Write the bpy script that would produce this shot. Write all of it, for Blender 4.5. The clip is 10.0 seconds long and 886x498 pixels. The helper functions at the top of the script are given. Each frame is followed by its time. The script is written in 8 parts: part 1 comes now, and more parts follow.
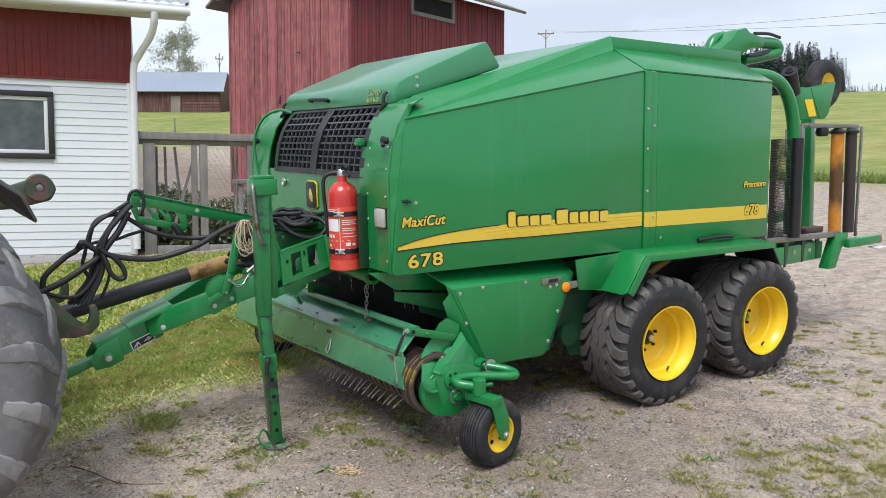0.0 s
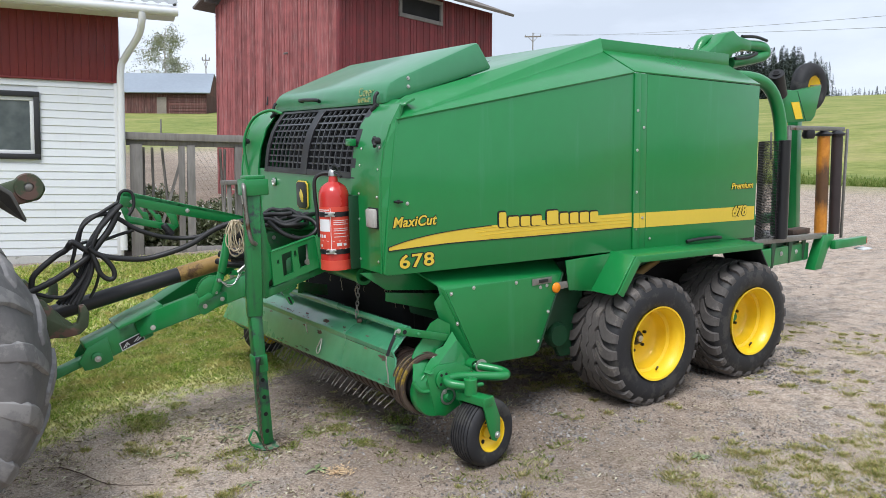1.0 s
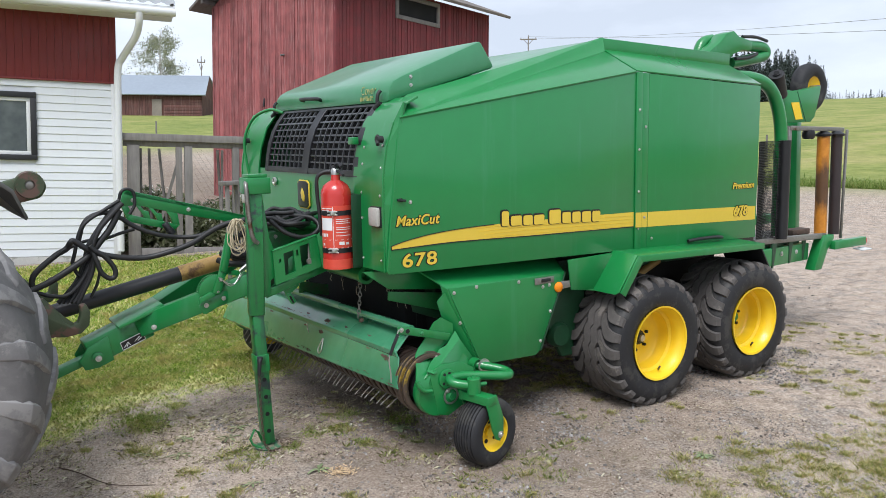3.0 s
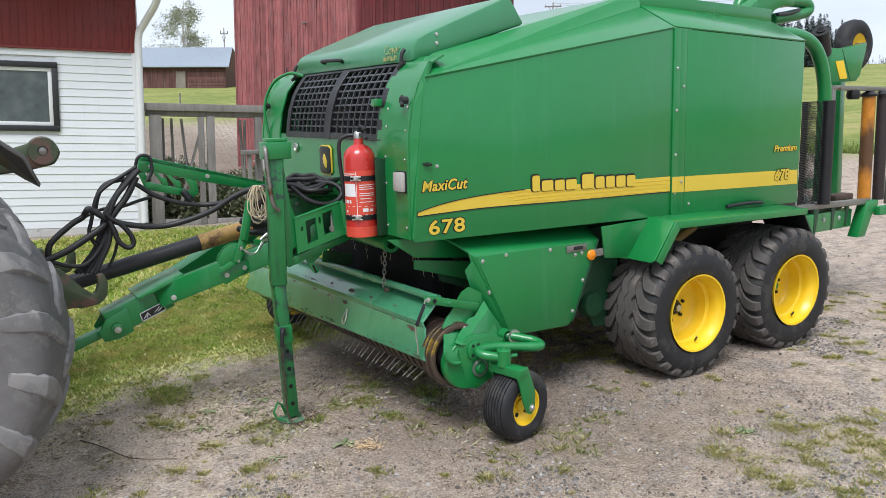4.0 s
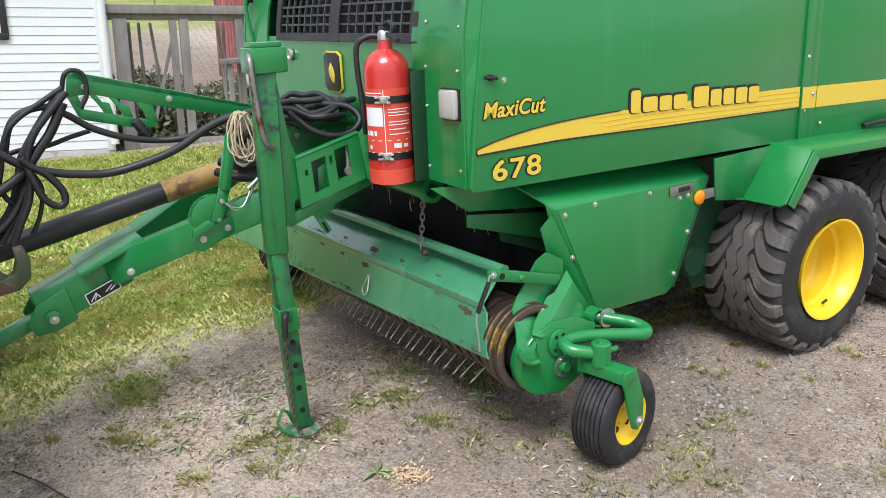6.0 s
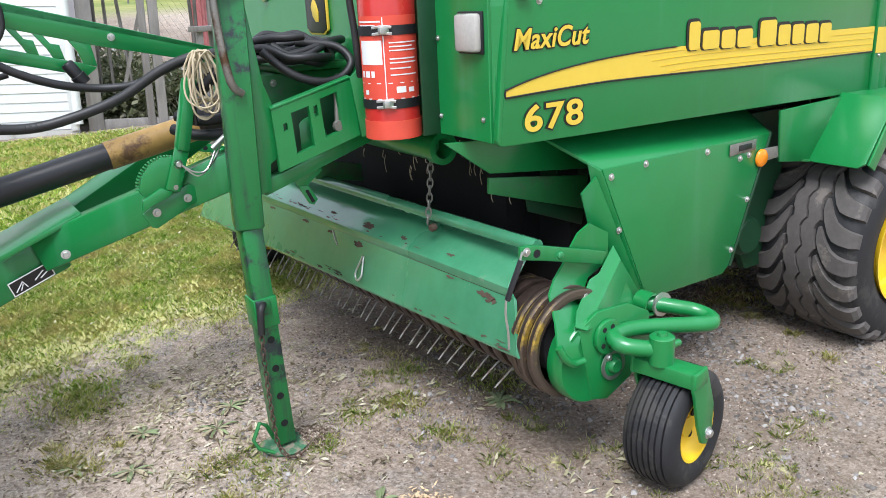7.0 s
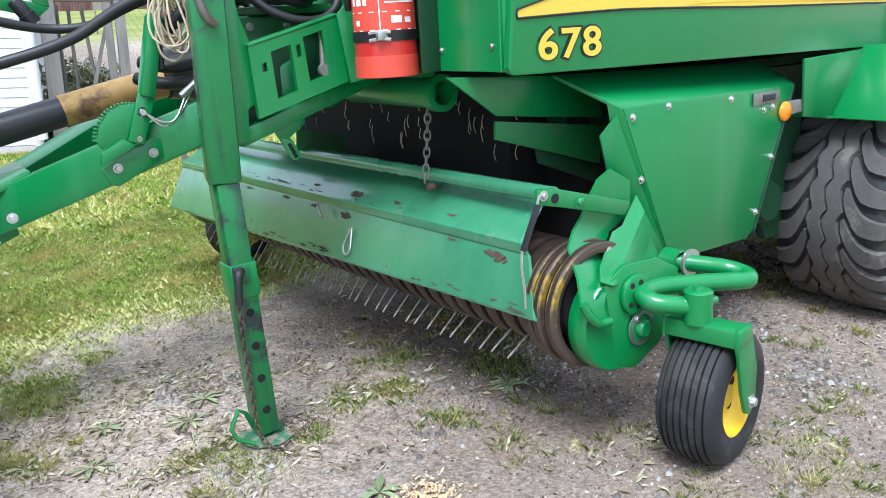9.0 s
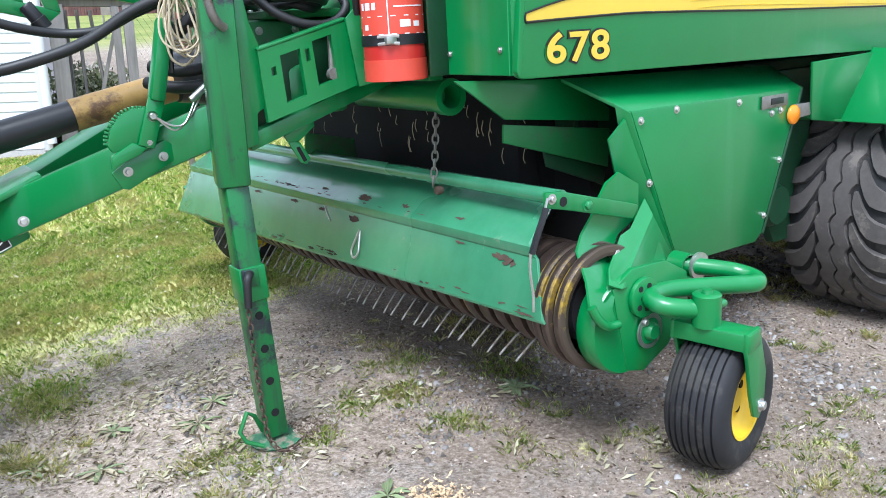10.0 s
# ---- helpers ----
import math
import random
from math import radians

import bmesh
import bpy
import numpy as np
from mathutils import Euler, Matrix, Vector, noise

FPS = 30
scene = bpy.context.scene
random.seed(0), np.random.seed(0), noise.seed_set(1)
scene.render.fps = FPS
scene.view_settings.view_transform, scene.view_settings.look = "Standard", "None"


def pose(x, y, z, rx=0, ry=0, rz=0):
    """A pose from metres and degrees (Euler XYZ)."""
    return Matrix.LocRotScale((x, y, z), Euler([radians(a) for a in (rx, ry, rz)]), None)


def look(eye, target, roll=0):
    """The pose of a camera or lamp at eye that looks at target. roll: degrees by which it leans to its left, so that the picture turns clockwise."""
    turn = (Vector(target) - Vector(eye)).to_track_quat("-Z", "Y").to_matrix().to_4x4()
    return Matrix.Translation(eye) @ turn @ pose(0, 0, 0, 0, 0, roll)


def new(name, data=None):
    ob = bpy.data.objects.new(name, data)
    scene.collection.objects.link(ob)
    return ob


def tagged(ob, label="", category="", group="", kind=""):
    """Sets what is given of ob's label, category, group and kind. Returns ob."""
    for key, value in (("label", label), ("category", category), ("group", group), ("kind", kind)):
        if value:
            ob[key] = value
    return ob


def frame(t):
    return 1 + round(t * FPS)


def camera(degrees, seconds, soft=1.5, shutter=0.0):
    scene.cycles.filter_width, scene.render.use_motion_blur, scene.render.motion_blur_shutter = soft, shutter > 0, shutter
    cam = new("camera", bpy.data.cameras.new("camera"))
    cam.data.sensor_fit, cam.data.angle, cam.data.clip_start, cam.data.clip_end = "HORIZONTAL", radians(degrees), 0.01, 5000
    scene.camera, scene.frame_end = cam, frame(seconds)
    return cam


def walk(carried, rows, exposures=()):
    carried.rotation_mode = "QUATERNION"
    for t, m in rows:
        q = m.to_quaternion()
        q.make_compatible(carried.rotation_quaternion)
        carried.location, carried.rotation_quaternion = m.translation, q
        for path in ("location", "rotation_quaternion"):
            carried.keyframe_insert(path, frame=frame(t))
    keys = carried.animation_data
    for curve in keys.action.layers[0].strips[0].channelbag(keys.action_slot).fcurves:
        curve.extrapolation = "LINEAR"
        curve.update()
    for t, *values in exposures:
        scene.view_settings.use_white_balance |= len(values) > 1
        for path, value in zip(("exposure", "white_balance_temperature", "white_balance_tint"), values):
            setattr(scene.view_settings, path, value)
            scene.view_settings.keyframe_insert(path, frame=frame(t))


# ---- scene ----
cam = camera(58.2, 10.0, soft=0.6)
PATH = [
    (0, (-2.184, -4.066, 1.983), (-1.139, -2.387, 1.688), -1.3),
    (0.5, (-2.203, -4.06, 1.978), (-1.142, -2.391, 1.685), -1.2),
    (1, (-2.212, -4.062, 1.973), (-1.139, -2.4, 1.683), -1.1),
    (1.5, (-2.222, -4.06, 1.975), (-1.137, -2.404, 1.69), -1.1),
    (2, (-2.243, -4.034, 1.977), (-1.145, -2.386, 1.699), -1.1),
    (2.5, (-2.246, -4.031, 1.972), (-1.148, -2.382, 1.697), -1.0),
    (4, (-2.156, -3.847, 1.894), (-1.131, -2.167, 1.54), -1.6),
    (4.5, (-1.984, -3.491, 1.871), (-0.983, -1.808, 1.466), -1.8),
    (5, (-1.884, -3.157, 1.844), (-0.887, -1.482, 1.392), -2.1),
    (5.5, (-1.814, -2.774, 1.83), (-0.812, -1.12, 1.319), -2.4),
    (5.7, (-1.779, -2.66, 1.854), (-0.775, -1.019, 1.308), -2.5),
    (6.8, (-1.46, -2.002, 1.676), (-0.428, -0.402, 1.064), -2.8),
    (7, (-1.456, -1.888, 1.594), (-0.412, -0.296, 0.982), -2.8),
    (7.5, (-1.43, -1.698, 1.405), (-0.359, -0.123, 0.798), -2.9),
    (8, (-1.407, -1.637, 1.295), (-0.309, -0.072, 0.709), -3.0),
    (8.5, (-1.408, -1.63, 1.279), (-0.295, -0.065, 0.717), -3.1),
    (9, (-1.407, -1.638, 1.282), (-0.296, -0.066, 0.74), -3.3),
    (9.5, (-1.409, -1.639, 1.287), (-0.305, -0.06, 0.75), -3.4),
    (10, (-1.415, -1.639, 1.282), (-0.315, -0.056, 0.75), -3.4),
]
SLOPE = Vector((0.0630, 0.0528, 0.9966)).rotation_difference(Vector((0, 0, 1))).to_matrix().to_4x4()
walk(cam, [(t, SLOPE @ look(eye, target, roll)) for t, eye, target, roll in PATH],
     [(0.0, 0.23, 6000, 11), (2.7, 0.25, 6000, 11), (4.5, 0.28, 6050, 11), (5.7, 0.50, 6100, 12), (6.8, 0.71, 5950, 12), (7.5, 0.85, 5650, 11), (8.2, 0.94, 5480, 10), (10.0, 0.96, 5450, 10)])

# ---- world and sun: a bright overcast afternoon ----
world = bpy.data.worlds.new("overcast_sky")
scene.world = world
world.use_nodes = True
wn, wl = world.node_tree.nodes, world.node_tree.links
wn.clear()
w_out = wn.new("ShaderNodeOutputWorld")
w_bg = wn.new("ShaderNodeBackground")
w_sky = wn.new("ShaderNodeTexSky")
w_sky.sky_type = "NISHITA"
w_sky.sun_disc = False
w_sky.sun_elevation, w_sky.sun_rotation = radians(54), radians(222)
w_co = wn.new("ShaderNodeTexCoord")
w_map = wn.new("ShaderNodeMapping")
w_map.inputs["Scale"].default_value = (1.0, 1.0, 3.4)
w_n = wn.new("ShaderNodeTexNoise")
w_n.inputs["Scale"].default_value, w_n.inputs["Detail"].default_value, w_n.inputs["Roughness"].default_value = 2.3, 7, 0.55
w_r = wn.new("ShaderNodeValToRGB")
w_r.color_ramp.elements[0].position, w_r.color_ramp.elements[0].color = 0.32, (6.3, 6.65, 7.1, 1)
w_r.color_ramp.elements[1].position, w_r.color_ramp.elements[1].color = 0.62, (8.7, 9.0, 9.4, 1)
w_mix = wn.new("ShaderNodeMixRGB")
w_mix.inputs[0].default_value = 0.88
wl.new(w_co.outputs["Generated"], w_map.inputs["Vector"])
wl.new(w_map.outputs["Vector"], w_n.inputs["Vector"])
wl.new(w_n.outputs["Fac"], w_r.inputs["Fac"])
wl.new(w_sky.outputs["Color"], w_mix.inputs[1])
wl.new(w_r.outputs["Color"], w_mix.inputs[2])
wl.new(w_mix.outputs["Color"], w_bg.inputs["Color"])
w_bg.inputs["Strength"].default_value = 0.105
wl.new(w_bg.outputs["Background"], w_out.inputs["Surface"])
sun_data = bpy.data.lights.new("sun", "SUN")
sun_data.energy, sun_data.angle, sun_data.color = 2.85, radians(28), (1.0, 0.96, 0.9)
sun_ob = new("sun", sun_data)
sun_ob.matrix_world = look((-13, -12, 26), (1, 1, 0))


# ---- materials ----
def nodes_of(name):
    m = bpy.data.materials.new(name)
    m.use_nodes = True
    t = m.node_tree
    return m, t.nodes, t.links, t.nodes["Principled BSDF"]


def noise_node(n, l, co, scale, detail=4, rough=0.55, stretch=(1, 1, 1)):
    mp = n.new("ShaderNodeMapping")
    mp.inputs["Scale"].default_value = stretch
    l.new(co, mp.inputs["Vector"])
    x = n.new("ShaderNodeTexNoise")
    x.inputs["Scale"].default_value, x.inputs["Detail"].default_value, x.inputs["Roughness"].default_value = scale, detail, rough
    l.new(mp.outputs["Vector"], x.inputs["Vector"])
    return x.outputs["Fac"]


def ramp(n, l, fac, stops):
    r = n.new("ShaderNodeValToRGB")
    e = r.color_ramp.elements
    while len(e) < len(stops):
        e.new(0.5)
    for k, (p, c) in enumerate(stops):
        e[k].position = p
        e[k].color = (*c, 1) if len(c) == 3 else c
    l.new(fac, r.inputs["Fac"])
    return r.outputs["Color"]


def mix(n, l, fac, a, b, mode="MIX"):
    x = n.new("ShaderNodeMixRGB")
    x.blend_type = mode
    for sock, v in zip(x.inputs, (fac, a, b)):
        if isinstance(v, (int, float)):
            sock.default_value = v
        elif isinstance(v, tuple):
            sock.default_value = (*v, 1)
        else:
            l.new(v, sock)
    return x.outputs["Color"]


def surface(name, base, rough=0.5, metal=0.0, grain=30.0, var=0.25, bump=0.1, stain=None, stain_at=0.6, stain_scale=3.0,
            streak=None, streak_at=0.58, streak_scale=9.0, coat=0.0, spec=0.5, stretch=(1, 1, 1), rnd=0.0, depth=0.004):
    """A painted or raw surface with variation at two scales, an optional stain and vertical streaks."""
    m, n, l, p = nodes_of(name)
    co = n.new("ShaderNodeTexCoord").outputs["Object"]
    big = noise_node(n, l, co, grain * 0.06, 5)
    fine = noise_node(n, l, co, grain, 6, 0.6, stretch)
    dark, light = tuple(c * (1 - var) for c in base), tuple(min(1, c * (1 + var)) for c in base)
    col = ramp(n, l, big, [(0.3, dark), (0.7, light)])
    col = mix(n, l, 0.4, col, ramp(n, l, fine, [(0.3, dark), (0.7, light)]))
    if rnd:
        oi = n.new("ShaderNodeObjectInfo").outputs["Random"]
        col = mix(n, l, 1.0, col, ramp(n, l, oi, [(0.0, (1 - rnd,) * 3), (1.0, (1.0,) * 3)]), "MULTIPLY")
    if streak:
        s = noise_node(n, l, co, streak_scale, 5, 0.6, (1, 1, 0.07))
        col = mix(n, l, ramp(n, l, s, [(streak_at, (0, 0, 0)), (streak_at + 0.16, (0.55,) * 3)]), col, streak)
    if stain:
        s = noise_node(n, l, co, stain_scale, 9, 0.68)
        col = mix(n, l, ramp(n, l, s, [(stain_at, (0, 0, 0)), (stain_at + 0.06, (1, 1, 1))]), col, stain)
    l.new(col, p.inputs["Base Color"])
    rr = ramp(n, l, big, [(0.3, (max(0.02, rough - 0.1),) * 3), (0.7, (min(1, rough + 0.12),) * 3)])
    l.new(rr, p.inputs["Roughness"])
    p.inputs["Metallic"].default_value = metal
    p.inputs["Specular IOR Level"].default_value = spec
    if coat:
        p.inputs["Coat Weight"].default_value = coat
        p.inputs["Coat Roughness"].default_value = 0.12
    if bump:
        b = n.new("ShaderNodeBump")
        b.inputs["Strength"].default_value, b.inputs["Distance"].default_value = bump, depth
        l.new(fine, b.inputs["Height"])
        l.new(b.outputs["Normal"], p.inputs["Normal"])
    return m


GREEN = surface("green_paint", (0.011, 0.188, 0.044), 0.34, 0, 8, 0.10, 0.03, streak=(0.045, 0.225, 0.095), streak_at=0.57, coat=0.36)
GREEN_SCUFF = surface("green_paint_scuffed", (0.012, 0.160, 0.038), 0.36, 0, 10, 0.2, 0.05, streak=(0.022, 0.030, 0.036), streak_at=0.48, streak_scale=26.0, stain=(0.02, 0.028, 0.034), stain_at=0.56, stain_scale=5.5, coat=0.2)
# worn paint, its pale base also holding the guard's sky reflection
GREEN_WORN_SHEEN = surface("green_paint_worn", (0.058, 0.245, 0.125), 0.24, 0, 14, 0.2, 0.06, stain=(0.16, 0.26, 0.17), stain_at=0.62, stain_scale=7.0, streak=(0.085, 0.27, 0.15), streak_at=0.5, coat=1.0)
# green lightened so the hood's sky reflection sits in the colour
HOOD = surface("green_hood_paint", (0.040, 0.205, 0.088), 0.36, 0, 9, 0.12, 0.03, streak=(0.07, 0.24, 0.12), streak_at=0.56, coat=0.3)
GREEN_DUSTY = surface("green_paint_dusty", (0.018, 0.155, 0.038), 0.5, 0, 18, 0.22, 0.08, stain=(0.05, 0.11, 0.05), stain_at=0.56)
GREEN_FOOT = surface("muddy_green_plate", (0.04, 0.14, 0.07), 0.7, 0, 22, 0.3, 0.2, stain=(0.24, 0.20, 0.15), stain_at=0.50, stain_scale=8)
# green darkened so inner and recessed parts carry their shade in the paint
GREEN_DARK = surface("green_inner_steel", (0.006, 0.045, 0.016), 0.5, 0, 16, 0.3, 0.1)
YELLOW = surface("yellow_paint", (0.78, 0.52, 0.010), 0.38, 0, 12, 0.10, 0.04, stain=(0.42, 0.30, 0.05), stain_at=0.66, coat=0.2)
DECAL_Y = surface("yellow_vinyl", (0.66, 0.47, 0.045), 0.35, 0, 30, 0.05, 0.0)
FADED = surface("faded_yellow_vinyl", (0.36, 0.36, 0.13), 0.5, 0, 60, 0.2, 0.0, stain=(0.05, 0.23, 0.10), stain_at=0.5, stain_scale=40)
DECAL_K = surface("black_vinyl", (0.008, 0.008, 0.008), 0.4, 0, 30, 0.1, 0.0)
DECAL_W = surface("white_vinyl", (0.72, 0.72, 0.72), 0.4, 0, 30, 0.05, 0.0)
BLACK = surface("black_plastic", (0.012, 0.012, 0.014), 0.42, 0, 40, 0.25, 0.06)
GRILLE = surface("grille_plastic", (0.040, 0.042, 0.045), 0.34, 0, 40, 0.2, 0.05)
# near-black base stands in for the shade inside openings, holes and the reel
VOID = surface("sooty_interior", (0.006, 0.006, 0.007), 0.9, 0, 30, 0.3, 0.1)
HOSE = surface("black_hose_rubber", (0.014, 0.014, 0.015), 0.55, 0, 60, 0.3, 0.15)
RUBBER = surface("tyre_rubber", (0.013, 0.013, 0.015), 0.66, 0, 26, 0.3, 0.25, stain=(0.036, 0.034, 0.032), stain_at=0.52, stain_scale=6)
TREAD = surface("tyre_tread_dusty", (0.080, 0.072, 0.067), 0.8, 0, 30, 0.36, 0.4, stain=(0.145, 0.128, 0.114), stain_at=0.56, stain_scale=6)
ZINC = surface("zinc_steel", (0.55, 0.55, 0.53), 0.38, 0.9, 60, 0.2, 0.1)
STEEL = surface("worn_steel", (0.26, 0.25, 0.23), 0.48, 0.7, 40, 0.35, 0.2, stain=(0.12, 0.07, 0.04), stain_at=0.58)
RUSTY = surface("rusty_steel", (0.10, 0.065, 0.048), 0.75, 0.3, 30, 0.4, 0.35, stain=(0.045, 0.032, 0.026), stain_at=0.52)
BAND = surface("pickup_band_worn", (0.072, 0.051, 0.042), 0.34, 0.5, 26, 0.5, 0.2, stain=(0.15, 0.125, 0.105), stain_at=0.60, stain_scale=4.5)
BAND_END = surface("pickup_band_yellow", (0.40, 0.27, 0.035), 0.34, 0.2, 20, 0.4, 0.15, stain=(0.085, 0.062, 0.048), stain_at=0.41, stain_scale=3.0)
RED = surface("red_enamel", (0.50, 0.030, 0.024), 0.3, 0, 20, 0.08, 0.02, coat=0.4)
RED_FADED = surface("red_faded_band", (0.62, 0.07, 0.04), 0.5, 0, 20, 0.1, 0.05)
AMBER = surface("amber_reflector", (0.85, 0.26, 0.01), 0.25, 0, 80, 0.08, 0.1)
CLEAR = surface("clear_lamp_lens", (0.42, 0.40, 0.37), 0.15, 0, 90, 0.15, 0.3)
ORANGE_TUBE = surface("orange_pto_guard", (0.32, 0.195, 0.055), 0.45, 0, 18, 0.4, 0.1, stain=(0.11, 0.055, 0.025), stain_at=0.53)
FILM_DARK = surface("black_film_roll", (0.028, 0.020, 0.021), 0.42, 0, 12, 0.3, 0.05)
ROPE = surface("twine_rope", (0.52, 0.44, 0.30), 0.8, 0, 90, 0.3, 0.4)
CAMO = surface("worn_lift_arm", (0.055, 0.075, 0.040), 0.6, 0.2, 12, 0.4, 0.2, stain=(0.12, 0.07, 0.055), stain_at=0.5, stain_scale=9)
FENDER_GREY = surface("tractor_fender", (0.10, 0.10, 0.095), 0.3, 0.1, 10, 0.2, 0.05)
SIDING = surface("white_siding_paint", (0.60, 0.62, 0.65), 0.55, 0, 22, 0.035, 0.05, streak=(0.50, 0.515, 0.525), streak_at=0.62)
WHITE = surface("white_trim_paint", (0.60, 0.61, 0.62), 0.5, 0, 20, 0.06, 0.05, stain=(0.46, 0.46, 0.45), stain_at=0.64)
# board red darkened evenly to hold the shade under the eaves
RED_WALL = surface("red_board_paint", (0.150, 0.0145, 0.014), 0.6, 0, 20, 0.10, 0.06, stretch=(1, 1, 0.1), rnd=0.10)
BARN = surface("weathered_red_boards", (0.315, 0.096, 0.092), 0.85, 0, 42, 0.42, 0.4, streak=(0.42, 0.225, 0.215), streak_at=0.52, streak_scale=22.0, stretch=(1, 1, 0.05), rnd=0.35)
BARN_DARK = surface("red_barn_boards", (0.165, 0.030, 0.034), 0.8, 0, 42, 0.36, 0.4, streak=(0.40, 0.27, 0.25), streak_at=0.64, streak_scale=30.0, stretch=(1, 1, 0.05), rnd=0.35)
GREYWOOD = surface("weathered_grey_wood", (0.195, 0.182, 0.172), 0.88, 0, 22, 0.42, 0.5, streak=(0.105, 0.090, 0.078), streak_at=0.52, stretch=(1, 1, 0.12), rnd=0.3)
BARKWOOD = surface("grey_pole_wood", (0.20, 0.175, 0.15), 0.9, 0, 12, 0.3, 0.4)
ROOF_METAL = surface("galvanised_roof_sheet", (0.36, 0.37, 0.38), 0.42, 0.5, 8, 0.15, 0.05)
ROOF_BLUE = surface("blue_grey_roof_sheet", (0.27, 0.31, 0.36), 0.45, 0.2, 3, 0.12, 0.0)
SHINGLE = surface("old_shingle_roof", (0.16, 0.14, 0.125), 0.9, 0, 14, 0.4, 0.5)
CONCRETE = surface("foundation_concrete", (0.40, 0.39, 0.37), 0.9, 0, 18, 0.2, 0.3, stain=(0.25, 0.25, 0.22), stain_at=0.56)
FRAME_K = surface("black_window_frame", (0.012, 0.012, 0.014), 0.5, 0, 24, 0.2, 0.05)
HAYBARN = surface("old_dark_red_boards", (0.125, 0.055, 0.048), 0.9, 0, 30, 0.35, 0.3, streak=(0.20, 0.13, 0.11), streak_at=0.5, stretch=(1, 1, 0.05), rnd=0.4)
WEED = surface("weed_leaf", (0.20, 0.25, 0.12), 0.7, 0, 3, 0.5, 0.0)
BARK = surface("birch_bark", (0.42, 0.40, 0.37), 0.9, 0, 6, 0.5, 0.3)
FLOWER = surface("white_flower", (0.75, 0.75, 0.68), 0.8, 0, 30, 0.1, 0.0)
TREAD_BIG = surface("tractor_tread_dusty", (0.122, 0.117, 0.117), 0.72, 0, 12, 0.38, 0.3, stain=(0.15, 0.145, 0.14), stain_at=0.54, stain_scale=5)
TREAD_LUG = surface("tractor_lug_worn", (0.150, 0.146, 0.146), 0.7, 0, 16, 0.36, 0.3, stain=(0.21, 0.203, 0.198), stain_at=0.5, stain_scale=6)
DEADLEAF = surface("dry_leaf_litter", (0.36, 0.31, 0.21), 0.85, 0, 18, 0.45, 0.1)
WOODCHIP = surface("fresh_wood_chip", (0.58, 0.42, 0.25), 0.85, 0, 60, 0.25, 0.3)


def glass_pane():
    m, n, l, p = nodes_of("window_glass")
    p.inputs["Base Color"].default_value = (0.035, 0.045, 0.045, 1)
    p.inputs["Roughness"].default_value = 0.06
    p.inputs["Specular IOR Level"].default_value = 0.6
    co = n.new("ShaderNodeTexCoord").outputs["Object"]
    f = noise_node(n, l, co, 3.0, 3)
    l.new(ramp(n, l, f, [(0.3, (0.03, 0.04, 0.04)), (0.7, (0.10, 0.115, 0.11))]), p.inputs["Base Color"])
    return m


def film_roll_material():
    """Orange roller with a torn smear of black film left round its middle."""
    m, n, l, p = nodes_of("stretch_film_roll")
    co = n.new("ShaderNodeTexCoord").outputs["Object"]
    sep = n.new("ShaderNodeSeparateXYZ")
    l.new(co, sep.inputs["Vector"])
    tear = n.new("ShaderNodeMath")
    tear.operation = "MULTIPLY_ADD"
    l.new(noise_node(n, l, co, 6.0, 6, 0.7, (1, 1, 0.3)), tear.inputs[0])
    tear.inputs[1].default_value = 0.5
    l.new(sep.outputs["Z"], tear.inputs[2])
    at = n.new("ShaderNodeMapRange")
    at.inputs["From Min"].default_value, at.inputs["From Max"].default_value = 1.15, 2.15
    l.new(tear.outputs["Value"], at.inputs["Value"])
    smear = ramp(n, l, at.outputs["Result"], [(0.22, (0, 0, 0)), (0.36, (0.85,) * 3), (0.60, (0.85,) * 3), (0.76, (0, 0, 0))])
    col = ramp(n, l, noise_node(n, l, co, 14, 5), [(0.3, (0.42, 0.15, 0.012)), (0.7, (0.60, 0.25, 0.03))])
    l.new(mix(n, l, smear, col, (0.030, 0.024, 0.024)), p.inputs["Base Color"])
    p.inputs["Roughness"].default_value = 0.42
    return m


FILM = film_roll_material()
GLASS = glass_pane()


def island_material(name, stops, rough=0.7, through_light=0.0, patch=None):
    """Colour by mesh island: blades, leaves and stones joined in one mesh; leaves let some light through."""
    m, n, l, p = nodes_of(name)
    g = n.new("ShaderNodeNewGeometry").outputs["Random Per Island"]
    col = ramp(n, l, g, stops)
    if patch:
        co = n.new("ShaderNodeTexCoord").outputs["Object"]
        spot = noise_node(n, l, co, 2.6, 5, 0.65)
        col = mix(n, l, ramp(n, l, spot, [(0.46, (0, 0, 0)), (0.62, (0.75,) * 3)]), col, patch)
        col = mix(n, l, 1.0, col, ramp(n, l, noise_node(n, l, co, 7.0, 4), [(0.35, (0.80,) * 3), (0.6, (1.0,) * 3)]), "MULTIPLY")
    l.new(col, p.inputs["Base Color"])
    if through_light:
        tr = n.new("ShaderNodeBsdfTranslucent")
        l.new(col, tr.inputs["Color"])
        mx = n.new("ShaderNodeMixShader")
        mx.inputs["Fac"].default_value = through_light
        l.new(p.outputs["BSDF"], mx.inputs[1])
        l.new(tr.outputs["BSDF"], mx.inputs[2])
        l.new(mx.outputs["Shader"], n["Material Output"].inputs["Surface"])
    p.inputs["Roughness"].default_value = rough
    p.inputs["Specular IOR Level"].default_value = 0.25
    return m


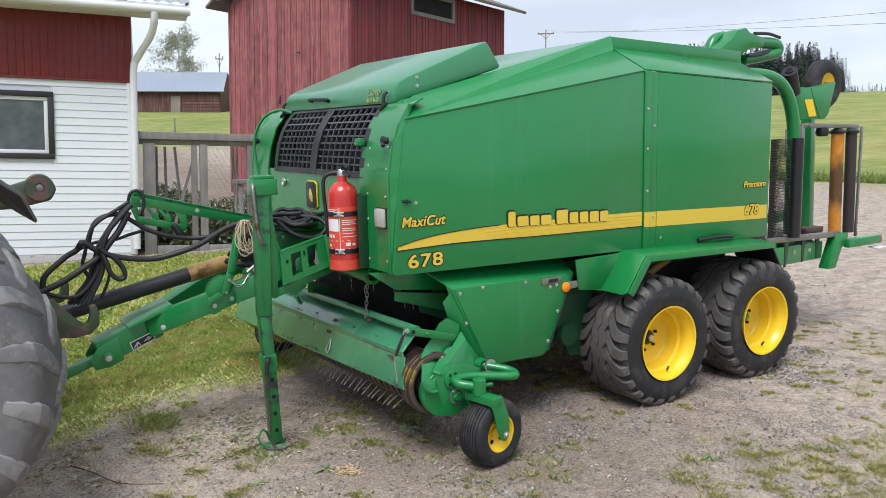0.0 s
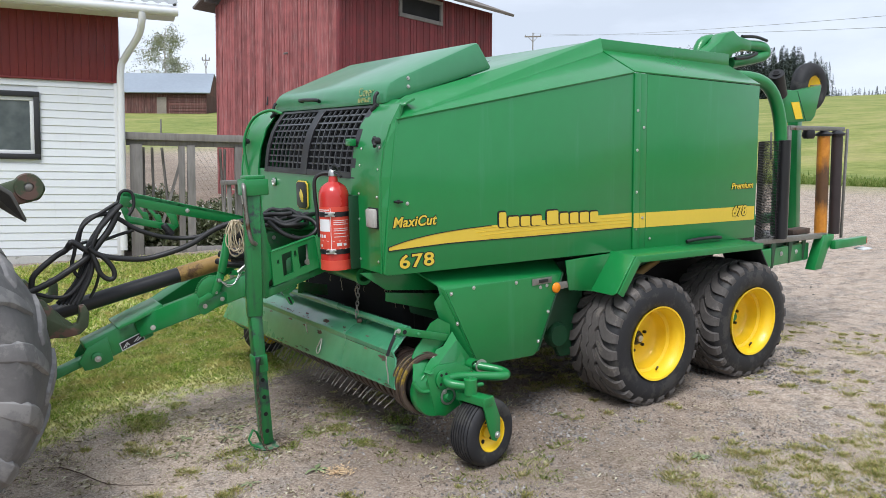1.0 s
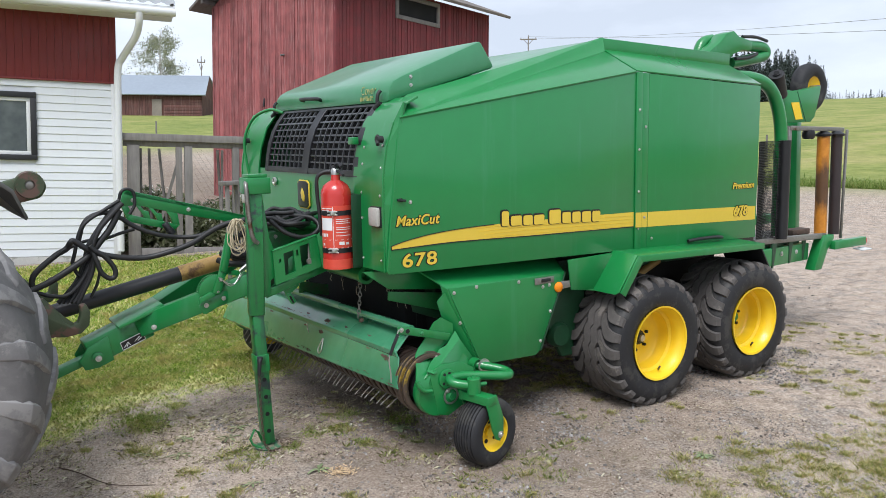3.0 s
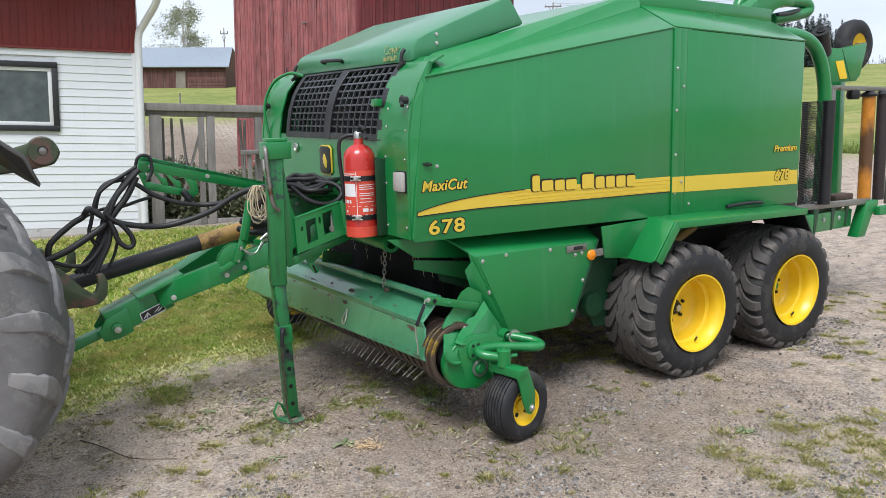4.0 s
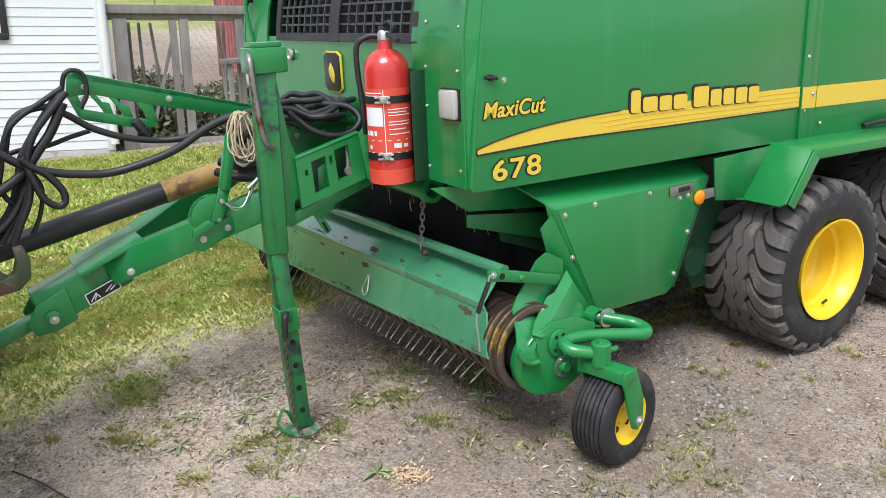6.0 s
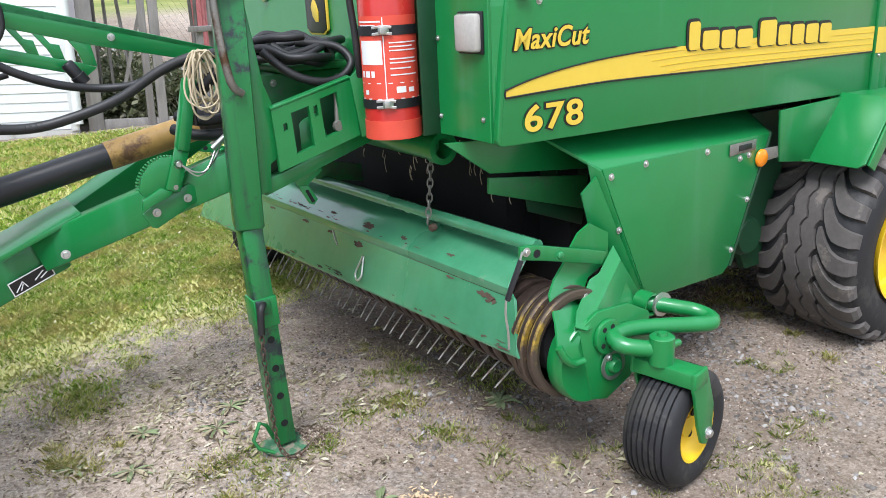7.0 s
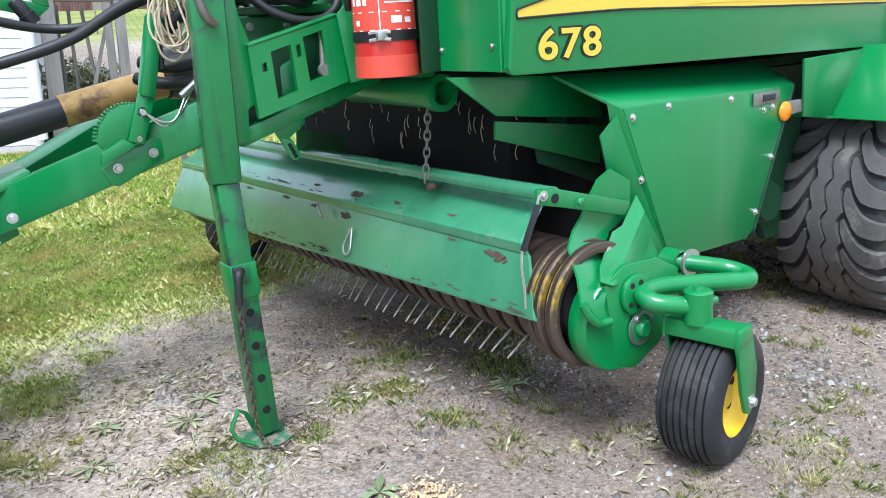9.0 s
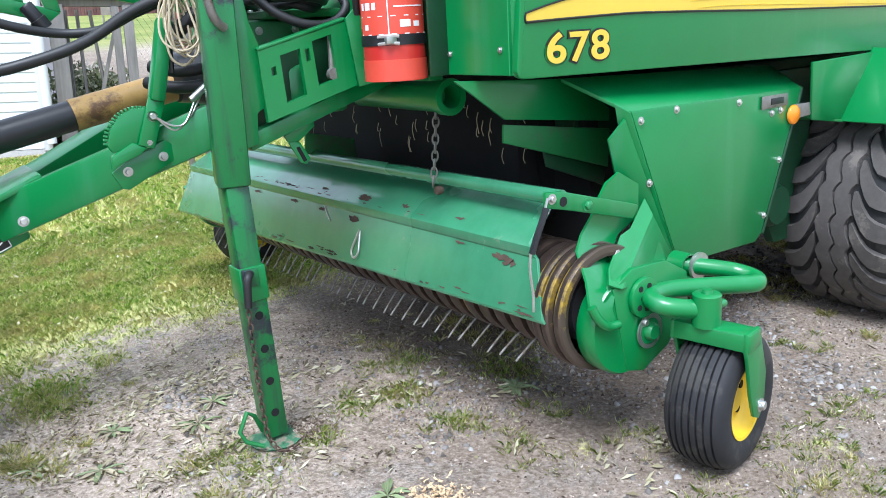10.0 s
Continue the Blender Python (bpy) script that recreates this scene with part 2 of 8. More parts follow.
GRASS = island_material("grass_blade", [(0.0, (0.22, 0.40, 0.05)), (0.45, (0.50, 0.68, 0.13)), (0.75, (0.80, 0.85, 0.30)), (1.0, (0.96, 0.90, 0.58))], 0.45, 0.48, (0.80, 0.70, 0.30))
STRAW = island_material("dry_tuft_blade", [(0.0, (0.28, 0.36, 0.085)), (0.3, (0.54, 0.57, 0.17)), (0.6, (0.82, 0.74, 0.34)), (1.0, (0.95, 0.87, 0.62))], 0.55, 0.5)
WEEDS = island_material("weed_leaf_mix", [(0.0, (0.08, 0.10, 0.045)), (0.5, (0.19, 0.215, 0.11)), (0.85, (0.36, 0.37, 0.23)), (1.0, (0.55, 0.53, 0.40))], 0.6, 0.3)
STONES = island_material("gravel_mix", [(0.0, (0.078, 0.068, 0.060)), (0.45, (0.180, 0.163, 0.149)), (0.85, (0.275, 0.257, 0.241)), (1.0, (0.42, 0.40, 0.38))], 0.9)
TUFT = island_material("green_tuft_blade", [(0.0, (0.24, 0.34, 0.075)), (0.45, (0.46, 0.57, 0.16)), (0.75, (0.72, 0.72, 0.32)), (1.0, (0.90, 0.82, 0.55))], 0.6, 0.48)
VERGE = island_material("verge_blade", [(0.0, (0.10, 0.17, 0.03)), (0.6, (0.22, 0.30, 0.07)), (1.0, (0.36, 0.38, 0.13))], 0.6, 0.35)
CRUMBS = island_material("earth_crumb_mix", [(0.0, (0.050, 0.035, 0.025)), (0.4, (0.13, 0.095, 0.070)), (0.75, (0.29, 0.235, 0.185)), (1.0, (0.52, 0.45, 0.38))], 0.95)
LITTER = island_material("leaf_litter_mix", [(0.0, (0.13, 0.10, 0.065)), (0.3, (0.26, 0.225, 0.135)), (0.7, (0.44, 0.41, 0.26)), (1.0, (0.66, 0.62, 0.47))], 0.8, 0.2)
BIRCH = island_material("birch_leaf_mix", [(0.0, (0.15, 0.17, 0.09)), (0.6, (0.27, 0.29, 0.17)), (1.0, (0.42, 0.42, 0.28))], 0.6, 0.4)
# spruce tones lifted towards grey, distance haze put into the colour
SPRUCE = island_material("spruce_mix", [(0.0, (0.030, 0.040, 0.038)), (0.6, (0.044, 0.058, 0.050)), (1.0, (0.072, 0.088, 0.070))], 0.95)


def ground_material():
    m, n, l, p = nodes_of("yard_ground")
    co = n.new("ShaderNodeTexCoord").outputs["Object"]
    at = n.new("ShaderNodeAttribute")
    at.attribute_name = "turf"
    sep = n.new("ShaderNodeSeparateColor")
    l.new(at.outputs["Color"], sep.inputs["Color"])
    turf, field = sep.outputs["Red"], sep.outputs["Green"]
    soil_shade = sep.outputs["Blue"]
    grit = noise_node(n, l, co, 62, 8, 0.82)
    mid = noise_node(n, l, co, 9, 8, 0.68)
    big = noise_node(n, l, co, 0.9, 5)
    speck = n.new("ShaderNodeTexVoronoi")
    speck.inputs["Scale"].default_value = 58
    speck.inputs["Randomness"].default_value = 1.0
    wob = n.new("ShaderNodeMixRGB")
    wob.inputs[0].default_value = 0.035
    l.new(co, wob.inputs[1])
    fuzz = n.new("ShaderNodeTexNoise")
    fuzz.inputs["Scale"].default_value, fuzz.inputs["Detail"].default_value = 40, 3
    l.new(co, fuzz.inputs["Vector"])
    l.new(fuzz.outputs["Color"], wob.inputs[2])
    l.new(wob.outputs["Color"], speck.inputs["Vector"])
    dust = ramp(n, l, big, [(0.32, (0.500, 0.386, 0.300)), (0.68, (0.640, 0.525, 0.432))])
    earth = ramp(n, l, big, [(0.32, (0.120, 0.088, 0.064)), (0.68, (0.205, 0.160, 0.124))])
    # brown soil, with the shade under the pick-up put into its colour
    dirt = mix(n, l, soil_shade, dust, earth)
    dirt = mix(n, l, 0.5, dirt, ramp(n, l, mid, [(0.36, (0.100, 0.068, 0.046)), (0.48, (0.29, 0.228, 0.176)), (0.62, (0.55, 0.460, 0.378))]))
    drift = noise_node(n, l, co, 3.3, 8, 0.74)
    stony = ramp(n, l, speck.outputs["Color"], [(0.10, (0.085, 0.075, 0.067)), (0.45, (0.225, 0.205, 0.188)), (0.75, (0.325, 0.305, 0.288)), (0.95, (0.48, 0.46, 0.44))])
    dirt = mix(n, l, ramp(n, l, drift, [(0.51, (0.0,) * 3), (0.55, (0.72,) * 3)]), dirt, stony)
    dirt = mix(n, l, at.outputs["Alpha"], dirt, mix(n, l, 0.5, dirt, dust))
    mud = noise_node(n, l, co, 5.1, 9, 0.78)
    dirt = mix(n, l, ramp(n, l, mud, [(0.51, (0, 0, 0)), (0.60, (0.78,) * 3)]), dirt, (0.115, 0.085, 0.062))
    moss = noise_node(n, l, co, 4.6, 9, 0.8)
    dirt = mix(n, l, ramp(n, l, moss, [(0.56, (0, 0, 0)), (0.66, (0.6,) * 3)]), dirt, (0.165, 0.160, 0.060))
    dirt = mix(n, l, 0.40, dirt, ramp(n, l, grit, [(0.42, (0.040, 0.029, 0.022)), (0.5, (0.29, 0.237, 0.19)), (0.58, (0.74, 0.65, 0.56))]))
    # deepens the shade painted on the soil under the pick-up
    shade_mix = n.new("ShaderNodeMath")
    shade_mix.operation = "MULTIPLY"
    shade_mix.inputs[1].default_value = 0.58
    l.new(soil_shade, shade_mix.inputs[0])
    dirt = mix(n, l, shade_mix.outputs["Value"], dirt, earth)
    soil = mix(n, l, 0.55, ramp(n, l, mid, [(0.3, (0.22, 0.24, 0.075)), (0.5, (0.56, 0.56, 0.19)), (0.66, (0.82, 0.75, 0.37))]),
               ramp(n, l, grit, [(0.36, (0.08, 0.085, 0.030)), (0.60, (0.76, 0.70, 0.34))]))
    swath = noise_node(n, l, co, 0.10, 6, 0.6, (1.0, 2.6, 1.0))
    meadow = mix(n, l, 0.45, ramp(n, l, swath, [(0.36, (0.110, 0.175, 0.030)), (0.52, (0.25, 0.27, 0.075)), (0.66, (0.37, 0.32, 0.14))]),
                 ramp(n, l, noise_node(n, l, co, 1.1, 8, 0.75), [(0.34, (0.065, 0.105, 0.018)), (0.66, (0.36, 0.35, 0.13))]))
    ragged = n.new("ShaderNodeMath")
    ragged.operation = "MULTIPLY_ADD"
    l.new(noise_node(n, l, co, 7.5, 8, 0.78), ragged.inputs[0])
    ragged.inputs[1].default_value = 2.2
    shifted = n.new("ShaderNodeMath")
    shifted.operation = "SUBTRACT"
    l.new(turf, shifted.inputs[0])
    shifted.inputs[1].default_value = 1.1
    l.new(shifted.outputs["Value"], ragged.inputs[2])
    turf = ramp(n, l, ragged.outputs["Value"], [(0.32, (0, 0, 0)), (0.60, (1, 1, 1))])
    col = mix(n, l, turf, dirt, soil)
    col = mix(n, l, field, col, meadow)
    l.new(col, p.inputs["Base Color"])
    p.inputs["Roughness"].default_value = 0.95
    p.inputs["Specular IOR Level"].default_value = 0.15
    b = n.new("ShaderNodeBump")
    b.inputs["Strength"].default_value, b.inputs["Distance"].default_value = 0.8, 0.016
    round_stones = ramp(n, l, speck.outputs["Distance"], [(0.1, (1, 1, 1)), (0.55, (0, 0, 0))])
    l.new(mix(n, l, 0.22, mix(n, l, 0.62, grit, mid), round_stones), b.inputs["Height"])
    l.new(b.outputs["Normal"], p.inputs["Normal"])
    return m


GROUND = ground_material()


# ---- mesh helpers ----
def V(*a):
    return Vector(a)


def finish(bm, bevel=0.0, segs=2):
    bmesh.ops.recalc_face_normals(bm, faces=bm.faces[:])
    if bevel:
        edges = [e for e in bm.edges if len(e.link_faces) == 2 and e.calc_face_angle(0) > 0.5]
        if edges:
            bmesh.ops.bevel(bm, geom=edges, offset=bevel, segments=segs, affect="EDGES", clamp_overlap=True, profile=0.5)
    return bm


def to_mesh(name, bm, material, smooth=28):
    """Turned and bent shapes, marked by their helpers, are shaded round; folded sheets keep crisp edges."""
    me = bpy.data.meshes.new(name)
    round_all = all(f.material_index == 1 for f in bm.faces)
    for f in bm.faces:
        f.material_index = 0
    bm.to_mesh(me)
    bm.free()
    me.materials.append(material)
    if smooth:
        for poly in me.polygons:
            poly.use_smooth = True
        me.set_sharp_from_angle(angle=radians(48 if round_all else smooth))
    return me


def part(name, bm, material, parent, label="", smooth=28):
    ob = new(name, to_mesh(name, bm, material, smooth))
    ob.parent = parent
    if label:
        tagged(ob, label)
    return ob


def thing(name, label, category, m=None, group="", kind=""):
    ob = new(name)
    ob.empty_display_size = 0.1
    ob.matrix_world = SLOPE @ m if m else SLOPE
    return tagged(ob, label, category, group, kind)


def joined(*bms):
    out = bmesh.new()
    for b in bms:
        me = bpy.data.meshes.new("tmp")
        b.to_mesh(me)
        b.free()
        out.from_mesh(me)
        bpy.data.meshes.remove(me)
    return out


def moved(bm, m):
    bmesh.ops.transform(bm, matrix=m, verts=bm.verts[:])
    return bm


def box(x0, x1, y0, y1, z0, z1, bevel=0.004):
    bm = bmesh.new()
    bmesh.ops.create_cube(bm, size=1)
    for v in bm.verts:
        v.co = V(x0 + (v.co.x + 0.5) * (x1 - x0), y0 + (v.co.y + 0.5) * (y1 - y0), z0 + (v.co.z + 0.5) * (z1 - z0))
    return finish(bm, bevel)


def prism(poly, axis, a, b, bevel=0.003):
    """A polygon drawn in the two other axes, in their order, pulled along the axis from a to b."""
    bm = bmesh.new()

    def at(u, v, w):
        return {"x": V(w, u, v), "y": V(u, w, v), "z": V(u, v, w)}[axis]

    lo = [bm.verts.new(at(u, v, a)) for u, v in poly]
    hi = [bm.verts.new(at(u, v, b)) for u, v in poly]
    bm.faces.new(lo)
    bm.faces.new(hi[::-1])
    k = len(poly)
    for i in range(k):
        bm.faces.new((lo[i], lo[(i + 1) % k], hi[(i + 1) % k], hi[i]))
    return finish(bm, bevel)


def slab(points, thick, bevel=0.002):
    """A flat or bent sheet through the corners given, with thickness."""
    bm = bmesh.new()
    p = [V(*q) for q in points]
    nrm = sum(((p[i] - p[0]).cross(p[i + 1] - p[0]) for i in range(1, len(p) - 1)), V(0, 0, 0)).normalized() * thick
    lo, hi = [bm.verts.new(q) for q in p], [bm.verts.new(q + nrm) for q in p]
    bm.faces.new(lo)
    bm.faces.new(hi[::-1])
    for i in range(len(p)):
        j = (i + 1) % len(p)
        bm.faces.new((lo[i], lo[j], hi[j], hi[i]))
    return finish(bm, bevel)


def strip(profile, y0, y1, thick=0.012, skew=0.0, bevel=0.002):
    """A sheet folded along y: profile of (x, z), thickened, from y0 to y1; skew shifts x with y."""
    pr = [V(x, 0, z) for x, z in profile]
    back = []
    for i, q in enumerate(pr):
        a, b = pr[max(0, i - 1)], pr[min(len(pr) - 1, i + 1)]
        t = (b - a).normalized()
        back.append(q + V(t.z, 0, -t.x) * thick)
    loop = pr + back[::-1]
    bm = bmesh.new()
    lo = [bm.verts.new((q.x + skew * y0, y0, q.z)) for q in loop]
    hi = [bm.verts.new((q.x + skew * y1, y1, q.z)) for q in loop]
    k, h = len(loop), len(pr)
    for i in range(k):
        bm.faces.new((lo[i], lo[(i + 1) % k], hi[(i + 1) % k], hi[i]))
    for side in (lo, hi):
        for i in range(h - 1):
            bm.faces.new((side[i], side[i + 1], side[k - 2 - i], side[k - 1 - i]))
    return finish(bm, bevel, 1)


def lathe(profile, centre, axis="y", segs=48, closed=False, cap=True):
    """Profile of (radius, along) turned round the axis."""
    bm = bmesh.new()
    c = V(*centre)
    rings = []
    for r, h in profile:
        ring = []
        for k in range(segs):
            a = 2 * math.pi * k / segs
            u, v = r * math.cos(a), r * math.sin(a)
            ring.append(bm.verts.new(c + {"x": V(h, u, v), "y": V(u, h, v), "z": V(u, v, h)}[axis]))
        rings.append(ring)
    pairs = list(zip(rings, rings[1:])) + ([(rings[-1], rings[0])] if closed else [])
    for a, b in pairs:
        for k in range(segs):
            bm.faces.new((a[k], a[(k + 1) % segs], b[(k + 1) % segs], b[k]))
    if cap and not closed:
        for ring in (rings[0], rings[-1]):
            if (ring[0].co - ring[segs // 2].co).length > 1e-5:
                bm.faces.new(ring)
    bmesh.ops.remove_doubles(bm, verts=bm.verts[:], dist=1e-6)
    bmesh.ops.recalc_face_normals(bm, faces=bm.faces[:])
    for f in bm.faces:
        f.material_index = 1
    return bm


def smooth_path(points, steps=6):
    p = [V(*q) for q in points]
    if len(p) < 3:
        return p
    out = []
    for i in range(len(p) - 1):
        a, b, c, d = p[max(0, i - 1)], p[i], p[i + 1], p[min(len(p) - 1, i + 2)]
        for k in range(steps):
            t = k / steps
            out.append(0.5 * ((2 * b) + (c - a) * t + (2 * a - 5 * b + 4 * c - d) * t * t + (3 * b - a - 3 * c + d) * t ** 3))
    return out + [p[-1]]


def tube(points, r, segs=12, steps=6, taper=None):
    """A round bar or hose along the points."""
    path = smooth_path(points, steps)
    bm = bmesh.new()
    rings, up = [], None
    for i, q in enumerate(path):
        t = (path[min(i + 1, len(path) - 1)] - path[max(i - 1, 0)]).normalized()
        if up is None:
            up = t.orthogonal().normalized()
        up = (up - t * up.dot(t)).normalized()
        side = t.cross(up)
        rr = r if taper is None else r + (taper - r) * i / max(1, len(path) - 1)
        rings.append([bm.verts.new(q + (up * math.cos(a) + side * math.sin(a)) * rr) for a in (2 * math.pi * k / segs for k in range(segs))])
    for a, b in zip(rings, rings[1:]):
        for k in range(segs):
            bm.faces.new((a[k], a[(k + 1) % segs], b[(k + 1) % segs], b[k]))
    bm.faces.new(rings[0])
    bm.faces.new(rings[-1])
    bmesh.ops.recalc_face_normals(bm, faces=bm.faces[:])
    if segs > 4:
        for f in bm.faces:
            f.material_index = 1
    return bm


def ribbed(points, r, pitch=0.0085, segs=16):
    """A corrugated hose: rings of alternating radius at an even pitch along the points."""
    path = smooth_path(points, 10)
    even, left = [path[0]], pitch / 2
    for a, b in zip(path, path[1:]):
        d = (b - a).length
        while d >= left and d > 1e-6:
            a = a + (b - a) * (left / d)
            d -= left
            left = pitch / 2
            even.append(a)
        left -= d
    bm = bmesh.new()
    rings, up = [], None
    for i, q in enumerate(even):
        t = (even[min(i + 1, len(even) - 1)] - even[max(i - 1, 0)]).normalized()
        up = t.orthogonal().normalized() if up is None else (up - t * up.dot(t)).normalized()
        w = t.cross(up)
        rr = r if i % 2 else r * 0.90
        rings.append([bm.verts.new(q + (up * math.cos(a) + w * math.sin(a)) * rr) for a in (2 * math.pi * k / segs for k in range(segs))])
    for a, b in zip(rings, rings[1:]):
        for k in range(segs):
            bm.faces.new((a[k], a[(k + 1) % segs], b[(k + 1) % segs], b[k]))
    bm.faces.new(rings[0])
    bm.faces.new(rings[-1])
    bmesh.ops.recalc_face_normals(bm, faces=bm.faces[:])
    for f in bm.faces:
        f.material_index = 1
    return bm


def ribbon(left, right, off):
    """A bent plate between two edges, its thickness along the offset."""
    bm = bmesh.new()
    o = V(*off)
    l0, r0 = [bm.verts.new(q) for q in left], [bm.verts.new(q) for q in right]
    l1, r1 = [bm.verts.new(V(*q) + o) for q in left], [bm.verts.new(V(*q) + o) for q in right]
    for i in range(len(left) - 1):
        bm.faces.new((l0[i], l0[i + 1], r0[i + 1], r0[i]))
        bm.faces.new((l1[i], r1[i], r1[i + 1], l1[i + 1]))
        bm.faces.new((l0[i], l1[i], l1[i + 1], l0[i + 1]))
        bm.faces.new((r0[i], r0[i + 1], r1[i + 1], r1[i]))
    for i in (0, -1):
        bm.faces.new((l0[i], r0[i], r1[i], l1[i]))
    return finish(bm)


def bolt(p, axis, sign, r=0.011, h=0.009):
    """A hexagon head on a washer."""
    a = lathe([(r * 1.5, 0), (r * 1.5, sign * 0.002)], p, axis, 14)
    b = lathe([(r, sign * 0.002), (r, sign * h * 0.85), (r * 0.85, sign * h)], p, axis, 6)
    return joined(a, b)


def chain(points, r=0.008, link=0.04):
    """Oval links along the points, turned by quarter turns."""
    path = smooth_path(points, 12)
    out, want, acc, n = [], 0.0, 0.0, 0
    for a, b in zip(path, path[1:]):
        d = (b - a).length
        while want <= acc + d:
            out.append((a + (b - a) * ((want - acc) / max(d, 1e-6)), (b - a).normalized(), n))
            want += link * 0.74
            n += 1
        acc += d
    bms = []
    for q, t, k in out:
        u = t.orthogonal().normalized()
        w = t.cross(u)
        s = (u, w)[k % 2]
        ring = [q + t * (link * 0.5 * math.cos(a)) + s * (link * 0.27 * math.sin(a)) for a in (2 * math.pi * j / 10 for j in range(11))]
        bms.append(tube(ring, r * 0.42, 6, 1))
    return joined(*bms)


def lettering(body, size, x, z, y, parent, shear=0.0, name="lettering", spacing=1.0, face=DECAL_Y, rim=True, width=None):
    """Words on the near side: a dark outline with a bright face 2 mm proud of it."""
    for k, (mat, off, yy) in enumerate(((DECAL_K, 0.105 * size, y), (face, 0.030 * size, y - 0.003)) if rim else ((face, 0.0, y),)):
        cu = bpy.data.curves.new(name, "FONT")
        cu.body, cu.size, cu.shear, cu.offset, cu.extrude, cu.space_character = body, size, shear, off * 0.6, 0.001, spacing
        ob = bpy.data.objects.new("tmp_text", cu)
        scene.collection.objects.link(ob)
        bpy.context.view_layer.update()
        me = bpy.data.meshes.new_from_object(ob.evaluated_get(bpy.context.evaluated_depsgraph_get()))
        bpy.data.objects.remove(ob)
        bpy.data.curves.remove(cu)
        if k == 0 or not rim:
            xs = [v.co.x for v in me.vertices]
            sx = width / (max(xs) - min(xs)) if width else 1.0
        me.transform(Matrix.Translation((x, yy, z)) @ pose(0, 0, 0, 90, 0, 0) @ Matrix.Diagonal((sx, 1, 1, 1)))
        me.materials.clear()
        me.materials.append(mat)
        o = new(name if k else name + "_outline", me)
        o.parent = parent


# ---- ground: one sheet from the yard to the hills ----
def spread(lo, hi, step, far, grow=1.16):
    a = list(np.arange(lo, hi + 1e-6, step))
    s = step
    while a[-1] < far:
        s *= grow
        a.append(a[-1] + s)
    s = step
    while a[0] > -far:
        s *= grow
        a.insert(0, a[0] - s)
    return np.array(a)


def wave(x, y, f, seed):
    """Cheap smooth noise in about -1 to 1."""
    r = np.random.RandomState(seed)
    out = 0.0
    for k in range(5):
        a, b, c = r.uniform(-1, 1), r.uniform(-1, 1), r.uniform(0, 6.28)
        g = f * (1.0 + 0.55 * k)
        out = out + np.sin(g * (x * a + y * b) + c) * np.cos(g * (y * a - x * b) * 0.8 + c * 1.7) / (1 + 0.4 * k)
    return out / 2.2


def lift(x, y):
    """Height over the yard's plane: small relief near by, hills far off."""
    r = np.hypot(x + 2, y + 4)
    z = 0.012 * wave(x, y, 2.2, 3) * np.clip(r / 4, 0, 1) + 0.006 * wave(x, y, 7.0, 4)
    ahead = (x + 2) * 0.53 + (y + 4) * 0.85
    aside = (x + 2) * 0.85 - (y + 4) * 0.53
    ang = np.arctan2(aside, np.maximum(ahead, 1e-3))
    right = 1 / (1 + np.exp(-np.clip((ang + 0.02) * 16, -40, 40)))
    left_hill = 0.07 * np.clip(r - 26, 0, 110)
    right_hill = 0.042 * np.clip(r - 30, 0, 310) + 0.008 * np.clip(r - 340, 0, 400)
    hill = left_hill * (1 - right) + right_hill * right
    return z + np.where(ahead > 0, hill, 0.01 * np.clip(r - 30, 0, 300))


TUFTS = ((-1.10, 1.62, 0.24, 0.9), (-1.05, 1.45, 0.16, 0.8), (-1.14, 1.95, 0.18, 0.7), (-0.82, 1.81, 0.13, 0.7), (0.17, 0.93, 0.12, 0.65), (0.02, 0.96, 0.08, 0.6), (-0.03, 0.67, 0.15, 0.7), (-0.21, 0.71, 0.11, 0.65),
         (-0.42, 0.58, 0.09, 0.6), (-0.67, 0.50, 0.13, 0.55), (-0.78, 0.70, 0.14, 0.55), (0.0, 0.36, 0.12, 0.65), (0.29, 0.19, 0.08, 0.65), (0.14, -0.06, 0.11, 0.65), (0.37, -0.16, 0.13, 0.6), (0.04, 0.12, 0.06, 0.6),
         (0.40, 0.57, 0.16, 0.65), (0.72, -0.53, 0.15, 0.65), (0.63, -0.70, 0.17, 0.65), (0.30, -0.46, 0.13, 0.6), (1.05, -0.42, 0.12, 0.55), (1.42, -0.04, 0.12, 0.5), (0.62, -0.38, 0.08, 0.6))


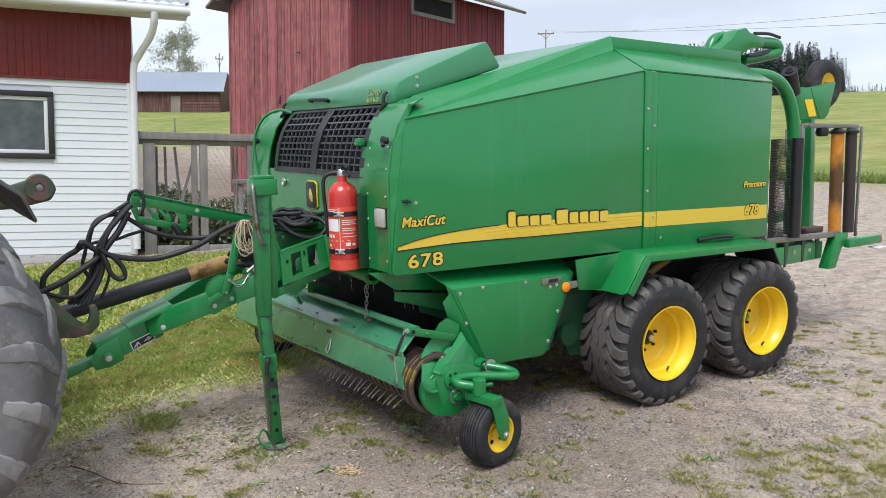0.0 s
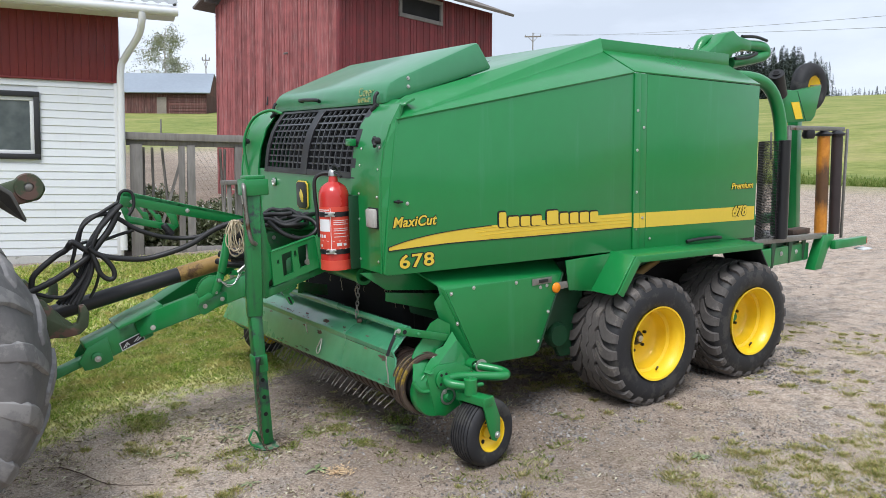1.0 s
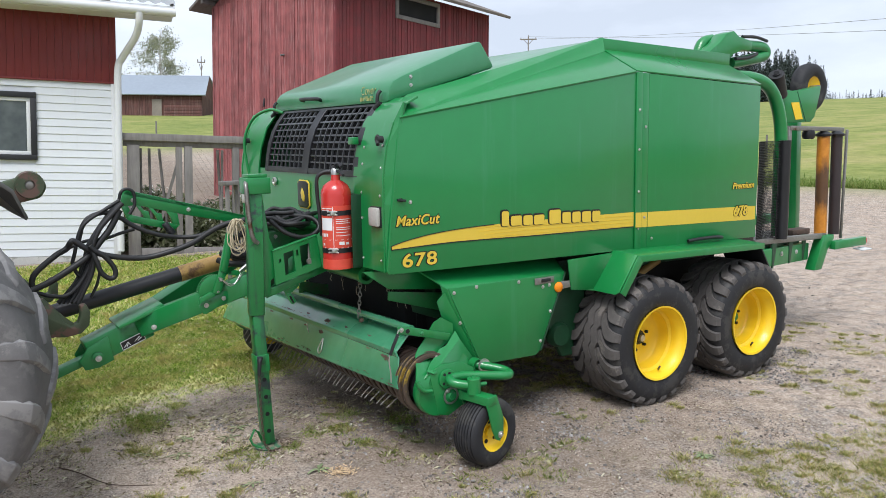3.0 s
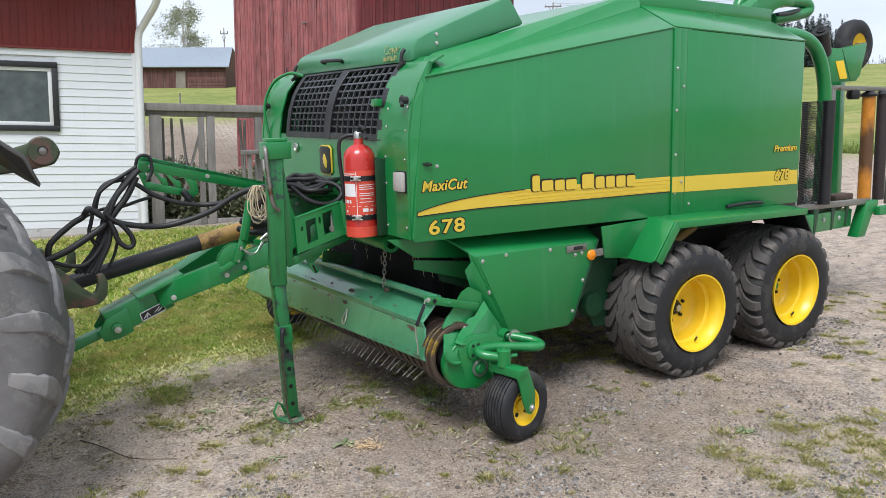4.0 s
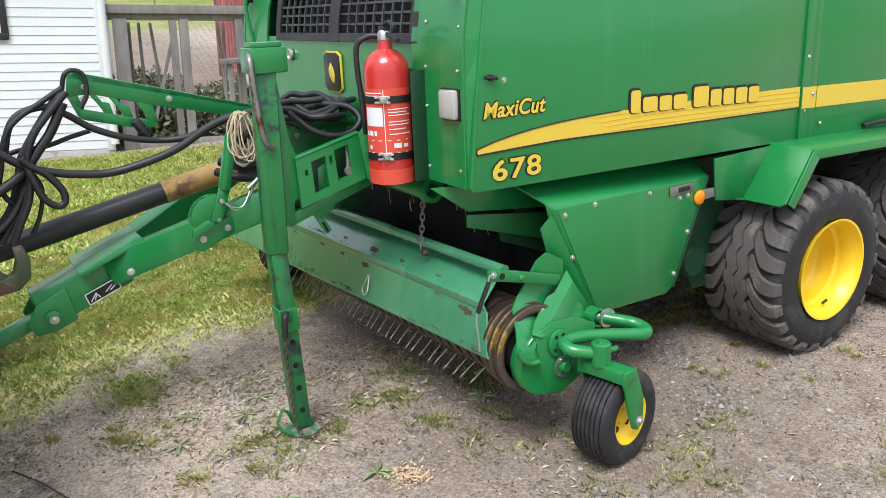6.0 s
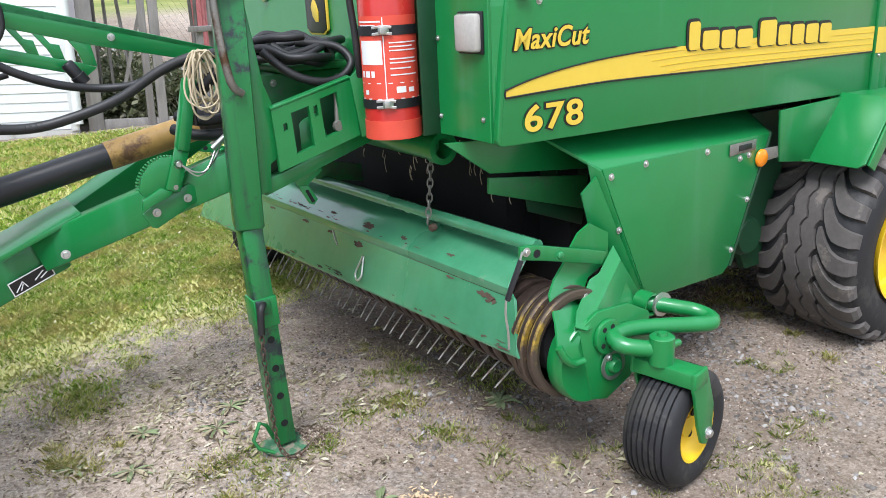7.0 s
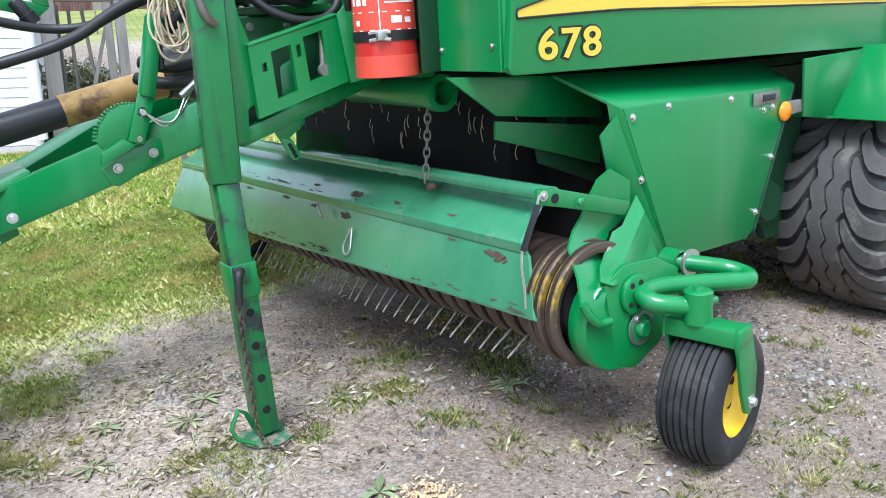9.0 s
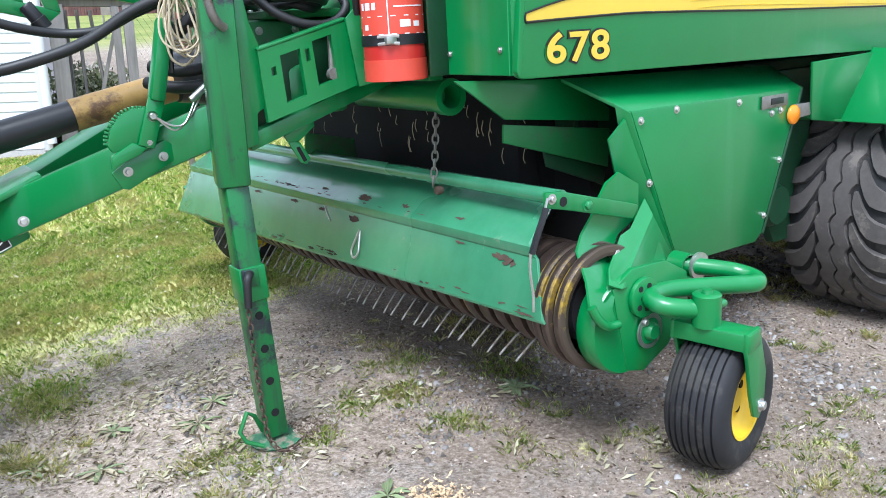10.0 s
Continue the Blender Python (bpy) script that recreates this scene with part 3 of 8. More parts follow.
def turf_at(x, y, bare=False):
    """How far the ground is grown over, 0 to 1, in the yard."""
    edge = y - (1.62 + 0.60 * np.exp(-((x + 0.92) / 0.42) ** 2) + 0.42 * np.clip(x + 1, 0, 3) + 0.30 * wave(x, y, 2.6, 11) + 0.16 * wave(x, y, 8.0, 12))
    lawn = 1 / (1 + np.exp(-np.clip(edge * 5.0, -40, 40)))
    far = 1 / (1 + np.exp(np.clip((y - 9.7 + 0.2 * x) * 6, -40, 40)))
    lawn = lawn * far / (1 + np.exp(np.clip((x - 3.4) * 2.0, -40, 40))) * (0.86 + 0.14 * wave(x, y, 5.0, 13))
    if bare:
        return np.clip(lawn, 0, 1)
    out = lawn
    for cx, cy0, rr, amount in TUFTS:
        d2 = ((x - cx) ** 2 + (y - cy0) ** 2) / rr ** 2
        out = np.maximum(out, amount * np.exp(-d2 * (1.4 + 0.6 * wave(x, y, 14.0, 31))))
    loose = np.clip((wave(x, y, 3.1, 21) + 0.7 * wave(x, y, 8.5, 22) - 0.55) * 1.4, 0, 1) * 0.55
    loose = loose * (1 - np.exp(-((x + 1.1) / 0.45) ** 2 - ((y - 0.95) / 0.45) ** 2))
    loose = loose * np.clip((np.abs(x - 1.5) + np.abs(y + 2.5)) / 6, 0.35, 1)
    return np.clip(np.maximum(out, loose), 0, 1)


def field_at(x, y):
    r = np.hypot(x + 2, y + 4)
    ahead = (x + 2) * 0.53 + (y + 4) * 0.85
    aside = (x + 2) * 0.85 - (y + 4) * 0.53
    ang = np.arctan2(aside, np.maximum(ahead, 1e-3))
    start = np.where(ang > 0.1, 33.0 - 10 * ang, 46.0)
    return 1 / (1 + np.exp(-np.clip((r - start) * 0.9, -40, 40)))


gx, gy = spread(-4.2, 7.0, 0.07, 1500), spread(-4.6, 5.4, 0.07, 1500)
X, Y = np.meshgrid(gx, gy)
Z = lift(X, Y)
nx, ny = len(gx), len(gy)
verts = np.stack([X, Y, Z], -1).reshape(-1, 3)
idx = np.arange(nx * ny).reshape(ny, nx)
quads = np.stack([idx[:-1, :-1], idx[:-1, 1:], idx[1:, 1:], idx[1:, :-1]], -1).reshape(-1, 4)
ground_mesh = bpy.data.meshes.new("ground")
ground_mesh.from_pydata(verts.tolist(), [], quads.tolist())
ground_mesh.materials.append(GROUND)
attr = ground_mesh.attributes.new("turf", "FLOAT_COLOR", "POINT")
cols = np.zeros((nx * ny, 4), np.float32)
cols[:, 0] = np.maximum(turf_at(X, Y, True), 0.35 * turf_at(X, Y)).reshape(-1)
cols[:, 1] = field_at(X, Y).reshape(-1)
# blue: dark soil by the gauge wheel, pick-up's shade painted in beneath it
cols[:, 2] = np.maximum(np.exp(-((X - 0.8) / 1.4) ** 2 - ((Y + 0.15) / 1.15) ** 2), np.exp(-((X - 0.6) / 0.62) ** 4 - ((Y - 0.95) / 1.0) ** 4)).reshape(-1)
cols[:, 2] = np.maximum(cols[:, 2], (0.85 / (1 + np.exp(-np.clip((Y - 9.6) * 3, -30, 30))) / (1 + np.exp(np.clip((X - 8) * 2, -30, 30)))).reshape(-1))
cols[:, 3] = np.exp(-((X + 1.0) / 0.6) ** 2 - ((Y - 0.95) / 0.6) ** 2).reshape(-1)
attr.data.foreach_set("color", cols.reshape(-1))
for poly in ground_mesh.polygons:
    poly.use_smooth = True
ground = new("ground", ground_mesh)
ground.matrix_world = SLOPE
tagged(ground, "trodden gravel and dirt yard with grass patches rising to fields", "ground", kind="structure")


# ---- white and red farm building ----
def upright(x, y, z, towards):
    """A level frame at a point of the yard, its x axis along the direction given in the yard's plane."""
    o = SLOPE @ V(x, y, z)
    d = SLOPE.to_3x3() @ V(*towards, 0)
    return Matrix.Translation(o) @ Matrix.Rotation(math.atan2(d.y, d.x), 4, "Z")


HOUSE = upright(0.45, 10.0, 0.0, (0.9796, -0.1943))


def setting(name, m, label, category):
    ob = new(name)
    ob.empty_display_size = 0.1
    ob.matrix_world = m
    return tagged(ob, label, category, kind="structure")


house = setting("wall_house", HOUSE, "white clapboard wall below dark red vertical boarding of a farm building", "wall")
W0 = -7.0
# the core of the wall, pierced for the window
WX0, WX1, WZ0, WZ1 = -2.35, -1.28, 1.69, 2.60
part("wall_core", joined(box(W0, WX0, 0.03, 0.22, 0.0, 4.2, 0), box(WX1, 0.0, 0.03, 0.22, 0.0, 4.2, 0),
                         box(WX0, WX1, 0.03, 0.22, 0.0, WZ0, 0), box(WX0, WX1, 0.03, 0.22, WZ1, 4.2, 0)), SIDING, house)
part("side_wall", box(-0.2, 0.0, 0.22, 7.0, 0.0, 4.2, 0), SIDING, house)
part("back_wall", box(W0, -0.2, 6.8, 7.0, 0.0, 4.2, 0), SIDING, house)
part("plinth", box(W0 - 0.02, 0.02, 0.0, 0.2, -0.9, 0.045, 0.006), CONCRETE, house, "grey concrete foundation")
board_h = 0.124
k = 0
z = 0.05
while z < 2.86:
    top = min(z + board_h, 2.90)
    for a, b in ((W0, WX0 - 0.06), (WX1 + 0.06, -0.075)) if (top > WZ0 - 0.08 and z < WZ1 + 0.1) else ((W0, -0.075),):
        part("clapboard", prism([(0.03, z - 0.003), (0.010, z), (0.004, z + 0.006), (0.016, top), (0.03, top)], "x", a, b, 0), SIDING, house)
    z = top
    k += 1
x = W0
while x < -0.02:
    w = 0.115
    part("red_board", box(x, min(x + w - 0.003, 0.0), 0.0, 0.03, 2.90, 4.15, 0.0015), RED_WALL, house)
    x += w
part("corner_board", box(-0.085, 0.022, -0.022, 0.03, 0.03, 2.90, 0.004), WHITE, house)
part("drip_rail", box(W0, 0.03, -0.03, 0.03, 2.885, 2.915, 0.004), RED_WALL, house)
window = setting("window_1", HOUSE, "black-framed white casement window in the white wall", "window")
fw = 0.085
part("window_frame", joined(box(WX0 - fw, WX1 + fw, -0.035, 0.05, WZ1, WZ1 + fw, 0.004), box(WX0 - fw, WX1 + fw, -0.035, 0.05, WZ0 - fw, WZ0, 0.004),
                            box(WX0 - fw, WX0, -0.033, 0.05, WZ0, WZ1, 0.004), box(WX1, WX1 + fw, -0.033, 0.05, WZ0, WZ1, 0.004)), FRAME_K, window, "black painted outer casing")
sw = 0.06
part("sash", joined(box(WX0, WX1, 0.0, 0.06, WZ1 - sw, WZ1, 0.006), box(WX0, WX1, 0.0, 0.06, WZ0, WZ0 + sw, 0.006),
                    box(WX0, WX0 + sw, 0.002, 0.06, WZ0 + sw, WZ1 - sw, 0.006), box(WX1 - sw, WX1, 0.002, 0.06, WZ0 + sw, WZ1 - sw, 0.006)), WHITE, window, "white sash")
part("pane", box(WX0 + sw, WX1 - sw, 0.03, 0.036, WZ0 + sw, WZ1 - sw, 0), GLASS, window)
part("blind", box(WX0, WX1, 0.20, 0.215, WZ0, WZ1, 0), GREYWOOD, window)
roof = setting("roof_house", HOUSE, "galvanised corrugated metal roof with white fascia", "roof")
bm = bmesh.new()
n_r = 190
rows_r = []
for j, yy in enumerate((-0.62, 3.6)):
    rows_r.append([bm.verts.new((W0 - 0.3 + (8.21 * i / n_r), yy, 4.13 + (yy + 0.62) * 0.42 + 0.018 * math.sin(i * 1.4))) for i in range(n_r + 1)])
for i in range(n_r):
    bm.faces.new((rows_r[0][i], rows_r[0][i + 1], rows_r[1][i + 1], rows_r[1][i]))
part("metal_sheet", bm, ROOF_METAL, roof)
part("far_slope", slab([(W0 - 0.3, 3.6, 5.9), (-0.1, 3.6, 5.9), (-0.1, 7.6, 4.2), (W0 - 0.3, 7.6, 4.2)], 0.03), ROOF_METAL, roof)
part("fascia", box(W0 - 0.3, 0.88, -0.60, -0.575, 3.93, 4.10, 0.004), WHITE, roof, "white fascia board")
part("soffit", box(W0 - 0.3, 0.88, -0.575, 0.0, 3.97, 3.99, 0), WHITE, roof)
part("gable_board", prism([(-0.62, 3.93), (-0.62, 4.10), (3.6, 5.86), (3.6, 5.69)], "x", 0.88, 0.905, 0.003), WHITE, roof)
part("gutter", tube([(W0, -0.66, 4.02), (0.91, -0.66, 3.99)], 0.062, 14, 1), WHITE, roof, "white half-round gutter")
part("downpipe", tube([(0.36, -0.66, 3.95), (0.355, -0.62, 3.80), (0.30, -0.45, 3.60), (0.10, -0.14, 3.30), (0.03, -0.085, 3.12), (0.02, -0.085, 2.5), (0.02, -0.085, 0.12)], 0.058, 14, 5), WHITE, roof, "white downpipe with a swan neck")

# ---- weathered fence between the buildings ----
fence = setting("fence", HOUSE, "weathered grey timber fence with posts, brace and top rails", "fence")
part("top_rail", box(0.08, 3.4, 0.02, 0.10, 1.88, 2.07, 0.01), GREYWOOD, fence)
part("cap_rail", box(0.05, 3.5, -0.05, 0.02, 1.965, 2.09, 0.01), GREYWOOD, fence)
for px0, wd, tp in ((0.14, 0.20, 1.9), (0.92, 0.10, 1.88), (1.06, 0.13, 1.9), (1.86, 0.12, 1.9), (2.7, 0.12, 1.9)):
    part("post", box(px0, px0 + wd, 0.0, 0.13, -0.3, tp, 0.008), GREYWOOD, fence)
part("brace", tube([(0.62, 0.12, 0.45), (1.00, 0.12, 1.78)], 0.035, 4, 1), GREYWOOD, fence)
part("lower_rail", box(0.3, 3.3, 0.02, 0.08, 0.0, 0.16, 0.008), GREYWOOD, fence)
for px0, lean in ((0.36, 0.0), (0.50, 0.02), (0.66, 0.12), (1.64, 0.06), (1.72, -0.02)):
    part("stake", tube([(px0 + lean, 0.3, 0.5), (px0, 0.3, 1.86)], 0.024, 6, 1), GREYWOOD, fence)
bm_list = []
for i in range(34):
    for s in (-1, 1):
        x0 = 1.9 + i * 0.09
        bm_list.append(tube([(x0, 0.16, 0.2), (x0 + s * 1.0, 0.16, 1.85)], 0.0016, 4, 1))
tagged(part("wire_mesh", joined(*bm_list), RUSTY, fence), kind="stuff")

# ---- old red barn ----
BARNM = Matrix.Translation((7.41, 16.2, 1.25)) @ Matrix.Rotation(math.atan2(0.25, 0.965), 4, "Z")
barn = setting("wall_barn", BARNM, "tall old barn with weathered red vertical boards", "wall")
BH, LW, RW = 6.50, 6.17, 6.69
HX0, HX1, HZ0, HZ1 = 2.42, 4.10, 5.80, 6.30
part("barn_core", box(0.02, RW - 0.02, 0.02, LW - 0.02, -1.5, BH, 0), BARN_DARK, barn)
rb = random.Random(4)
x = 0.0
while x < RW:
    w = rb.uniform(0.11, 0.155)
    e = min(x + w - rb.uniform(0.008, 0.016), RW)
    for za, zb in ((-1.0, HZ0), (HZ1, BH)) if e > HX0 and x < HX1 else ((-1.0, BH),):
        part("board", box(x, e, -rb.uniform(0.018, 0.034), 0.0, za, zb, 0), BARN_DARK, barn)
    x += w
x = 0.0
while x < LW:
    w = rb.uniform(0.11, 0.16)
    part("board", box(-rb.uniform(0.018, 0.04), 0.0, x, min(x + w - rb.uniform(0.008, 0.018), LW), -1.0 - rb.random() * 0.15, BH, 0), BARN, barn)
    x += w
part("corner_board", box(-0.05, 0.03, -0.05, 0.04, -1.0, BH, 0.006), BARN_DARK, barn)
part("wall_peg", tube([(-0.03, 2.3, 4.55), (-0.16, 2.3, 4.52)], 0.03, 8, 1), GREYWOOD, barn)
part("wall_peg", tube([(-0.03, 3.3, 3.35), (-0.06, 3.3, 3.1)], 0.03, 8, 1), BLACK, barn)
window = setting("window_2", BARNM, "unglazed grey-framed hatch opening high in the barn wall", "window")
part("window_frame", joined(box(HX0 - 0.12, HX1 + 0.12, -0.06, 0.04, HZ0 - 0.12, HZ0, 0.006), box(HX0 - 0.12, HX1 + 0.12, -0.06, 0.04, HZ1, HZ1 + 0.12, 0.006),
                            box(HX0 - 0.12, HX0, -0.058, 0.04, HZ0, HZ1, 0.006), box(HX1, HX1 + 0.12, -0.058, 0.04, HZ0, HZ1, 0.006)), GREYWOOD, window)
# flat near-black board stands in for the unlit space behind the hatch
part("dark_opening", box(HX0, HX1, 0.0, 0.018, HZ0, HZ1, 0), VOID, window)
roof = setting("roof_barn", BARNM, "old dark shingle barn roof with overhanging eaves", "roof")
RZ = BH + 0.42 * (LW / 2 + 0.5)
part("shingles", joined(slab([(-0.55, -0.55, BH - 0.02), (-0.55, LW / 2, RZ), (RW + 0.55, LW / 2, RZ), (RW + 0.55, -0.55, BH - 0.02)], 0.09, 0.01),
                        slab([(-0.55, LW + 0.55, BH - 0.02), (-0.55, LW / 2, RZ), (RW + 0.55, LW / 2, RZ), (RW + 0.55, LW + 0.55, BH - 0.02)], -0.09, 0.01)), SHINGLE, roof)
part("gable", prism([(0.0, BH), (LW, BH), (LW / 2, RZ - 0.1)], "x", -0.02, 0.1, 0), BARN, roof)
for k in range(9):
    yy = 0.2 + k * (LW - 0.4) / 8
    part("rafter_end", box(-0.5, 0.0, yy, yy + 0.1, BH - 0.02 + 0.42 * min(yy, LW - yy) - 0.02, BH + 0.08 + 0.42 * min(yy, LW - yy), 0.004), GREYWOOD, roof)


# ---- the baler ----
baler = thing("round_baler", "green round baler with yellow wheels and black grille on the yard", "baler")
WID = 2.46


def near_far(name, make, material, label="", parent=None):
    """A part on the near side and its mirror on the far side."""
    part(name, make(), material, parent or baler, label)
    part(name, moved(make(), Matrix.Translation((0, WID, 0)) @ Matrix.Diagonal((1, -1, 1, 1))), material, parent or baler, label)


def flip(bm):
    bmesh.ops.recalc_face_normals(bm, faces=bm.faces[:])
    return bm


# side panels
near_far("front_side_panel", lambda: flip(prism([(0.022, 1.140), (0.004, 1.146), (-0.004, 1.162), (0.03, 1.5), (0.083, 1.90), (0.105, 2.047), (2.04, 2.358), (2.04, 1.101)], "y", 0.0, 0.022, 0.004)), GREEN)
near_far("seam_strip", lambda: flip(prism([(2.044, 1.098), (2.044, 2.362), (2.105, 2.362), (2.105, 1.096)], "y", -0.008, 0.02, 0.003)), GREEN)
near_far("seam_strip", lambda: flip(prism([(2.109, 1.096), (2.109, 2.36), (2.172, 2.358), (2.172, 1.094)], "y", -0.003, 0.02, 0.003)), GREEN)
near_far("rear_side_panel", lambda: flip(prism([(2.176, 1.094), (2.176, 2.357), (3.462, 2.292), (3.463, 1.072)], "y", 0.0, 0.022, 0.004)), GREEN)
# sloping shoulders and roof
near_far("front_shoulder", lambda: flip(slab([(0.105, -0.002, 2.045), (2.04, -0.002, 2.357), (2.03, 0.305, 2.522)], 0.012)), GREEN)
near_far("roof_side", lambda: flip(slab([(0.105, -0.002, 2.045), (2.03, 0.305, 2.522), (2.03, 0.33, 2.627), (0.30, 0.23, 2.19), (0.19, 0.16, 2.150)], 0.012)), GREEN)
near_far("rear_shoulder", lambda: flip(slab([(2.045, 0.0, 2.364), (3.462, 0.0, 2.296), (3.49, 0.35, 2.479), (2.04, 0.325, 2.537)], 0.012)), GREEN)
near_far("ridge_rail", lambda: flip(prism([(2.03, 2.520), (2.03, 2.630), (3.49, 2.572), (3.49, 2.470)], "y", 0.325, 0.375, 0.004)), GREEN)
part("front_roof", slab([(0.24, 0.22, 2.165), (2.03, 0.335, 2.62), (2.03, WID - 0.335, 2.62), (0.24, WID - 0.22, 2.165)], -0.012), GREEN, baler)
part("rear_roof", slab([(2.03, 0.37, 2.60), (3.49, 0.37, 2.545), (3.49, WID - 0.37, 2.545), (2.03, WID - 0.37, 2.60)], -0.012), GREEN, baler)
part("rear_wall", prism([(0.02, 1.07), (0.02, 2.28), (0.36, 2.47), (WID - 0.36, 2.47), (WID - 0.02, 2.28), (WID - 0.02, 1.07)], "x", 3.42, 3.455, 0), GREEN_DARK, baler)
part("bale_chamber", box(0.32, 3.40, 0.05, WID - 0.05, 1.16, 2.02, 0.01), GREEN_DARK, baler)
# hood over the front
hood = part("hood", prism([(0.19, 2.150), (0.205, 2.24), (0.235, 2.285), (0.30, 2.318), (0.90, 2.555), (1.015, 2.385)], "y", 0.285, 2.13, 0.022), HOOD, baler, "raised green hood with faded warning lettering")
part("hood_handle", tube([(0.178, 1.50, 2.215), (0.15, 1.50, 2.225), (0.15, 1.22, 2.215), (0.178, 1.22, 2.205)], 0.013, 10, 3), BLACK, hood)
for yy in (0.36, 2.06):
    part("hood_latch", joined(tube([(0.185, yy, 2.225), (0.165, yy, 2.20), (0.16, yy, 2.15)], 0.012, 8, 3), tube([(0.17, yy - 0.02, 2.15), (0.15, yy + 0.02, 2.115)], 0.017, 8, 1)), HOSE, hood, "dark rubber hood latch")
cu = bpy.data.curves.new("faded_lettering", "FONT")
cu.body, cu.size, cu.extrude = "Cover", 0.078, 0.0008
tx = bpy.data.objects.new("tmp_text", cu)
scene.collection.objects.link(tx)
bpy.context.view_layer.update()
me = bpy.data.meshes.new_from_object(tx.evaluated_get(bpy.context.evaluated_depsgraph_get()))
bpy.data.objects.remove(tx)
bpy.data.curves.remove(cu)
me.transform(Matrix(((0, 0.16, -1, 0.1955), (-1, 0, 0, 0.645), (0, 1, 0.16, 2.212), (0, 0, 0, 1))))
me.materials.clear()
me.materials.append(FADED)
new("faded_lettering", me).parent = hood
for k in range(4):
    part("faded_mark", box(0.186 + 0.002, 0.1945, 0.610 - 0.045 * k, 0.642 - 0.045 * k, 2.172, 2.200, 0), FADED, hood)
for xx, zz in ((0.36, 2.31), (0.36, 2.26)):
    part("screw", bolt((xx, 0.285, zz), "y", -1, 0.008), ZINC, hood)
# front: columns, grille and lower panel on one folded profile
FRONT = [(0.0, 1.150), (0.0, 1.55), (0.004, 1.72), (0.03, 1.88), (0.085, 2.03), (0.17, 2.14), (0.25, 2.18)]
near_far("front_column", lambda: flip(strip([(x, z) for x, z in FRONT], 0.03, 0.41, 0.014)), GREEN)
def panel_edge(z):
    return 0.012 + (0.03 * (z - 1.15) / 0.35 if z < 1.5 else 0.03 + 0.053 * (z - 1.5) / 0.4 if z < 1.9 else 0.083 + 0.022 * (z - 1.9) / 0.147)


near_far("column_corner", lambda: flip(joined(*[slab([(x0 + 0.0, 0.034, z0), (x1 + 0.0, 0.034, z1), (panel_edge(z1), -0.001, z1), (panel_edge(z0), -0.001, z0)], 0.01, 0) for (x0, z0), (x1, z1) in zip(FRONT[:6], FRONT[1:6])])), GREEN)
near_far("column_flange", lambda: flip(strip([(x - 0.006, z) for x, z in FRONT[:5]], 0.028, 0.046, 0.012)), GREEN)
part("front_panel", strip([(x + 0.012, z) for x, z in FRONT[:3]], 0.41, 2.05, 0.014), GREEN, baler)
part("panel_sill", box(-0.004, 0.05, 0.41, 2.05, 1.13, 1.152, 0.004), GREEN, baler)
# near-black sheet behind the grille stands in for the interior's shade
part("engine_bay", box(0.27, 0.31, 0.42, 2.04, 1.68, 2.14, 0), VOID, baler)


def on_front(z):
    for (x0, z0), (x1, z1) in zip(FRONT, FRONT[1:]):
        if z <= z1:
            return x0 + (x1 - x0) * (z - z0) / (z1 - z0)
    return FRONT[-1][0]


grille = part("grille", joined(strip([(on_front(z) + 0.002, z) for z in (1.70, 1.72, 1.74)], 0.40, 1.90, 0.02),
                               strip([(on_front(z) + 0.002, z) for z in (2.135, 2.142, 2.152)], 0.36, 1.90, 0.02),
                               strip([(on_front(z) - 0.001, z) for z in (1.70, 1.80, 1.9, 2.0, 2.08, 2.13, 2.152)], 0.36, 0.43, 0.02),
                               strip([(on_front(z) - 0.001, z) for z in (1.70, 1.80, 1.9, 2.0, 2.08, 2.13, 2.152)], 1.85, 1.91, 0.02),
                               strip([(on_front(z) - 0.002, z) for z in (1.70, 1.80, 1.9, 2.0, 2.08, 2.13, 2.152)], 1.10, 1.21, 0.02)), BLACK, baler, "black plastic grille")
for side0, side1 in ((0.43, 1.10), (1.21, 1.85)):
    for i in range(1, 8):
        yy = side0 + (side1 - side0) * i / 8
        part("grille_bar", strip([(on_front(z) + 0.006, z) for z in (1.735, 1.84, 1.92, 2.0, 2.07, 2.12, 2.145)], yy - 0.0055, yy + 0.0055, 0.012, bevel=0), GRILLE, grille)
    for k in range(1, 9):
        z = 1.735 + 0.405 * k / 9
        part("grille_bar", strip([(on_front(z - 0.005) + 0.009, z - 0.005), (on_front(z + 0.005) + 0.009, z + 0.005)], side0, side1, 0.010, bevel=0), GRILLE, grille)
part("grille_hinge", box(-0.012, 0.03, 0.37, 0.44, 1.90, 1.945, 0.006), GREEN, grille)
part("lock_knob", lathe([(0.032, 0), (0.032, -0.012), (0.024, -0.016), (0.022, -0.008)], (0.008, 1.715, 1.625), "x", 24), ZINC, baler, "round zinc lock")
# badge: plain shapes in its colours
badge = part("badge", prism([(1.085, 1.475), (1.085, 1.635), (1.122, 1.655), (1.243, 1.655), (1.280, 1.635), (1.280, 1.475), (1.243, 1.455), (1.122, 1.455)], "x", 0.0, 0.010, 0.003), DECAL_Y, baler, "black badge with a yellow border")
part("badge_field", prism([(1.094, 1.480), (1.094, 1.632), (1.127, 1.647), (1.238, 1.647), (1.271, 1.632), (1.271, 1.480), (1.238, 1.463), (1.127, 1.463)], "x", -0.004, 0.0, 0.001), DECAL_K, badge)
part("badge_mark", prism([(1.155, 1.505), (1.150, 1.545), (1.165, 1.575), (1.19, 1.60), (1.215, 1.565), (1.205, 1.53), (1.18, 1.505)], "x", -0.007, -0.004, 0.001), DECAL_Y, badge)
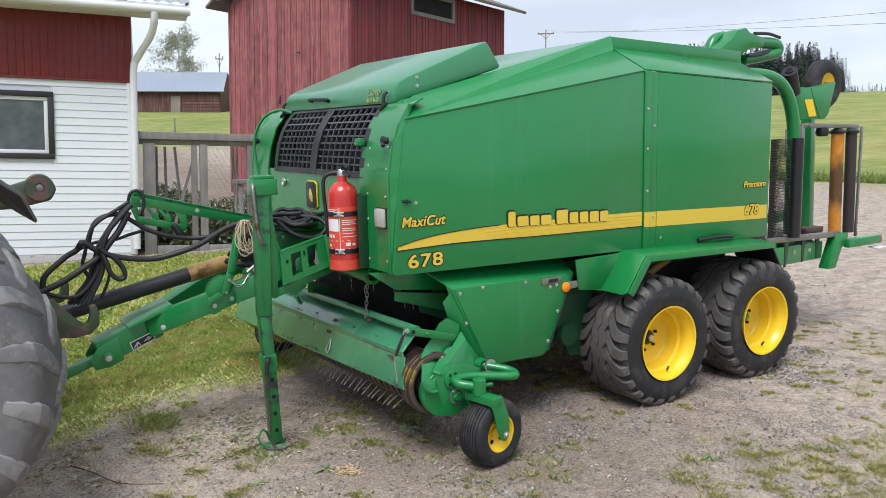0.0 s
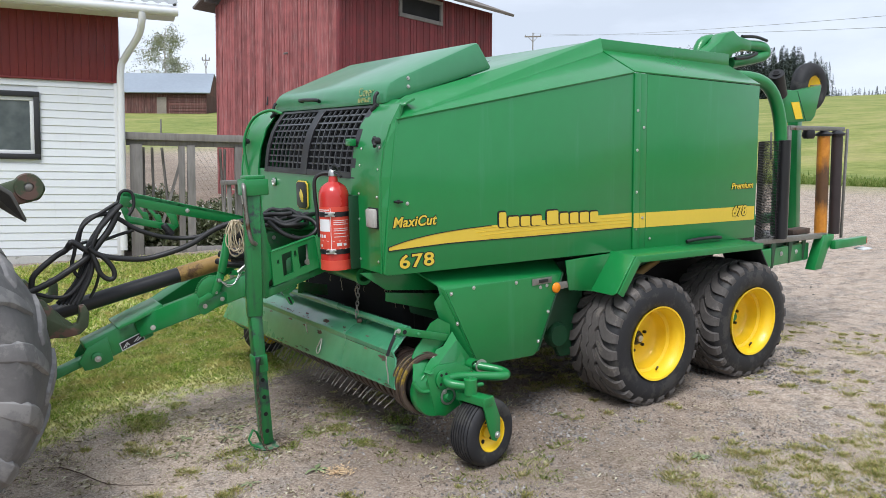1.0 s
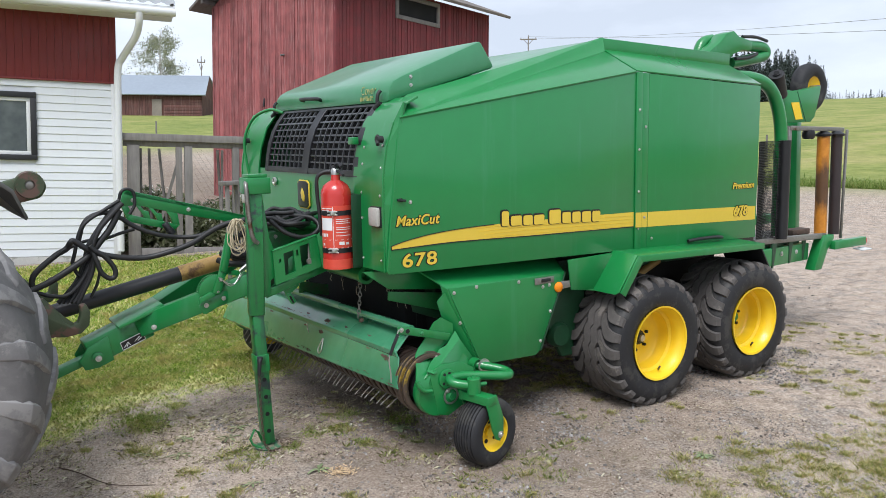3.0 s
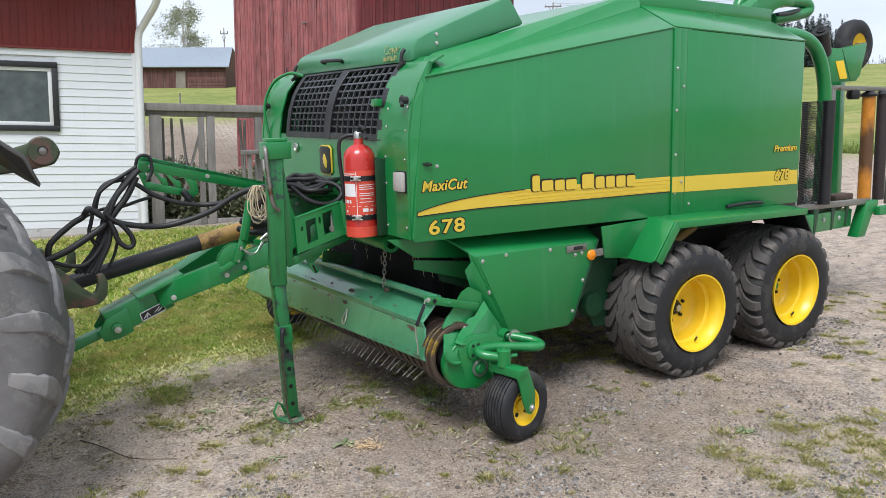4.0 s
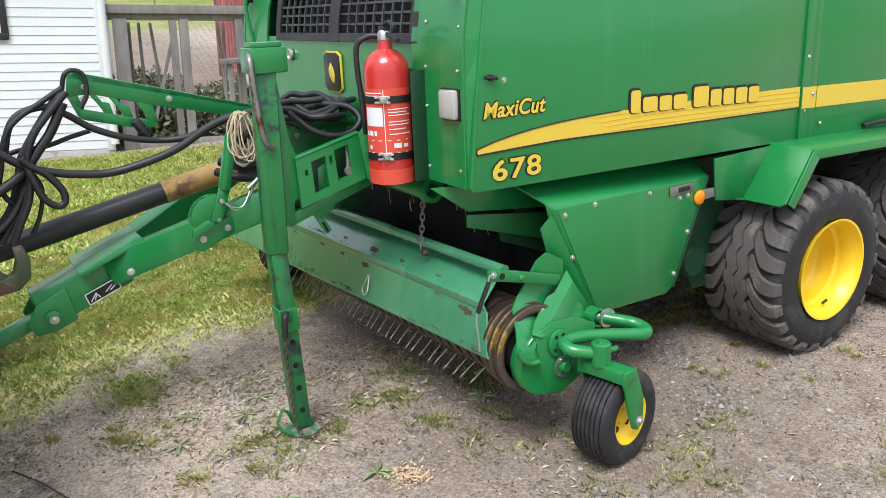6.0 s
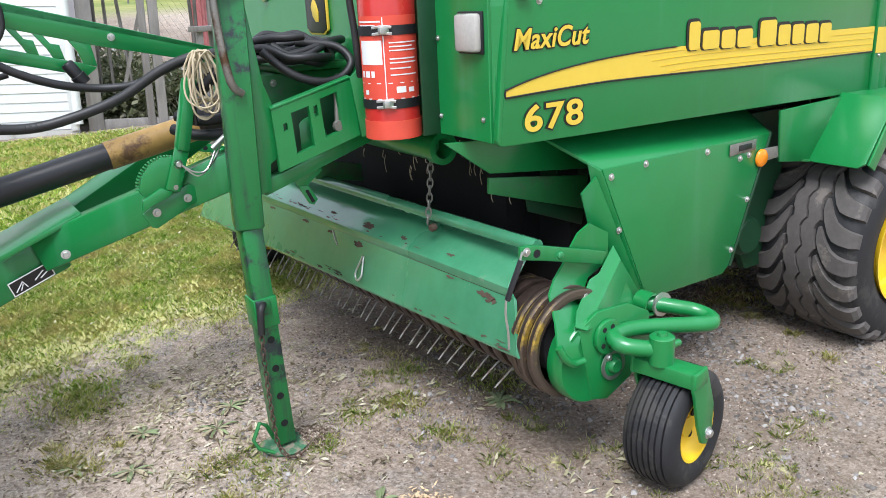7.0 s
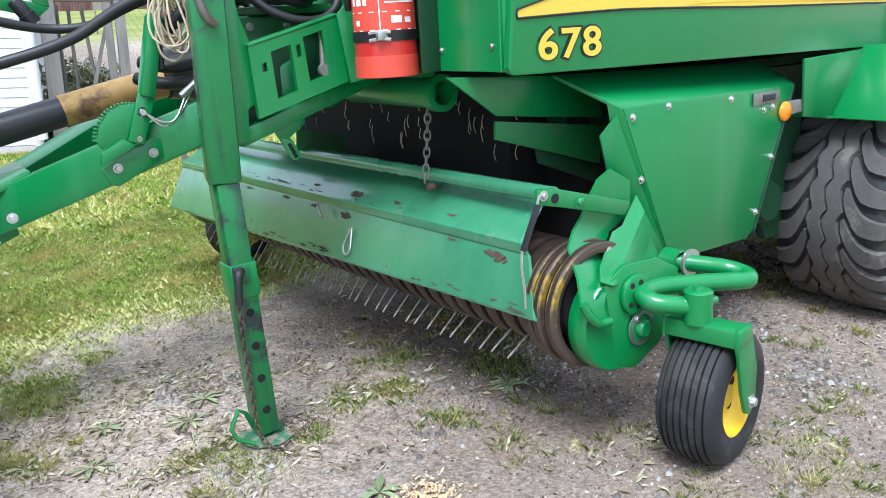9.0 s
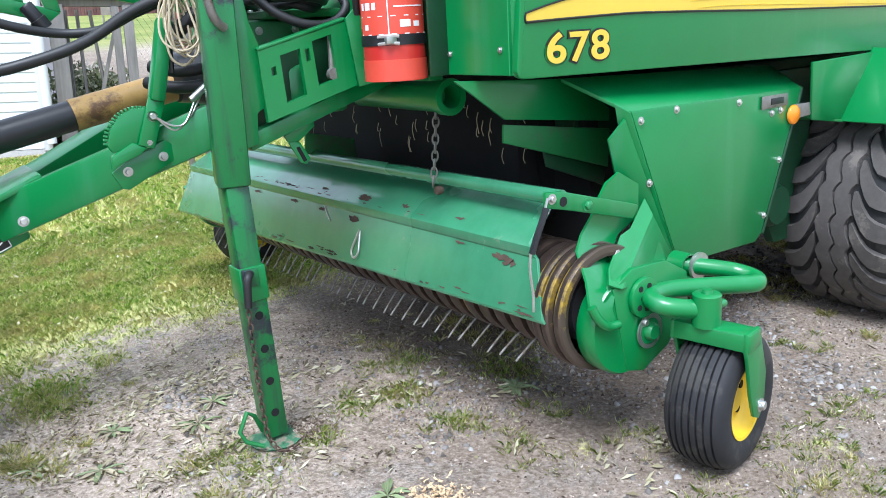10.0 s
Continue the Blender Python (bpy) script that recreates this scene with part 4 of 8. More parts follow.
# side lamps and latches on the columns
for yy in (0.118, WID - 0.118):
    lamp = part("side_lamp", box(-0.03, 0.004, yy - 0.055, yy + 0.055, 1.42, 1.532, 0.012), CLEAR, baler, "clear square marker lamp")
    part("lamp_base", box(-0.008, 0.006, yy - 0.062, yy + 0.062, 1.414, 1.538, 0.004), BLACK, lamp)
    part("rubber_latch", joined(tube([(0.03, yy - 0.043, 1.93), (-0.01, yy - 0.043, 1.93)], 0.021, 10, 1), tube([(0.015, yy - 0.013, 1.95), (-0.012, yy - 0.063, 1.90)], 0.012, 8, 1)), HOSE, baler, "dark rubber latch")
rv = random.Random(2)
for yy in (0.07, 0.3):
    for z in (1.20, 1.45, 1.62, 1.78, 1.88):
        part("rivet", bolt((on_front(z) - 0.001, yy, z + rv.uniform(-0.02, 0.02)), "x", -1, 0.006, 0.006), ZINC, baler)
for z in (1.22, 1.52, 1.80):
    part("rivet", bolt((2.075, -0.008, z + 0.30), "y", -1, 0.007), ZINC, baler)
for xx, z in ((2.14, 1.33), (2.22, 1.17), (2.14, 1.98), (2.075, 1.25)):
    part("rivet", bolt((xx, -0.006, z), "y", -1, 0.007), ZINC, baler)
part("panel_latch", joined(lathe([(0.012, 0), (0.012, -0.012)], (0.10, 0.0, 1.575), "y", 14), tube([(0.07, -0.012, 1.577), (0.125, -0.014, 1.572)], 0.007, 8, 1)), BLACK, baler)
part("rivet", bolt((0.165, 0.0, 1.56), "y", -1, 0.008), ZINC, baler)
# stripe and lettering
stripe = bmesh.new()
n_s = 44
tops, bots = [], []
for i in range(n_s + 1):
    x = 0.030 + (2.035 - 0.030) * i / n_s
    u = (x - 0.030) / 2.0
    tops.append(stripe.verts.new((x, -0.002, 1.308 + 0.088 * (1 - math.exp(-u * 6.5)) - 0.022 * u)))
    bots.append(stripe.verts.new((x, -0.002, 1.288 + 0.012 * min(1, u * 5) - 0.030 * u * (u > 0) * min(1, u * 2))))
for i in range(n_s):
    stripe.faces.new((tops[i], tops[i + 1], bots[i + 1], bots[i]))
stripe = flip(stripe)
part("stripe", stripe, DECAL_Y, baler, "yellow stripe with a black lower edge")
part("stripe", slab([(2.048, -0.0095, 1.262), (2.104, -0.0095, 1.259), (2.104, -0.0095, 1.367), (2.048, -0.0095, 1.369)], 0.001, 0), DECAL_Y, baler)
part("stripe", slab([(2.112, -0.0045, 1.258), (2.170, -0.0045, 1.256), (2.170, -0.0045, 1.365), (2.112, -0.0045, 1.367)], 0.001, 0), DECAL_Y, baler)
part("stripe", slab([(2.18, -0.002, 1.256), (3.445, -0.002, 1.219), (3.443, -0.002, 1.330), (2.18, -0.002, 1.365)], 0.001, 0), DECAL_Y, baler)
for k in range(4):
    z0, z1 = 1.378 - 0.022 * k, 1.372 - 0.024 * k
    part("pinstripe", tube([(0.62 + 0.04 * k, -0.003, z0 - 0.012), (1.0, -0.003, z0 - 0.010), (2.03, -0.003, z1 - 0.022)], 0.0011, 4, 8), YELLOW, baler)


def stripe_top(x):
    u = (x - 0.030) / 2.0
    return 1.308 + 0.088 * (1 - math.exp(-u * 6.5)) - 0.022 * u


def stripe_foot(x):
    u = (x - 0.030) / 2.0
    return 1.288 + 0.012 * min(1, u * 5) - 0.030 * u * min(1, u * 2)


part("stripe_edge", tube([(0.030 + 2.005 * k / 24, -0.0025, stripe_foot(0.030 + 2.005 * k / 24) - 0.002) for k in range(25)], 0.0035, 6, 2), DECAL_K, baler)
part("stripe_edge", tube([(0.030 + 0.75 * (k / 20) ** 1.6, -0.0025, stripe_top(0.030 + 0.75 * (k / 20) ** 1.6) + 0.001) for k in range(21)], 0.0028, 6, 2), DECAL_K, baler)
part("stripe_edge", tube([(0.031, -0.0025, 1.285), (0.027, -0.0025, 1.297), (0.031, -0.0025, 1.310)], 0.003, 6, 3), DECAL_K, baler)
# maker's name as plain rounded blocks with a dark drop edge, the first of each word taller
def name_block(x0, x1, z0, z1):
    def rounded(d, lean):
        r = 0.014
        ring = []
        for cx, cz, a0 in ((x1 - r, z1 - r, 0.0), (x0 + r, z1 - r, 1.571), (x0 + r, z0 + r, 3.142), (x1 - r, z0 + r, 4.712)):
            ring += [(cx + lean + (r + d) * math.cos(a0 + 0.524 * k), cz - lean + (r + d) * math.sin(a0 + 0.524 * k)) for k in range(4)]
        return ring

    blk = part("name_block", prism(rounded(0.006, -0.004), "y", -0.005, -0.0005, 0), DECAL_K, baler)
    part("name_face", prism(rounded(-0.001, 0.0), "y", -0.0078, -0.005, 0), DECAL_Y, blk)


for x0, wide, tall in ((0.838, 0.058, 0.098), (0.911, 0.090, 0.066), (1.014, 0.078, 0.066), (1.104, 0.088, 0.066), (1.236, 0.100, 0.094), (1.350, 0.076, 0.076), (1.440, 0.076, 0.076), (1.530, 0.082, 0.076), (1.625, 0.076, 0.076)):
    z0 = 1.362 - 0.036 * (x0 - 0.83)
    name_block(x0, x0 + wide, z0, z0 + tall)
lettering("MaxiCut", 0.085, 0.058, 1.423, -0.002, baler, 0.25, "feature_lettering", 1.05, width=0.315)
lettering("678", 0.112, 0.096, 1.176, -0.002, baler, 0.0, "number_lettering", 1.1, width=0.256)
lettering("678", 0.112, 3.160, 1.266, -0.004, baler, 0.12, "number_lettering", 1.0, width=0.185)
lettering("Premium", 0.070, 3.14, 1.482, -0.002, baler, 0.25, "grade_lettering", 1.0, width=0.28)
# trim over the rear wheel arch, black grab pad
part("grab_pad", tube([(2.62, -0.012, 1.112), (2.75, -0.03, 1.122), (2.92, -0.03, 1.120), (3.02, -0.012, 1.108)], 0.014, 8, 3), BLACK, baler)
near_far("sill", lambda: flip(prism([(2.18, 1.07), (2.18, 1.095), (3.47, 1.074), (3.47, 1.045)], "y", 0.02, 0.06, 0.002)), BLACK)

part("drop_shaft_guard", tube([(2.40, 0.30, 0.83), (2.64, 0.30, 0.925)], 0.030, 14, 1), ORANGE_TUBE, baler, "orange-brown plastic shaft guard")

# lower side cover, its face turned a little inwards to the rear
def cy(x):
    return -0.070 + 0.074 * x


cover = part("side_cover", slab([(x, cy(x), z) for x, z in ((0.395, 1.018), (1.41, 0.998), (1.172, 0.488), (1.132, 0.462), (0.70, 0.484), (0.642, 0.512))], 0.020, 0.006), GREEN, baler, "angular green lower side cover with latch")
part("cover_top", slab([(0.395, cy(0.395) + 0.003, 1.018), (1.41, cy(1.41) + 0.003, 0.998), (1.46, 0.20, 1.075), (0.30, 0.15, 1.118)], -0.012), GREEN, cover)
part("cover_front", slab([(0.395, cy(0.4) + 0.003, 1.018), (0.362, -0.005, 1.045), (0.43, 0.015, 0.85), (0.60, 0.0, 0.54), (0.642, cy(0.64) + 0.003, 0.512)], 0.012), GREEN, cover)
part("cover_flange", slab([(0.375, -0.03, 1.0), (0.335, 0.0, 0.94), (0.40, 0.02, 0.78), (0.575, 0.0, 0.55), (0.632, -0.015, 0.514)], 0.012), GREEN, cover)
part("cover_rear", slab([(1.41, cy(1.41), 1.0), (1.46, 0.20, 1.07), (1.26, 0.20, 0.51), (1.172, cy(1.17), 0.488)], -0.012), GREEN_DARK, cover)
for xx, zz in ((0.44, 0.985), (0.62, 1.0), (0.98, 0.985), (0.485, 0.79), (1.27, 0.747), (1.178, 0.555), (1.20, 0.925), (1.26, 0.93)):
    part("bolt", bolt((xx, cy(xx), zz), "y", -1, 0.0085), ZINC, cover)
part("reflector_bracket", slab([(1.36, 0.030, 0.885), (1.49, 0.012, 0.900), (1.50, 0.010, 0.942), (1.36, 0.030, 0.940)], 0.005), STEEL, cover)
latch = part("cover_latch", slab([(x, cy(x) - 0.004, z) for x, z in ((1.12, 0.945), (1.30, 0.945), (1.30, 0.988), (1.12, 0.990))], 0.003, 0.001), STEEL, cover, "recessed steel latch")
part("latch_slot", slab([(x, cy(x) - 0.007, z) for x, z in ((1.18, 0.956), (1.265, 0.956), (1.265, 0.978), (1.18, 0.979))], 0.003, 0.001), BLACK, latch)
part("reflector", lathe([(0.0, -0.012), (0.03, -0.012), (0.036, -0.006), (0.036, 0.0)], (1.342, cy(1.342) - 0.006, 0.905), "y", 24), AMBER, cover, "round amber reflector")
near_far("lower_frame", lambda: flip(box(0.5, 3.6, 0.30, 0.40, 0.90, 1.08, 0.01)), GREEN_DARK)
# mount and boss take the darkened green as their shade behind the cover
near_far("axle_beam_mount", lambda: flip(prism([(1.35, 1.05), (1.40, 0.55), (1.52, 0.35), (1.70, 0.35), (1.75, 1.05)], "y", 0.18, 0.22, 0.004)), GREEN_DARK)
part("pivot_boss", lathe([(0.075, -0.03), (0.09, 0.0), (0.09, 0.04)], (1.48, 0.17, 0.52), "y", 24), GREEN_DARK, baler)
# near-black block stands in for the shade beneath the body
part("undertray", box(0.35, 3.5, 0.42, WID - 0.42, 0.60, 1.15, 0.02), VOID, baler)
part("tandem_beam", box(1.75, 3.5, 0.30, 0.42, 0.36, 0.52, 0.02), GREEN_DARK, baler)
part("spring_tube", tube([(1.86, 0.02, 0.94), (2.12, 0.26, 1.03)], 0.045, 14, 1), ORANGE_TUBE, baler, "orange-brown hose sleeve above the wheel")

# wheel arches
near_far("fender", lambda: flip(joined(slab([(1.84, -0.225, 1.098), (3.25, -0.225, 1.062), (3.25, 0.02, 1.075), (1.84, 0.02, 1.112)], -0.010),
                                       slab([(1.84, -0.228, 1.102), (1.84, -0.228, 1.055), (3.25, -0.228, 1.020), (3.25, -0.228, 1.066)], 0.010),
                                       slab([(1.845, -0.228, 1.10), (1.845, 0.02, 1.112), (1.66, 0.02, 0.842), (1.66, -0.20, 0.842), (1.672, -0.228, 0.86)], 0.010),
                                       slab([(1.84, -0.229, 1.10), (1.672, -0.229, 0.86), (1.72, -0.229, 0.83), (1.885, -0.229, 1.054)], 0.010))), GREEN, "green sheet-steel wheel arch")
near_far("arch_front", lambda: flip(slab([(1.845, 0.0, 1.10), (1.40, 0.0, 1.09), (1.45, 0.02, 0.875), (1.66, 0.02, 0.845)], 0.01)), GREEN)
near_far("arch_inner", lambda: flip(slab([(1.55, 0.02, 0.86), (1.66, 0.0, 0.842), (1.66, 0.30, 0.842), (1.50, 0.30, 0.90)], 0.01)), GREEN_DUSTY)
near_far("mudflap", lambda: flip(slab([(3.25, -0.2, 1.06), (3.25, 0.2, 1.06), (3.42, 0.2, 0.80), (3.55, 0.2, 0.52), (3.55, -0.17, 0.52), (3.42, -0.2, 0.80)], 0.014)), BLACK)


def flotation_wheel(cx, y_out, cz, turn, side):
    """A wide flotation tyre with chevron lugs on a dished yellow rim; side -1 faces the near side."""
    w = part("wheel", lathe([(0.05, 0.0), (0.05, side * -0.30)], (cx, y_out - side * 0.24, cz), "y", 16), GREEN_DARK, baler)
    R, half = 0.462, 0.238
    mid = y_out - side * half
    prof = [(0.262, -0.225), (0.285, -0.238), (0.35, -0.243), (0.41, -0.232), (0.437, -0.205), (0.445, -0.15), (0.447, 0.0),
            (0.445, 0.15), (0.437, 0.205), (0.41, 0.232), (0.35, 0.243), (0.285, 0.238), (0.262, 0.225), (0.25, 0.15), (0.25, -0.15)]
    part("tyre", lathe(prof, (cx, mid, cz), "y", 72, True), RUBBER, w, "worn dusty black flotation tyre")
    lugs = []
    n = 23
    for k in range(n):
        for s in (-1, 1):
            a0 = 2 * math.pi * (k + (0.5 if s > 0 else 0.0)) / n + turn
            bm = bmesh.new()
            rings = []
            for yy, sh, wd in ((0.072, -0.74, 0.20), (0.078, -0.66, 0.33), (0.090, -0.46, 0.38), (0.115, -0.10, 0.39), (0.140, 0.14, 0.375), (0.170, 0.25, 0.335), (0.205, 0.31, 0.305), (0.222, 0.32, 0.295), (0.234, 0.33, 0.27)):
                ring = []
                top = 0.464 if yy < 0.19 else (0.459 if yy < 0.21 else (0.449 if yy < 0.23 else 0.428))
                base = 0.435 if yy < 0.21 else (0.425 if yy < 0.23 else 0.405)
                for ang, rad in ((-wd, base), (-wd * 0.86, top), (wd * 0.86, top), (wd, base)):
                    a = a0 + (sh + ang) * (2 * math.pi / n)
                    ring.append(bm.verts.new((cx + rad * math.cos(a), mid + s * yy, cz + rad * math.sin(a))))
                rings.append(ring)
            for p0, p1 in zip(rings, rings[1:]):
                for j in range(4):
                    bm.faces.new((p0[j], p0[(j + 1) % 4], p1[(j + 1) % 4], p1[j]))
            bm.faces.new(rings[0])
            bm.faces.new(rings[-1])
            bmesh.ops.recalc_face_normals(bm, faces=bm.faces[:])
            lugs.append(bm)
    for off, half_w, amp, ph in ((-0.033, 0.0275, 0.010, 0.0), (0.033, 0.0275, 0.010, 0.0)):
        bm = bmesh.new()
        rings = []
        m = n * 6
        for k in range(m):
            a = 2 * math.pi * k / m + turn
            wob = math.sin(2 * math.pi * (k / 6 + ph)) + 0.35 * math.sin(4 * math.pi * (k / 6 + ph) + 0.8)
            yy = mid + off + amp * wob
            hw = half_w
            rings.append([bm.verts.new((cx + r * math.cos(a), yy + e, cz + r * math.sin(a))) for r, e in ((0.44, -hw - 0.004), (0.465, -hw), (0.465, hw), (0.44, hw + 0.004))])
        for k in range(m):
            p0, p1 = rings[k], rings[(k + 1) % m]
            for j in range(3):
                bm.faces.new((p0[j], p0[j + 1], p1[j + 1], p1[j]))
        bmesh.ops.recalc_face_normals(bm, faces=bm.faces[:])
        lugs.append(bm)
    part("tread", joined(*lugs), TREAD, w, "grey dusty chevron lugs")
    o = y_out
    d = -side
    rim = part("rim", lathe([(0.262, d * 0.004), (0.270, d * -0.010), (0.258, d * -0.008), (0.250, d * 0.03), (0.238, d * 0.042), (0.234, d * 0.105), (0.214, d * 0.118), (0.210, d * 0.205), (0.190, d * 0.222), (0.10, d * 0.228), (0.06, d * 0.228), (0.0, d * 0.228), (0.0, d * 0.25), (0.24, d * 0.26), (0.25, d * 0.44)], (cx, o, cz), "y", 56, cap=False), YELLOW, w, "bright yellow dished steel rim")
    part("hub", lathe([(0.056, d * 0.226), (0.054, d * 0.205), (0.042, d * 0.200), (0.040, d * 0.180), (0.0, d * 0.178)], (cx, o, cz), "y", 24), BLACK if cx < 2.6 else GREEN, w)
    part("hub_cap", lathe([(0.026, d * 0.179), (0.024, d * 0.165), (0.0, d * 0.16)], (cx, o, cz), "y", 16), ZINC if cx < 2.6 else GREEN, w)
    for k in range(6):
        a = 2 * math.pi * k / 6 + 0.3
        part("wheel_nut", lathe([(0.012, d * 0.227), (0.012, d * 0.207), (0.007, d * 0.203)], (cx + 0.095 * math.cos(a), o, cz + 0.095 * math.sin(a)), "y", 6), BLACK, rim)
    part("valve", tube([(cx + 0.05, o + d * 0.06, cz - 0.215), (cx + 0.03, o + d * 0.03, cz - 0.185)], 0.008, 8, 1), BLACK, rim)


for turn, cx, cz in ((0.1, 2.065, 0.452), (0.2, 3.137, 0.458)):
    flotation_wheel(cx, -0.25, cz, turn, -1)
    flotation_wheel(cx, WID + 0.25, cz, turn + 0.1, 1)

# drawbar
def beam(p0, p1, w, h, bevel=0.008):
    a, b = V(*p0), V(*p1)
    t = (b - a).normalized()
    s = t.cross(V(0, 0, 1)).normalized() * (w / 2)
    u = s.cross(t).normalized() * (h / 2)
    bm = bmesh.new()
    r0, r1 = [[bm.verts.new(q + i * s + j * u) for i, j in ((1, 1), (-1, 1), (-1, -1), (1, -1))] for q in (a, b)]
    bm.faces.new(r0)
    bm.faces.new(r1[::-1])
    for k in range(4):
        bm.faces.new((r0[k], r0[(k + 1) % 4], r1[(k + 1) % 4], r1[k]))
    return finish(bm, bevel)


drawbar = part("drawbar", beam((-1.16, 1.175, 0.782), (-0.22, 0.735, 1.150), 0.115, 0.132, 0.010), GREEN, baler, "green steel drawbar with hitch eye")
part("drawbar_arm", beam((-1.16, 1.285, 0.782), (-0.22, 1.725, 1.150), 0.115, 0.132, 0.010), GREEN, drawbar)
part("drawbar_nose", beam((-1.47, 1.23, 0.650), (-1.10, 1.23, 0.790), 0.175, 0.160, 0.012), GREEN, drawbar)
part("clevis_plate", prism([(-1.50, 0.56), (-1.53, 0.62), (-1.48, 0.70), (-1.36, 0.755), (-1.33, 0.60), (-1.42, 0.565)], "y", 1.128, 1.142, 0.004), GREEN, drawbar)
part("clevis_plate", prism([(-1.50, 0.56), (-1.53, 0.62), (-1.48, 0.70), (-1.36, 0.755), (-1.33, 0.60), (-1.42, 0.565)], "y", 1.318, 1.332, 0.004), GREEN, drawbar)
part("hitch_tongue", beam((-1.86, 1.23, 0.475), (-1.40, 1.23, 0.635), 0.09, 0.055, 0.012), GREEN, drawbar)
part("hitch_eye", lathe([(0.035, -0.025), (0.07, -0.025), (0.07, 0.025), (0.035, 0.025)], (-1.90, 1.23, 0.46), "z", 24, True), GREEN_DARK, drawbar)
part("hitch_pin", lathe([(0.034, -0.012), (0.034, -0.03), (0.02, -0.034), (0.02, -0.048), (0.0, -0.05)], (-1.428, 1.13, 0.635), "y", 18), GREEN, drawbar)
part("hitch_bolt", bolt((-1.428, 1.082, 0.635), "y", -1, 0.013), ZINC, drawbar)
dec = part("warning_decal", slab([(-1.273, 1.135, 0.6534), (-1.1388, 1.135, 0.7041), (-1.1521, 1.135, 0.7486), (-1.2862, 1.135, 0.6979)], 0.003, 0), DECAL_K, drawbar, "black warning decal with a white rim")
part("decal_rim", joined(*[tube([(x0, 1.1315, z0), (x1, 1.1315, z1)], 0.0025, 4, 1) for x0, z0, x1, z1 in ((-1.2745, 0.6511, -1.1364, 0.7033), (-1.1364, 0.7033, -1.1505, 0.7509), (-1.1505, 0.7509, -1.2886, 0.6994), (-1.2886, 0.6994, -1.2745, 0.6511),
         (-1.2667, 0.6651, -1.2433, 0.7002), (-1.2433, 0.7002, -1.2277, 0.6784), (-1.2511, 0.669, -1.2417, 0.6924), (-1.2027, 0.6963, -1.1715, 0.7275), (-1.1832, 0.7002, -1.1599, 0.7197))]), DECAL_W, dec)
part("drawbar_cap", beam((-1.30, 1.23, 0.805), (-1.02, 1.23, 0.912), 0.30, 0.02, 0.004), GREEN, drawbar)
ratchet = part("ratchet_plate", prism([(-0.862, 1.005), (-0.846, 1.052), (-0.815, 1.088), (-0.775, 1.105), (-0.728, 1.104), (-0.690, 1.090), (-0.722, 0.985), (-0.768, 0.972), (-0.812, 0.985), (-0.850, 0.982)], "y", 0.868, 0.884, 0.003), GREEN, drawbar, "toothed green adjustment plate")
part("plate_foot", prism([(-0.862, 0.935), (-0.856, 0.972), (-0.790, 1.005), (-0.752, 0.985), (-0.770, 0.968)], "y", 0.858, 0.880, 0.003), GREEN, drawbar)
part("backing_plate", prism([(-0.860, 0.920), (-0.835, 0.868), (-0.815, 0.862), (-0.66, 0.935), (-0.648, 0.975), (-0.69, 1.0), (-0.80, 0.955)], "y", 0.882, 0.892, 0.003), GREEN, drawbar)
for k in range(20):
    a = radians(58 + k * 6.2)
    part("tooth", box(-0.0032, 0.0032, -0.007, 0.007, -0.008, 0.004, 0.001), GREEN, ratchet).matrix_local = Matrix.Translation((-0.762 + 0.104 * math.cos(a), 0.876, 1.002 + 0.106 * math.sin(a))) @ Matrix.Rotation(-a + 1.57, 4, "Y")
for x, y, z, r in ((-0.741, 0.868, 1.000, 0.011), (-0.812, 0.882, 0.918, 0.010), (-0.700, 0.882, 0.950, 0.010), (-0.722, 0.858, 1.078, 0.011), (-1.10, 1.045, 0.79, 0.011)):
    part("bolt", bolt((x, y, z), "y", -1, r, 0.012), ZINC, drawbar)
part("adjuster_lever", joined(beam((-0.752, 0.862, 0.988), (-0.700, 0.862, 1.130), 0.012, 0.050, 0.004), beam((-0.702, 0.865, 1.120), (-0.640, 0.87, 1.36), 0.045, 0.048, 0.012)), GREEN, drawbar)
part("adjuster_clip", joined(tube([(-0.715, 0.852, 1.075), (-0.672, 0.84, 1.045), (-0.63, 0.84, 1.05), (-0.585, 0.85, 1.12)], 0.0032, 6, 5), tube([(-0.71, 0.852, 1.07), (-0.665, 0.842, 1.03), (-0.615, 0.845, 1.06), (-0.565, 0.85, 1.13)], 0.0032, 6, 5), tube([(-0.60, 0.85, 1.115), (-0.545, 0.85, 1.155)], 0.012, 8, 1)), ZINC, drawbar)
for pts in ([(-0.67, 1.05, 1.17), (-0.60, 0.95, 1.15), (-0.50, 0.88, 1.16), (-0.42, 0.86, 1.18)], [(-0.66, 1.02, 1.22), (-0.58, 0.94, 1.20), (-0.48, 0.90, 1.215)]):
    part("inner_hose", tube(pts, 0.02, 10, 4), HOSE, drawbar, "black hose behind the stand")

# power shaft
shaft = part("power_shaft", tube([(-2.1, 1.23, 0.832), (-0.87, 1.23, 1.078)], 0.050, 20, 1), BLACK, baler, "power shaft in a black and orange guard")
part("shaft_guard", tube([(-0.875, 1.23, 1.077), (-0.45, 1.23, 1.160)], 0.053, 20, 1), ORANGE_TUBE, shaft, "stained orange-tan guard tube")
part("shaft_bell", lathe([(0.05, -0.12), (0.085, -0.10), (0.10, 0.0), (0.10, 0.06)], (-0.42, 1.23, 1.17), "x", 24), BLACK, shaft)
